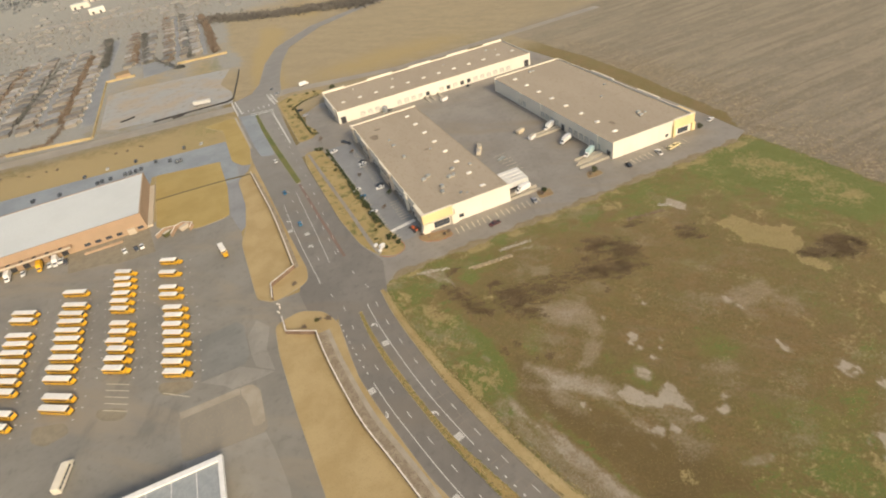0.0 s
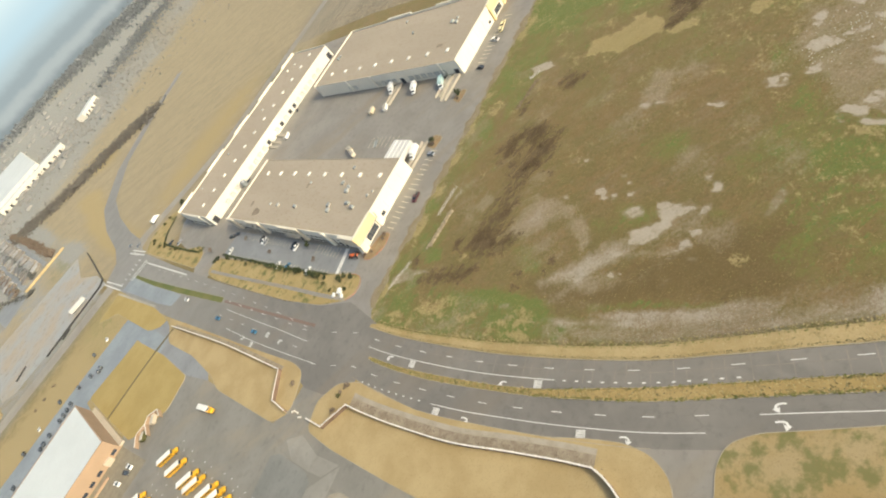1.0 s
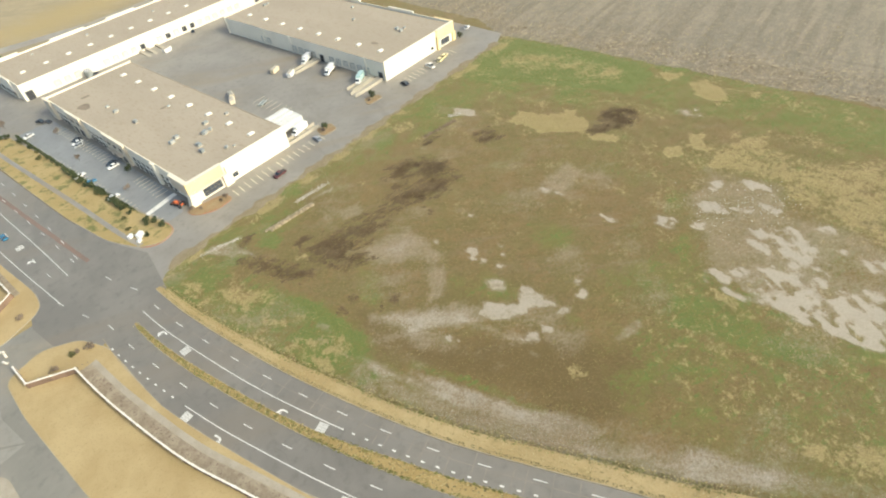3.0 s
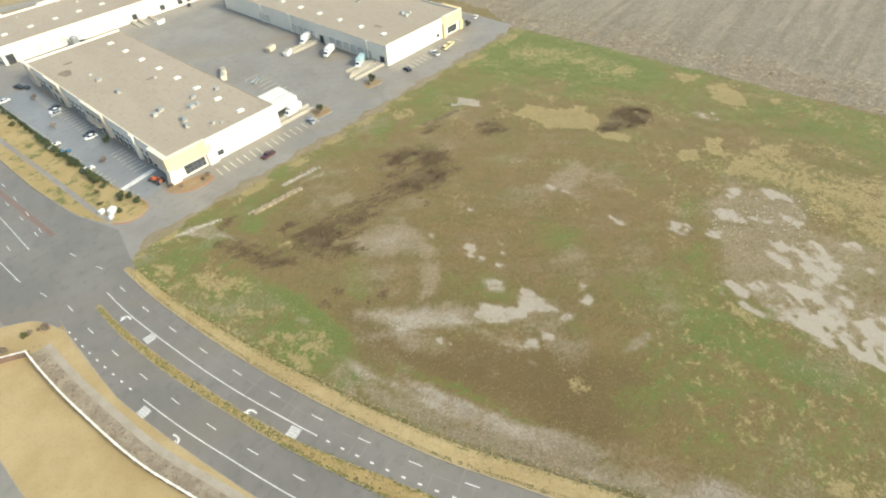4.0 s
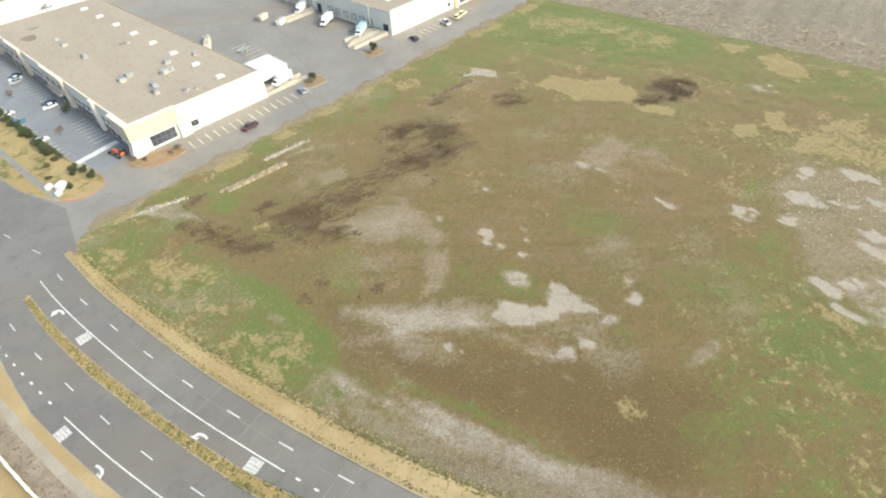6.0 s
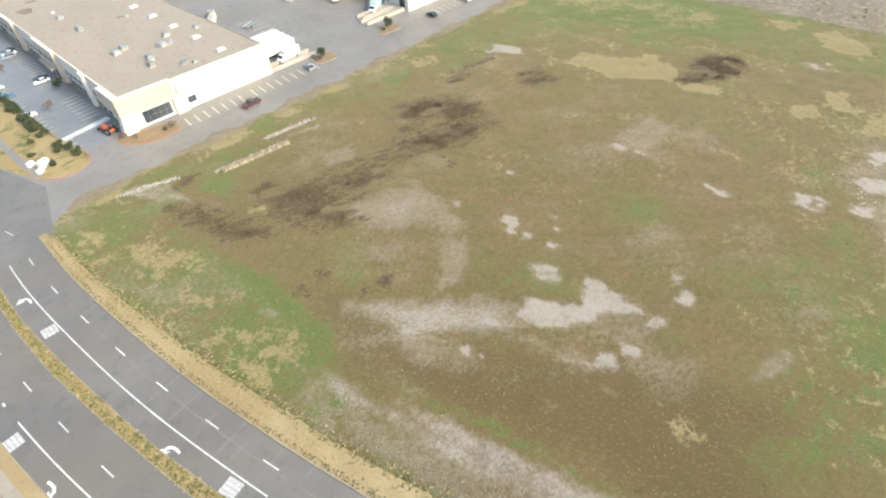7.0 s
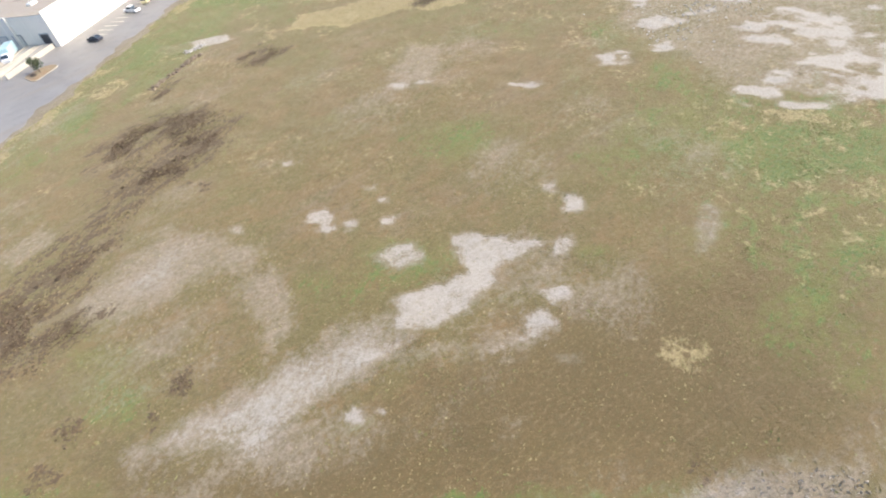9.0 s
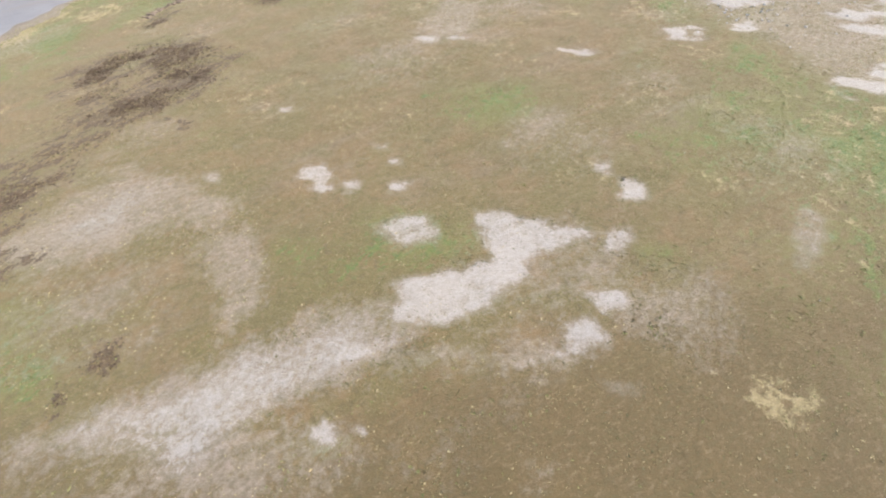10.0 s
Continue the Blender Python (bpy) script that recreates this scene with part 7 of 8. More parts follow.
dumpster(pose(104.0, 253.4, 0.015, 0, 0, 60), M_CAP, "pale low bin by the warehouse")
dumpster(pose(120.6, 340.8, 0.015, 0, 0, 15), M_WHITE, "white bin in the truck yard")
dumpster(pose(136.0, 249.6, 0.015, 0, 0, 30), M_WHITE, "white bin by a loading ramp")
fl = thing("flatbed_trailer", pose(110.6, 238.6, 0.015, 0, 0, 25), "small grey flatbed trailer in the yard", "trailer")
part("bed", bx(-2.6, 2.6, -1.0, 1.0, 0.65, 0.8, bevel=0.02), M_UNIT, fl)
part("drawbar", bx(2.61, 4.0, -0.08, 0.08, 0.55, 0.68), M_BLACK, fl)
for s in (-1, 1):
    part("side_rail", bx(-2.6, 2.6, s * 0.97 - 0.03, s * 0.97 + 0.03, 0.8, 1.2), M_UNIT, fl)
    wheel(fl, -0.5, s * 1.1, 0.36)
tractor(pose(46.4, 204.0, 0.02, 0, 0, 100) @ Matrix.Diagonal((1.3, 1.3, 1.3, 1)), M_ORANGE, "orange-red compact tractor at the building corner")
tk = thing("storage_tank", pose(80.8, 352.6, 0.015), "silver dome-topped tank by the dock wall", "tank")
part("shell", disc(2.0, 3.4, "Z", 20, (0, 0, 1.9)), M_UNIT, tk)
bm = bmesh.new()
bmesh.ops.create_uvsphere(bm, u_segments=20, v_segments=8, radius=2.0)
bmesh.ops.scale(bm, vec=(0.98, 0.98, 0.45), verts=bm.verts)
bmesh.ops.translate(bm, vec=(0, 0, 3.6), verts=bm.verts)
part("dome", bm, M_SILVER, tk, smooth=True)
part("base", bx(-2.2, 2.2, -2.2, 2.2, 0, 0.2), M_CONCRETE, tk)
for x, y, yaw, s in ((28.9, 200.6, 30, 1.0), (26.6, 203.2, 30, 0.7), (27.2, 198.2, 30, 0.6)):
    c = thing("transformer_box", pose(x, y, 0.15, 0, 0, yaw), "white utility cabinet on a concrete pad", "utility box", "utility boxes")
    part("cabinet", bx(-1.3 * s, 1.3 * s, -0.8 * s, 0.8 * s, 0.12, 1.7 * s, bevel=0.06), M_WHITE, c)
    part("pad", bx(-1.6 * s, 1.6 * s, -1.1 * s, 1.1 * s, 0, 0.118), M_CONCRETE, c)
    part("door_seam", bx(-0.03, 0.03, -0.82 * s, -0.8 * s, 0.2, 1.6 * s), M_UNIT, c)


# ---------- plants
def leaves(count, rx, ry, rz, cz, size, seed, hollow=0.35):
    """A crown of small leaf clumps with gaps and an uneven outline."""
    rng = random.Random(seed)
    lobes = [(rng.uniform(-0.55, 0.55), rng.uniform(-0.55, 0.55), rng.uniform(-0.4, 0.5), rng.uniform(0.35, 0.6)) for _ in range(9)]
    bm = bmesh.new()
    for _ in range(count):
        lx, ly, lz, lr = rng.choice(lobes)
        d = Vector((rng.gauss(0, 1), rng.gauss(0, 1), rng.gauss(0, 1))).normalized() * lr * (hollow + (1 - hollow) * rng.random() ** 0.5)
        c = Vector(((lx + d.x) * rx, (ly + d.y) * ry, cz + max(-0.95, lz + d.z) * rz))
        u = Vector((rng.gauss(0, 1), rng.gauss(0, 1), rng.gauss(0, 0.7))).normalized() * size * rng.uniform(0.6, 1.4)
        v = u.cross(Vector((rng.gauss(0, 1), rng.gauss(0, 1), rng.gauss(0, 1)))).normalized() * size * rng.uniform(0.4, 0.9)
        bm.faces.new([bm.verts.new(c + q) for q in (-u, v * 0.8, u, -v)])
    return bm


def limbs(h, r, seed, spread=0.6, count=5):
    rng = random.Random(seed)
    bm = bmesh.new()

    def limb(a, b, r0, r1):
        g = (b - a).normalized()
        s = g.orthogonal().normalized()
        t_ = g.cross(s)
        rings = [[bm.verts.new(p + (s * math.cos(k * math.tau / 6) + t_ * math.sin(k * math.tau / 6)) * q) for k in range(6)] for p, q in ((a, r0), (b, r1))]
        for k in range(6):
            bm.faces.new((rings[0][k], rings[0][(k + 1) % 6], rings[1][(k + 1) % 6], rings[1][k]))

    top = Vector((0, 0, h * 0.5))
    limb(Vector((0, 0, 0)), top, r, r * 0.7)
    for k in range(count):
        a = math.tau * k / count + rng.uniform(-0.4, 0.4)
        limb(top * rng.uniform(0.7, 1), Vector((math.cos(a) * h * 0.35 * spread, math.sin(a) * h * 0.35 * spread, h * rng.uniform(0.75, 0.95))), r * 0.5, r * 0.12)
    return bm


def tree(name, label, h, rx, material, seed, count=420, size=0.22, low=0.35, group="trees"):
    t_ = thing(name, Matrix(), label, name.replace("_", " "), group)
    part("trunk", limbs(h, 0.05 * h * 0.5, seed), M_BARK, t_)
    part("crown", leaves(count, rx, rx, h * (1 - low) * 0.62, h * (low + (1 - low) * 0.5), size, seed), material, t_)
    return t_


def strewn(proto, spots, z, lo=0.75, hi=1.3):
    for k, (x, y) in enumerate(spots):
        s = random.uniform(lo, hi)
        m = pose(x, y, z, 0, 0, random.uniform(0, 360))
        ob = proto if not k else copy_thing(proto, m)
        ob.matrix_basis = m @ Matrix.Diagonal((s, s, s * random.uniform(0.85, 1.15), 1))


shrub_a = tree("shrub", "dark evergreen shrub beside the parking", 1.9, 1.35, M_LEAF, 3, 380, 0.2, 0.05, "parking shrubs")
strewn(shrub_a, [(31.8, 285 - 4.4 * k + random.uniform(-1, 1)) for k in range(9)] + [(33.0, 246 - 3.2 * k + random.uniform(-1, 1)) for k in range(10)] + [(34.4, 206), (36.0, 203.4), (36.4, 198.6), (33.4, 204.4), (30.4, 198.4), (28.2, 323.4), (25.6, 325), (30.0, 312), (30.4, 303)], 0.15)
shrub_b = tree("shrub", "olive-green shrub on the grass strip", 1.5, 1.2, M_LEAFOLIVE, 8, 300, 0.2, 0.05, "grass strip shrubs")
strewn(shrub_b, [(30.6, 296), (31.6, 240), (32.4, 232), (33.0, 222), (30.2, 215), (28.4, 208), (29.0, 290), (25.4, 431), (25.2, 418), (25.6, 410), (25.4, 398), (26, 389.5), (28, 434), (42, 436), (48, 436), (30, 352), (31.5, 358), (28.6, 364), (-9, 169)], 0.14)
tree_c = tree("tree", "round dark evergreen tree at the yard entrance", 4.2, 1.9, M_LEAF, 21, 620, 0.24, 0.25)
strewn(tree_c, [(110.6, 195.4), (139.4, 196.2), (46.8, 243.2), (207.6, 199.6), (60.6, 431), (63, 432)], 0.1, 0.8, 1.05)
tree_d = tree("tree", "bare brown winter tree with thin twigs", 4.0, 1.7, M_LEAFBROWN, 31, 420, 0.2, 0.3)
shrub_f = tree("shrub", "dry russet shrub in the mulch bed", 1.3, 1.1, M_LEAFBROWN, 33, 260, 0.16, 0.05, "mulch bed shrubs")
strewn(shrub_f, [(47.6, 197.4), (49.6, 195.2), (56.4, 192.6), (58.8, 193.4), (109, 195), (137, 196)], 0.14)
strewn(tree_d, [(206.8, 203.0), (72, 404.5), (76, 404.6), (83, 404.5), (118, 404.6), (121, 404.6), (124, 404.4), (150, 404.6), (153, 404.5), (40, 231), (39, 272), (43.4, 305), (31, 336), (208, 300), (62, 403.5), (172, 404)], 0.02, 0.7, 1.0)
shrub_g = tree("shrub", "low dark shrub on the dry grass strip", 1.2, 1.3, M_LEAFBROWN, 45, 160, 0.2, 0.05, "grass strip shrubs")
strewn(shrub_g, [(-162, 435.1), (-150.2, 434.7), (-142.5, 432), (-102.4, 429.5), (-94.3, 428.2), (-85.6, 430.3), (-84, 428), (-182.3, 447), (-12.6, 197.8), (-14.4, 168.2), (-4.6, 167.6), (-7.6, 169.4)], 0.0)
shrub_e = tree("shrub", "low brown winter weed bush in the field", 0.5, 0.62, M_BURNT, 41, 90, 0.085, 0.02, "field weeds")
dark_spots = np.flatnonzero((COVER["burn"] > 0.62) & (GX > 30))
picked = np.random.default_rng(12).choice(dark_spots, 90, replace=False)
strewn(shrub_e, [(float(GX[i]), float(GY[i])) for i in picked], -0.04, 0.4, 1.1)


def hedge(label, points, high=1.1, wide=0.7, seed=0):
    """A clipped hedge: leaves thick about a line."""
    rng = random.Random(seed)
    h = thing("hedge", Matrix(), label, "hedge", "parking hedges")
    bm = bmesh.new()
    for (ax, ay), (bx_, by) in zip(points, points[1:]):
        for _ in range(int(34 * math.hypot(bx_ - ax, by - ay))):
            u = rng.random()
            c = Vector((ax + (bx_ - ax) * u + rng.uniform(-wide, wide), ay + (by - ay) * u + rng.uniform(-wide, wide), 0.15 + high * rng.random() ** 0.7))
            p, q = (Vector((rng.gauss(0, 1), rng.gauss(0, 1), rng.gauss(0, 1))).normalized() * 0.2 for _ in range(2))
            bm.faces.new([bm.verts.new(c + v) for v in (-p, q, p, -q)])
    part("foliage", bm, M_LEAF, h)
    return h


hedge("low dark hedge round the north parking", [(50, 427), (36, 421), (27.6, 414), (27.2, 392), (27.8, 371), (28.6, 354), (32.4, 351)], seed=401)
hedge("low dark hedge beside the parking", [(31.2, 322), (31.8, 296), (32.6, 270), (33.4, 246), (35.0, 216)], 0.9, 0.6, 402)
fence = thing("silt_fence", Matrix(), "low dark fabric fence along the dirt lot", "fence")
for (ax, ay), (bx_, by) in (((-77, 478), (-47, 476.6)), ((-47, 476.6), (-18, 475)), ((-18, 475), (-12.6, 480)), ((-12.6, 480), (-8, 508)), ((-8, 508), (-2.6, 540)), ((-2.6, 540), (0.4, 562))):
    l_, yaw = math.hypot(bx_ - ax, by - ay), math.degrees(math.atan2(by - ay, bx_ - ax))
    part("panel", bx(0, l_ - 0.1, -0.25, 0.25, 0, 1.3, bevel=0.04), M_BLACK, fence).matrix_basis = pose(ax, ay, 0.01, 0, 0, yaw)


# ---------- broken stone rows in the field
def boulder(seed, r=0.5):
    rng = random.Random(seed)
    bm = bmesh.new()
    bmesh.ops.create_icosphere(bm, subdivisions=1, radius=r)
    for v in bm.verts:
        v.co *= rng.uniform(0.75, 1.2)
        v.co.z *= 0.8
    return bm


def block(seed):
    """A rough-split stone block."""
    rng = random.Random(seed)
    bm = bx(-0.5, 0.5, -0.5, 0.5, -0.5, 0.5, bevel=0.09)
    for v in bm.verts:
        v.co += Vector([rng.uniform(-0.06, 0.06) for _ in range(3)])
    return bm


BROWNS = [mesh_of("stone", boulder(k + 20), M_BROWNSTONE) for k in range(3)]
STONES = [mesh_of("stone", boulder(k), M_STONE) for k in range(4)]
BLOCKS = [mesh_of("stone", block(k), M_STONE) for k in range(5)]
RUBBLES = [mesh_of("stone", boulder(k + 9), M_RUBBLE) for k in range(3)]


def stone_row(name, label, a, b, count, wide, meshes, lo, hi):
    a, b = Vector(a), Vector(b)
    mid = (a + b) / 2
    r = thing(name, pose(mid.x, mid.y, 0), label, "stones", "stone rows")
    for k in range(count):
        p = a + (b - a) * ((k + random.random()) / count) - mid
        s = random.uniform(lo, hi)
        shared("stone", random.choice(meshes), r, pose(p.x + random.gauss(0, wide), p.y + random.gauss(0, wide), 0.12 * s, 20 * random.random(), 20 * random.random(), 360 * random.random()) @ Matrix.Diagonal((s * 1.3, s, s * 0.7, 1)))


row = thing("stone_row", pose(65.4, 162.5, 0, 0, 0, -5.8), "long stack of tan split stone blocks in the grass", "stones", "stone rows")
for k in range(32):
    for v, w in ((-0.52, 0.6), (0.04, 0.6), (0.58, 0.6)):
        h = random.uniform(0.5, 0.85)
        shared("stone", random.choice(BLOCKS), row, pose(-8.7 + 0.555 * k + random.uniform(-0.05, 0.05), v + random.uniform(-0.12, 0.12), h / 2 - 0.04, 0, random.uniform(-5, 5), random.uniform(-7, 7)) @ Matrix.Diagonal((0.5, w, h, 1)))
stone_row("stone_row", "loose tan stones beside the stacked blocks", (55.6, 164.6), (58.4, 164.2), 16, 0.3, STONES, 0.5, 0.9)
stone_row("stone_row", "scattered brown stones and weeds in the field", (127, 155.2), (143, 152.2), 70, 0.4, BROWNS, 0.5, 1.1)
stone_row("rubble_row", "strip of pale concrete rubble by the drive", (71.5, 168.0), (85.5, 166.6), 260, 0.5, RUBBLES, 0.16, 0.46)
stone_row("rubble_row", "strip of pale concrete rubble by the drive", (35.8, 173.4), (48.5, 169.6), 220, 0.5, RUBBLES, 0.16, 0.46)
stone_row("rubble_patch", "broken pale rubble strewn over bare ground in the field", (137, 52), (158, 34), 240, 5.0, RUBBLES, 0.16, 0.5)
stone_row("rubble_row", "heap of pale rubble in the field", (144, 156.4), (149, 154.2), 60, 0.6, RUBBLES, 0.3, 0.8)


# ---------- tufts of weeds and grass over the field
def tufts(name, label, material, count, keep, lo, hi, tall, seed, area=(22, 235, -50, 176), group=3):
    rng = np.random.default_rng(seed)
    got = []
    kx, ky = gx, gy
    while sum(len(g) for g in got) < count:
        p = np.stack([rng.uniform(area[0], area[1], 40000), rng.uniform(area[2], area[3], 40000)], -1)
        i, j = np.searchsorted(kx, p[:, 0]), np.searchsorted(ky, p[:, 1])
        flat_i = j * kx.size + i
        edge = np.interp(p[:, 1], [-60, 20, 50, 97, 140, 176], [98, 56, 44, 31, 24.6, 24])
        ok = (rng.random(len(p)) < keep(flat_i, p)) & (p[:, 0] > edge)
        got.append(np.concatenate([p[ok], height[flat_i[ok]][:, None]], -1))
    c = np.concatenate(got)[:count]
    n = len(c)
    size = rng.uniform(lo, hi, n)
    vs = np.zeros((n, group, 3, 3))
    for k in range(group):
        a = rng.uniform(0, math.tau, n)
        w = size * rng.uniform(0.5, 1.0, n)
        lean = rng.uniform(0, math.tau, n)
        reach = size * rng.uniform(0.2, 0.9, n)
        base = np.stack([np.cos(a) * w, np.sin(a) * w, np.full(n, -0.03)], -1)
        vs[:, k, 0] = c + base
        vs[:, k, 1] = c - base * [1, 1, -1]
        vs[:, k, 2] = c + np.stack([np.cos(lean) * reach, np.sin(lean) * reach, size * tall * 0.5 * rng.uniform(0.6, 1.2, n)], -1)
    me = bpy.data.meshes.new(name)
    me.from_pydata(vs.reshape(-1, 3).tolist(), [], np.arange(n * group * 3).reshape(-1, 3).tolist())
    me.materials.append(material)
    tagged(new(name, me), label, "weeds", kind="stuff")


G, B_, BU, ST, PA = (COVER[k] for k in ("green", "bare", "burn", "straw", "pale"))
thick = puff(GX, GY, 0.25, 90, 2)
rim = np.clip(1 - np.abs(B_ - 0.35) / 0.3, 0, 1)
tufts("weed_tufts", "low dark weeds dotted over the field", M_TUFTDARK, 9000, lambda i, p: 0.03 + 0.75 * rim[i] * (thick[i] > -0.05) + 0.3 * BU[i] + 0.08 * (thick[i] > 0.16), 0.06, 0.22, 0.6, 5, (22, 200, -20, 176))
tufts("grass_tufts", "green grass and weed clumps in the field", M_TUFTGREEN, 42000, lambda i, p: np.clip(0.06 + 0.8 * G[i] + 0.3 * (thick[i] > 0.2) - B_[i], 0, 1), 0.08, 0.28, 0.5, 6, (22, 228, -30, 177))
tufts("straw_tufts", "dry straw clumps in the field", M_TUFTSTRAW, 26000, lambda i, p: np.clip(0.18 + 0.7 * ST[i] + 0.25 * PA[i] - 0.7 * B_[i], 0, 1), 0.07, 0.25, 0.5, 7, (22, 228, -30, 177))
tufts("scorched_weeds", "dark brown withered weeds in thick patches", M_BURNT, 13000, lambda i, p: np.clip(1.2 * BU[i] - 0.3, 0, 1) * (thick[i] > -0.06), 0.10, 0.36, 0.5, 9, (22, 200, 80, 176))
tufts("straw_clumps", "pale straw clumps in matted patches", M_TUFTSTRAW, 12000, lambda i, p: np.clip(2.2 * ST[i] - 1.0, 0, 1), 0.10, 0.30, 0.5, 61, (22, 228, -30, 177))
tufts("green_clumps", "bright green weeds in thick patches", M_TUFTVIVID, 18000, lambda i, p: np.clip(2.4 * G[i] - 1.1, 0, 1) * (thick[i] > -0.12), 0.08, 0.26, 0.5, 62, (22, 228, -30, 177))
tufts("olive_clumps", "olive and brown weed clumps over the field", M_TUFTOLIVE, 16000, lambda i, p: np.clip(0.25 + 1.6 * thick[i] - 0.8 * B_[i], 0, 1), 0.08, 0.24, 0.5, 63, (34, 200, -20, 172))
tufts("scrub_stalks", "grey dry scrub stalks in a strip beside the verge", M_SCRUB, 7000, lambda i, p: np.clip(1.8 * np.maximum(PA[i], B_[i]) - 0.7, 0, 1) * (p[:, 0] < np.interp(p[:, 1], [-60, 20, 50, 100], [112, 72, 58, 46])), 0.07, 0.22, 1.0, 64, (30, 110, -40, 104))
tufts("scattered_litter", "small pale stones and litter over the field", M_RUBBLE, 420, lambda i, p: 0.3 + 0 * BU[i], 0.05, 0.16, 0.5, 10, (30, 200, -10, 174))
tufts("weed_clumps", "dark green weed clumps round the chalky ground", M_CLUMP, 2600, lambda i, p: np.clip(rim[i] * (thick[i] > -0.1) + 0.06, 0, 1), 0.06, 0.17, 0.8, 15, (60, 96, 60, 94))
tufts("weed_clumps", "dark green weed clumps beside the worn road verge", M_CLUMP, 900, lambda i, p: np.clip(rim[i] + 0.05, 0, 1), 0.05, 0.15, 0.5, 16, (34, 62, 36, 104))
tufts("field_speckle", "fine dry grass stubs over the worn field", M_TUFTSTRAW, 16000, lambda i, p: np.clip(0.5 - 0.4 * B_[i] + (thick[i] > 0.05), 0, 1), 0.06, 0.15, 0.4, 17, (40, 125, 30, 135))
tufts("field_speckle", "fine dark weeds over the worn field", M_CLUMP, 12000, lambda i, p: np.clip(0.3 - 0.3 * B_[i] + 0.7 * (thick[i] > 0.1), 0, 1), 0.05, 0.15, 0.4, 18, (40, 125, 30, 135))
tufts("standing_stubble", "pale dry stalks standing in the ploughed field", M_TUFTSTRAW, 7000, lambda i, p: np.clip(COVER["stubble"][i], 0, 1) * np.clip((310 - p[:, 0]) / 90, 0.05, 1), 0.20, 0.60, 0.5, 13, (216, 340, -60, 300))
tufts("stubble_tufts", "dry weed clumps at the edge of the ploughed field", M_LEAFBROWN, 2500, lambda i, p: np.clip(COVER["stubble"][i], 0, 1) * np.clip((300 - p[:, 0]) / 60, 0.1, 1), 0.20, 0.55, 0.45, 8, (216, 330, -40, 260))

# weeds on the median and along the kerbs
def kerb_weeds(name, label, line, d0, d1, count, y0, y1, material, lo, hi, seed, z=0.15):
    rng = random.Random(seed)
    ps = [(p, n) for p, n in line if y0 <= p.y <= y1]
    bm = bmesh.new()
    for _ in range(count):
        p, n = rng.choice(ps)
        a, b = (d(p) if callable(d) else d for d in (d0, d1))
        g = Vector((n.y, -n.x)) * rng.uniform(-2.0, 2.0)
        q = p + n * (a + (b - a) * rng.random()) + g
        s = rng.uniform(lo, hi)
        for _ in range(3):
            u = rng.uniform(0, math.tau)
            w = Vector((math.cos(u), math.sin(u), 0)) * s * rng.uniform(0.5, 1)
            c = Vector((q.x, q.y, z))
            bm.faces.new([bm.verts.new(v) for v in (c + w, c - w, c + Vector((rng.uniform(-s, s), rng.uniform(-s, s), s * rng.uniform(0.2, 0.6))))])
    tagged(new(name, mesh_of(name, bm, material)), label, "weeds", kind="stuff")


kerb_weeds("median_weeds", "dark green weeds along the edge of the narrow median", ECURB, lambda p: MED_E(p) - 0.1, lambda p: MED_E(p) + 0.6, 1000, -60, 98, M_TUFTGREEN, 0.12, 0.40, 51)
kerb_weeds("median_weeds", "dark green weeds along the edge of the narrow median", ECURB, lambda p: MED_W(p) - 0.7, lambda p: MED_W(p) + 0.1, 1200, -60, 98, M_TUFTGREEN, 0.12, 0.42, 73)
kerb_weeds("median_weeds", "a few green weeds on the narrow median", ECURB, lambda p: MED_E(p) + 0.2, lambda p: MED_W(p) - 0.2, 700, 98, 163, M_TUFTGREEN, 0.12, 0.40, 59)
kerb_weeds("median_weeds", "dark weeds on the narrow median", ECURB, lambda p: MED_E(p) + 0.2, lambda p: MED_W(p) - 0.2, 1500, -60, 163, M_TUFTDARK, 0.10, 0.34, 52)
kerb_weeds("median_weeds", "dry straw tussocks on the narrow median", ECURB, lambda p: MED_E(p) - 0.1, lambda p: MED_W(p) + 0.1, 2600, -60, 164, M_TUFTSTRAW, 0.10, 0.32, 58)
kerb_weeds("verge_weeds", "weeds along the kerb by the field", ECURB, -0.25, -1.1, 2600, -60, 168, M_TUFTDARK, 0.07, 0.24, 53)
kerb_weeds("verge_weeds", "weeds along the kerb by the field", ECURB, -0.3, lambda p: -dry(p), 3200, -60, 168, M_TUFTSTRAW, 0.10, 0.30, 54)
kerb_weeds("verge_fringe", "green weeds fraying the edge of the dry verge", ECURB, lambda p: -dry(p) + 0.8, lambda p: -dry(p) - 0.9, 1500, -60, 170, M_TUFTGREEN, 0.10, 0.34, 71)
kerb_weeds("verge_fringe", "dry tussocks fraying the edge of the verge", ECURB, lambda p: -dry(p) + 0.3, lambda p: -dry(p) - 1.3, 2600, -60, 170, M_TUFTSTRAW, 0.10, 0.32, 72)
DRIVE_EDGE = spline([(26, 176.8), (33, 178.2), (76, 178.4), (120, 178.5), (166, 179.0), (212, 179.4)], 0.8)
wander = lambda k: lambda p: 0.9 * math.sin(0.21 * p.x + k) + 0.6 * math.sin(0.57 * p.x + 2.1 * k) + 0.35 * math.sin(1.3 * p.x + k)  # noqa: E731
flat("ground_drive_shoulder", ribbon([p + n * (1.5 + wander(1)(p)) for p, n in DRIVE_EDGE], [p + n * (-1.2 + wander(4)(p)) for p, n in DRIVE_EDGE], -0.02, 0.022), M_SHOULDER, "dusty tan dirt shoulder along the drive", "ground")
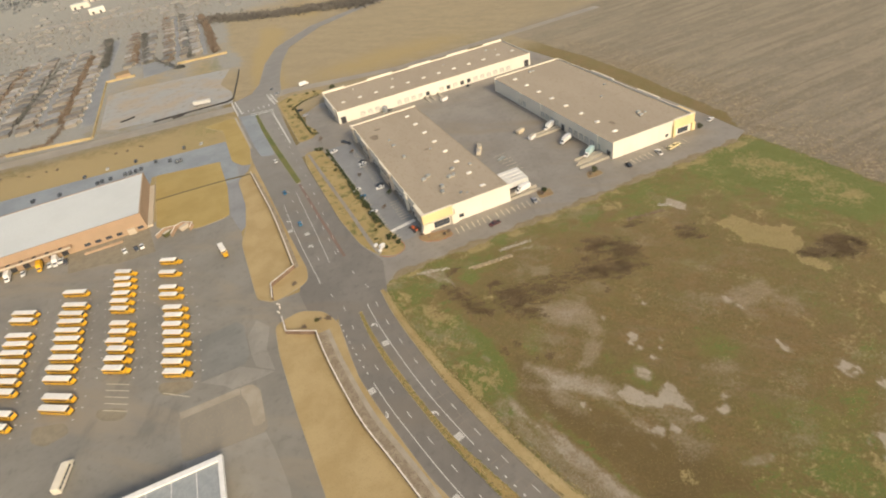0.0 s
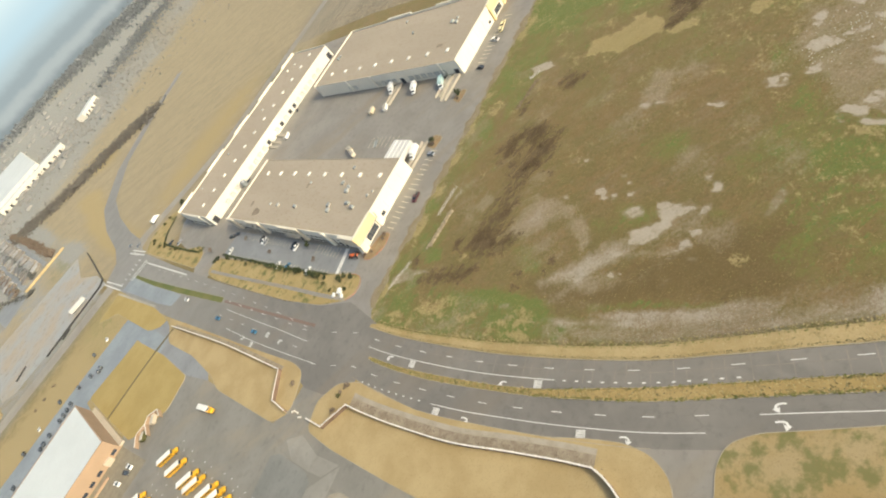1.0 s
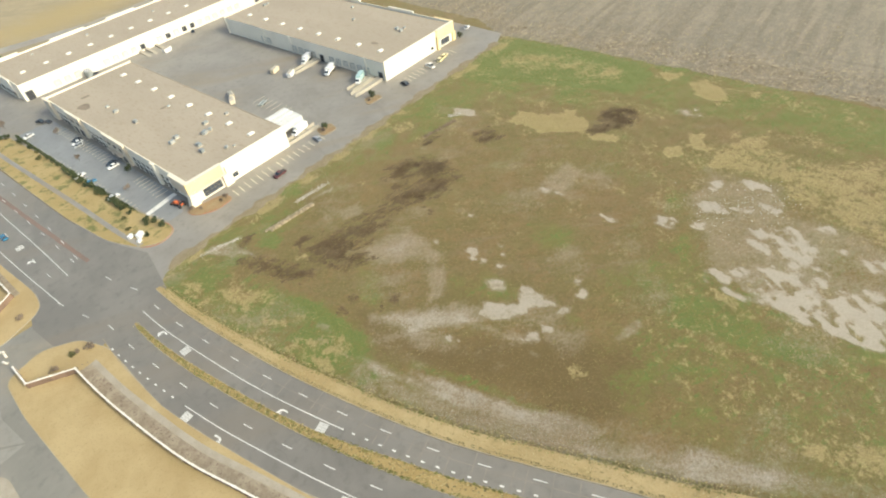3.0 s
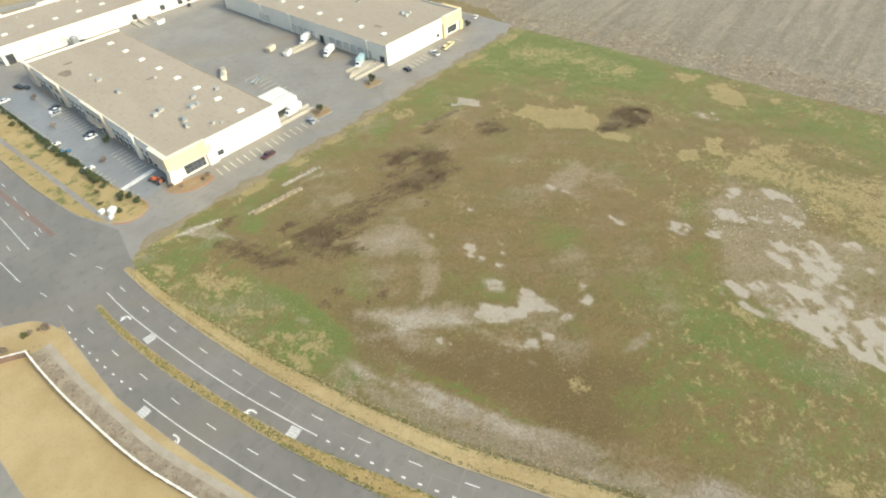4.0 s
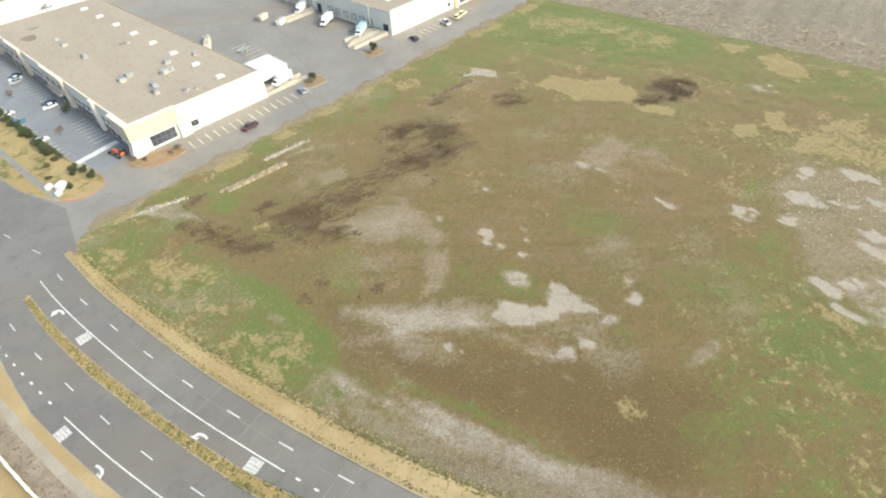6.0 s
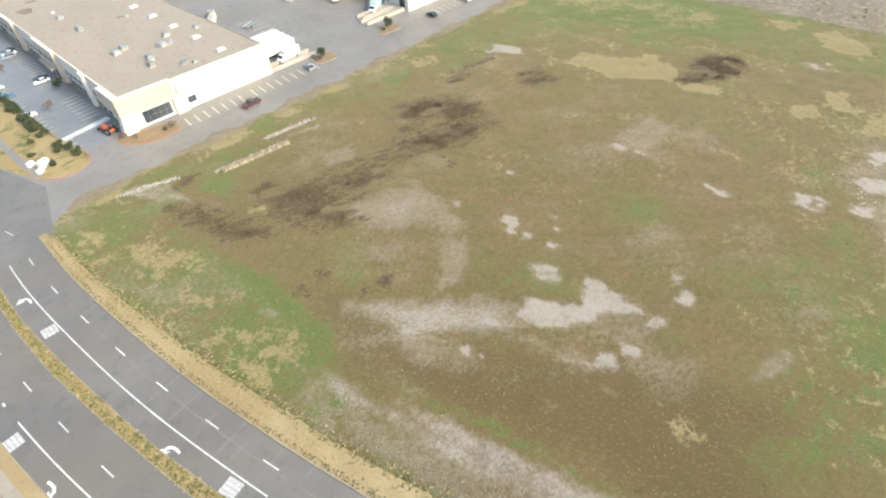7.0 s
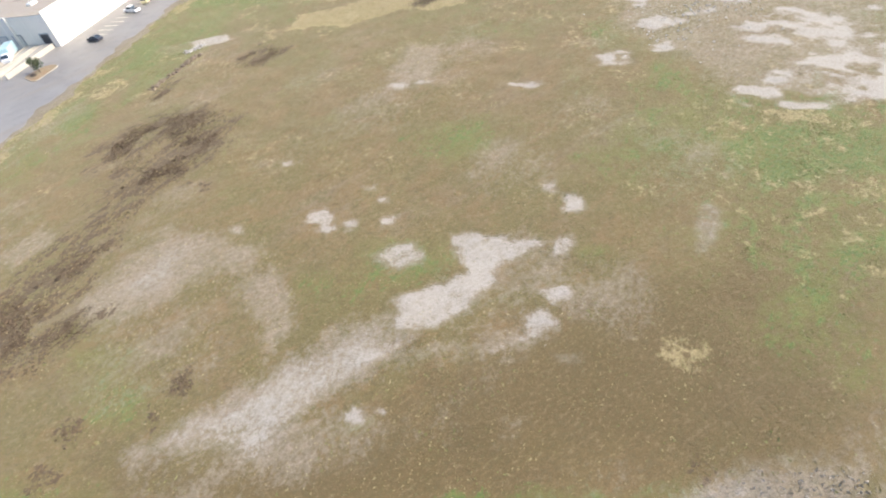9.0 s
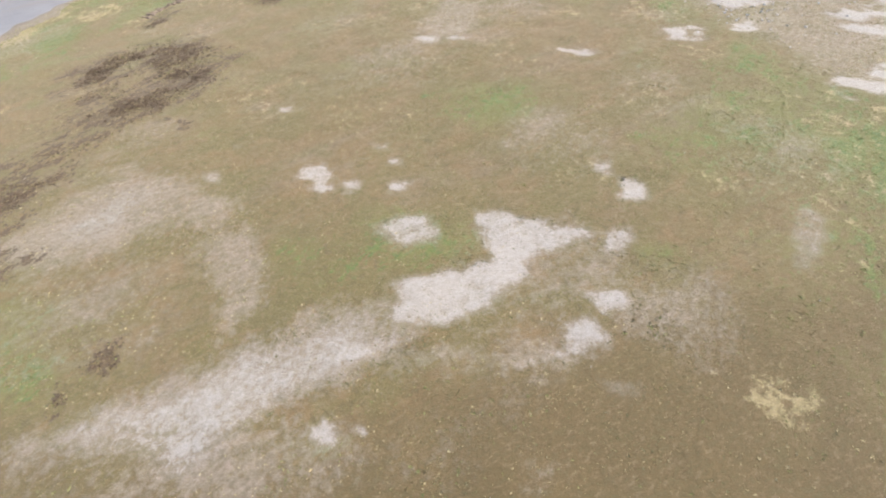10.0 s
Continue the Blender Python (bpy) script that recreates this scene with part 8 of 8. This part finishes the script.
kerb_weeds("drive_weeds", "weeds creeping over the edge of the drive", DRIVE_EDGE, -2.6, 0.7, 5200, 170, 190, M_TUFTGREEN, 0.06, 0.24, 56, -0.02)
kerb_weeds("drive_weeds", "dry weeds creeping over the edge of the drive", DRIVE_EDGE, -2.2, 1.2, 3600, 170, 190, M_TUFTSTRAW, 0.06, 0.22, 57, -0.02)
kerb_weeds("mulch_weeds", "brown brush along the screen wall", WALL_S, 0.5, 3.2, 260, 60, 165, M_LEAFBROWN, 0.12, 0.45, 55)


trailer(pose(-37.5, 487, 0.02, 0, 0, -18), "white box semi-trailer parked by a dark fence")
for x, y, yaw, l_ in ((-104, 502, 20, 12), (-62, 472, 8, 9)):
    part("panel", bx(0, l_, -0.25, 0.25, 0, 1.2, bevel=0.04), M_BLACK, fence).matrix_basis = pose(x, y, 0.01, 0, 0, yaw)


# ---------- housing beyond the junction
# roof and wall tones are greyed and cooled to include the haze of distance
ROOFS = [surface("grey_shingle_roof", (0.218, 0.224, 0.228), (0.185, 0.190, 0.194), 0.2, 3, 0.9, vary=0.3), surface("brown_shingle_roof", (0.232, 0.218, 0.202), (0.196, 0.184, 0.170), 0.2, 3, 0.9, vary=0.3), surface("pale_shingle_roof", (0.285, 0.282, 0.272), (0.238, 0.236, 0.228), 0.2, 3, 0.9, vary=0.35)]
M_SIDING = surface("tan_brick_house_wall", (0.27, 0.245, 0.215), (0.22, 0.20, 0.175), 0.2, 3, 0.9, vary=0.2)


def house(k):
    """A small hipped house with a lower wing."""
    h = thing("house", Matrix(), "small tan brick house with a hipped shingle roof", "house", "houses beyond the junction")
    a, b = ((6.6, 4.8), (5.6, 5.4), (6.2, 4.4))[k]
    part("wall", bx(-a, a, -b, b, 0, 2.7), M_SIDING, h)
    part("wing", bx(a - 4.6, a - 0.2, -b - 3.4, -b - 0.01, 0, 2.5), M_SIDING, h)
    bm = bmesh.new()
    for x0, x1, y0, y1, z, top in ((-a - 0.5, a + 0.5, -b - 0.5, b + 0.5, 2.7, 4.1), (a - 5.0, a + 0.2, -b - 3.8, -b + 2.0, 2.5, 3.5)):
        long = x1 - x0 > y1 - y0
        r = 0.28 * (x1 - x0 if long else y1 - y0)
        mx, my = (x0 + x1) / 2, (y0 + y1) / 2
        e = [bm.verts.new((x0, y0, z)), bm.verts.new((x1, y0, z)), bm.verts.new((x1, y1, z)), bm.verts.new((x0, y1, z))]
        p, q = (bm.verts.new((x0 + r, my, top)), bm.verts.new((x1 - r, my, top))) if long else (bm.verts.new((mx, y0 + r, top)), bm.verts.new((mx, y1 - r, top)))
        sides = ((e[0], e[1], q, p), (e[1], e[2], q), (e[2], e[3], p, q), (e[3], e[0], p)) if long else ((e[0], e[1], p), (e[1], e[2], q, p), (e[2], e[3], q), (e[3], e[0], p, q))
        for f in sides + (tuple(e[::-1]),):
            bm.faces.new(f)
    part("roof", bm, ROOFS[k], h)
    part("garage_door", bx(a - 4.2, a - 0.6, -b - 3.46, -b - 3.38, 0, 2.2), M_WHITE, h)
    part("window", bx(-a + 1.2, -a + 3.2, -b - 0.05, -b + 0.02, 1, 2.2), M_GLASS, h)
    return h


# each row of back yards, between two hedges or a hedge and a street
homes = [house(k) for k in range(3)]
used = [False] * 3
streets = [(-26, 664, 930, 5), (-55, 668, 950, 6), (-97, 690, 900, 8), (-133, 520, 880, 11), (-176, 540, 860, 7), (-216, 545, 860, 7), (-256, 550, 850, 7), (-296, 560, 850, 7), (-336, 565, 850, 7), (-376, 570, 850, 7)]
lots = []
for x0, y0, y1, wide in streets:
    flat("road_housing", bx(x0 - wide / 2, x0 + wide / 2, y0, y1, -0.2, 0.02), M_STREET, "grey asphalt street between the houses", "road")
    for x, yaw in ((x0 - wide / 2 - 8, 90), (x0 + wide / 2 + 8, -90)):
        if x0 == -133 and x > x0 or x0 == -26 and x > x0:
            continue
        for k in range(int((y1 - y0 - 14) / 20)):
            lots.append((x + random.uniform(-1.5, 1.5), y0 + 14 + 20 * k + random.uniform(-2.5, 2.5), yaw + random.uniform(-6, 6)))
for x, y, yaw in lots:
    k = random.randrange(3)
    m = pose(x, y, 0, 0, 0, yaw)
    if used[k]:
        copy_thing(homes[k], m)
    else:
        homes[k].matrix_basis, used[k] = m, True
flat("pavement_housing_lot", prism([(-93, 690), (-90, 632), (-60, 640), (-58, 668), (-76, 690)], -0.2, 0.024), M_STREET, "blue-grey asphalt lot below the houses", "pavement")
flat("ground_far_clearing", prism([(-300, 1170), (-270, 1185), (-205, 1135), (-150, 1140), (-66, 1100), (-66, 1070), (-180, 1105), (-225, 1110)], -0.2, 0.03), M_DIRT, "pale cleared ground beyond the houses", "ground")
rust = thing("shed", pose(-112, 664, 0, 0, 0, 10), "rust-brown shed behind the tan boundary wall", "shed")
part("wall", bx(-7, 7, -8, 8, 0, 3.2, bevel=0.05), M_BRICK, rust)
part("roof", bx(-7.4, 7.4, -8.4, 8.4, 3.201, 3.5, bevel=0.05), M_REDMULCH, rust)

# houses beyond the last streets, too far to tell apart
bm = bmesh.new()
for k in range(420):
    x, y = random.uniform(-620, 300), random.uniform(940, 1750)
    if k % 3 == 0:
        x, y = random.uniform(-700, -400), random.uniform(540, 940)
    m_ = pose(x, y, 0, 0, 0, random.choice((0, 90)) + random.uniform(-12, 12))
    a, b = random.uniform(4.5, 7), random.uniform(4, 5.5)
    box(bm, -a, a, -b, b, 0, 2.7, m=m_)
    base = [bm.verts.new(m_ @ Vector(v)) for v in ((-a - 0.5, -b - 0.5, 2.71), (a + 0.5, -b - 0.5, 2.71), (a + 0.5, b + 0.5, 2.71), (-a - 0.5, b + 0.5, 2.71))]
    top = [bm.verts.new(m_ @ Vector((-a * 0.45, 0, 4.7))), bm.verts.new(m_ @ Vector((a * 0.45, 0, 4.7)))]
    for f in ((base[0], base[1], top[1], top[0]), (base[1], base[2], top[1]), (base[2], base[3], top[0], top[1]), (base[3], base[0], top[0])):
        bm.faces.new(f)
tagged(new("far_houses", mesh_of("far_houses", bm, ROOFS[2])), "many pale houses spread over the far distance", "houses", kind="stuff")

# far white warehouses, a hedge line and hazy distance
for x, y, lx, ly, yaw in ((66, 1260, 90, 280, -6), (69, 1066, 136, 16, -12), (214, 1096, 60, 16, 40), (-151, 1376, 34, 16, 10), (-217, 1396, 30, 18, 20), (-229, 1317, 32, 16, 0), (-188, 1197, 26, 14, 10)):
    f = thing("far_warehouse", pose(x, y, 0, 0, 0, yaw), "distant long white flat-roofed building", "building", "distant buildings")
    part("wall", bx(-lx / 2, lx / 2, -ly / 2, ly / 2, 0, 9, bevel=0.1), M_WALL, f)
    part("roof", bx(-lx / 2 + 0.4, lx / 2 - 0.4, -ly / 2 + 0.4, ly / 2 - 0.4, 9, 9.3), M_WHITEROOF, f)
    for k in range(int(lx / 12)):
        part("door", bx(-lx / 2 + 4 + 12 * k, -lx / 2 + 8 + 12 * k, -ly / 2 - 0.1, -ly / 2 + 0.02, 0, 4.5), M_DARK, f)


def thicket(name, label, line, wide, count, lo, hi, material, seed):
    """A far belt of trees: many clumps of twigs along a line."""
    rng = random.Random(seed)
    bm = bmesh.new()
    for _ in range(count):
        i = rng.randrange(len(line) - 1)
        a, b = Vector(line[i]), Vector(line[i + 1])
        p = a + (b - a) * rng.random() + Vector((rng.gauss(0, wide), rng.gauss(0, wide)))
        s = rng.uniform(lo, hi)
        z = rng.random() ** 1.5 * hi * 2.2
        for _ in range(3):
            u = Vector((rng.gauss(0, 1), rng.gauss(0, 1), rng.gauss(0, 1))).normalized() * s
            v = u.cross(Vector((rng.gauss(0, 1), rng.gauss(0, 1), rng.gauss(0, 1)))).normalized() * s * 0.7
            c = Vector((p.x, p.y, z + 0.3 * s))
            bm.faces.new([bm.verts.new(c + q) for q in (-u, v, u, -v)])
    tagged(new(name, mesh_of(name, bm, material)), label, "trees", kind="stuff")


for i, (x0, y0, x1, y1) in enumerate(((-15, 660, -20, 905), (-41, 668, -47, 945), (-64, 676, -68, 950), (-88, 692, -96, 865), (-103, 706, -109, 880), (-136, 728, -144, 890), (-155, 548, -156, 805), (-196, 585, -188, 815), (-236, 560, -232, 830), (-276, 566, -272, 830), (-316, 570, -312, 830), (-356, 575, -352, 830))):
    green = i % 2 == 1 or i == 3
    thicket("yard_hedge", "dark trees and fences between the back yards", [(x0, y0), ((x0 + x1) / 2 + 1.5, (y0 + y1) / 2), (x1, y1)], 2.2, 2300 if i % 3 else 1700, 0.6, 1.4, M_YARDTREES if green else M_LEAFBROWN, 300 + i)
thicket("yard_hedge", "low dark shrubs along the ends of the gardens", [(-200, 503), (-160, 497), (-150, 545), (-196, 570)], 1.6, 700, 0.4, 0.9, M_LEAFBROWN, 340)
thicket("yard_hedge", "dark shrubs at the corner of an asphalt lot", [(-90, 706), (-82, 704), (-56, 634), (-50, 634)], 1.5, 420, 0.5, 1.1, M_YARDTREES, 341)
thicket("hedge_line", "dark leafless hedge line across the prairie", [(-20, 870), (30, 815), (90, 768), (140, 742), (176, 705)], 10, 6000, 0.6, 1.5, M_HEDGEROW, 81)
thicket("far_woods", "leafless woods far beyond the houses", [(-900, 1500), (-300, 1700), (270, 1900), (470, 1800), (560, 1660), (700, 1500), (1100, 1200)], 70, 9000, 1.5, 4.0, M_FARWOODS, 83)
thicket("far_woods", "scrub along a far road, tinted blue-grey for haze", [(300, 1180), (420, 1230), (520, 1250), (640, 1130)], 40, 2600, 1.0, 2.4, M_FARWOODS, 86)
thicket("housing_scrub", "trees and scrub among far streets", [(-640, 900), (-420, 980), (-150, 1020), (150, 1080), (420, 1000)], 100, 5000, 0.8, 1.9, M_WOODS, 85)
# glowing backdrop ring: far land, haze and sky painted in by height
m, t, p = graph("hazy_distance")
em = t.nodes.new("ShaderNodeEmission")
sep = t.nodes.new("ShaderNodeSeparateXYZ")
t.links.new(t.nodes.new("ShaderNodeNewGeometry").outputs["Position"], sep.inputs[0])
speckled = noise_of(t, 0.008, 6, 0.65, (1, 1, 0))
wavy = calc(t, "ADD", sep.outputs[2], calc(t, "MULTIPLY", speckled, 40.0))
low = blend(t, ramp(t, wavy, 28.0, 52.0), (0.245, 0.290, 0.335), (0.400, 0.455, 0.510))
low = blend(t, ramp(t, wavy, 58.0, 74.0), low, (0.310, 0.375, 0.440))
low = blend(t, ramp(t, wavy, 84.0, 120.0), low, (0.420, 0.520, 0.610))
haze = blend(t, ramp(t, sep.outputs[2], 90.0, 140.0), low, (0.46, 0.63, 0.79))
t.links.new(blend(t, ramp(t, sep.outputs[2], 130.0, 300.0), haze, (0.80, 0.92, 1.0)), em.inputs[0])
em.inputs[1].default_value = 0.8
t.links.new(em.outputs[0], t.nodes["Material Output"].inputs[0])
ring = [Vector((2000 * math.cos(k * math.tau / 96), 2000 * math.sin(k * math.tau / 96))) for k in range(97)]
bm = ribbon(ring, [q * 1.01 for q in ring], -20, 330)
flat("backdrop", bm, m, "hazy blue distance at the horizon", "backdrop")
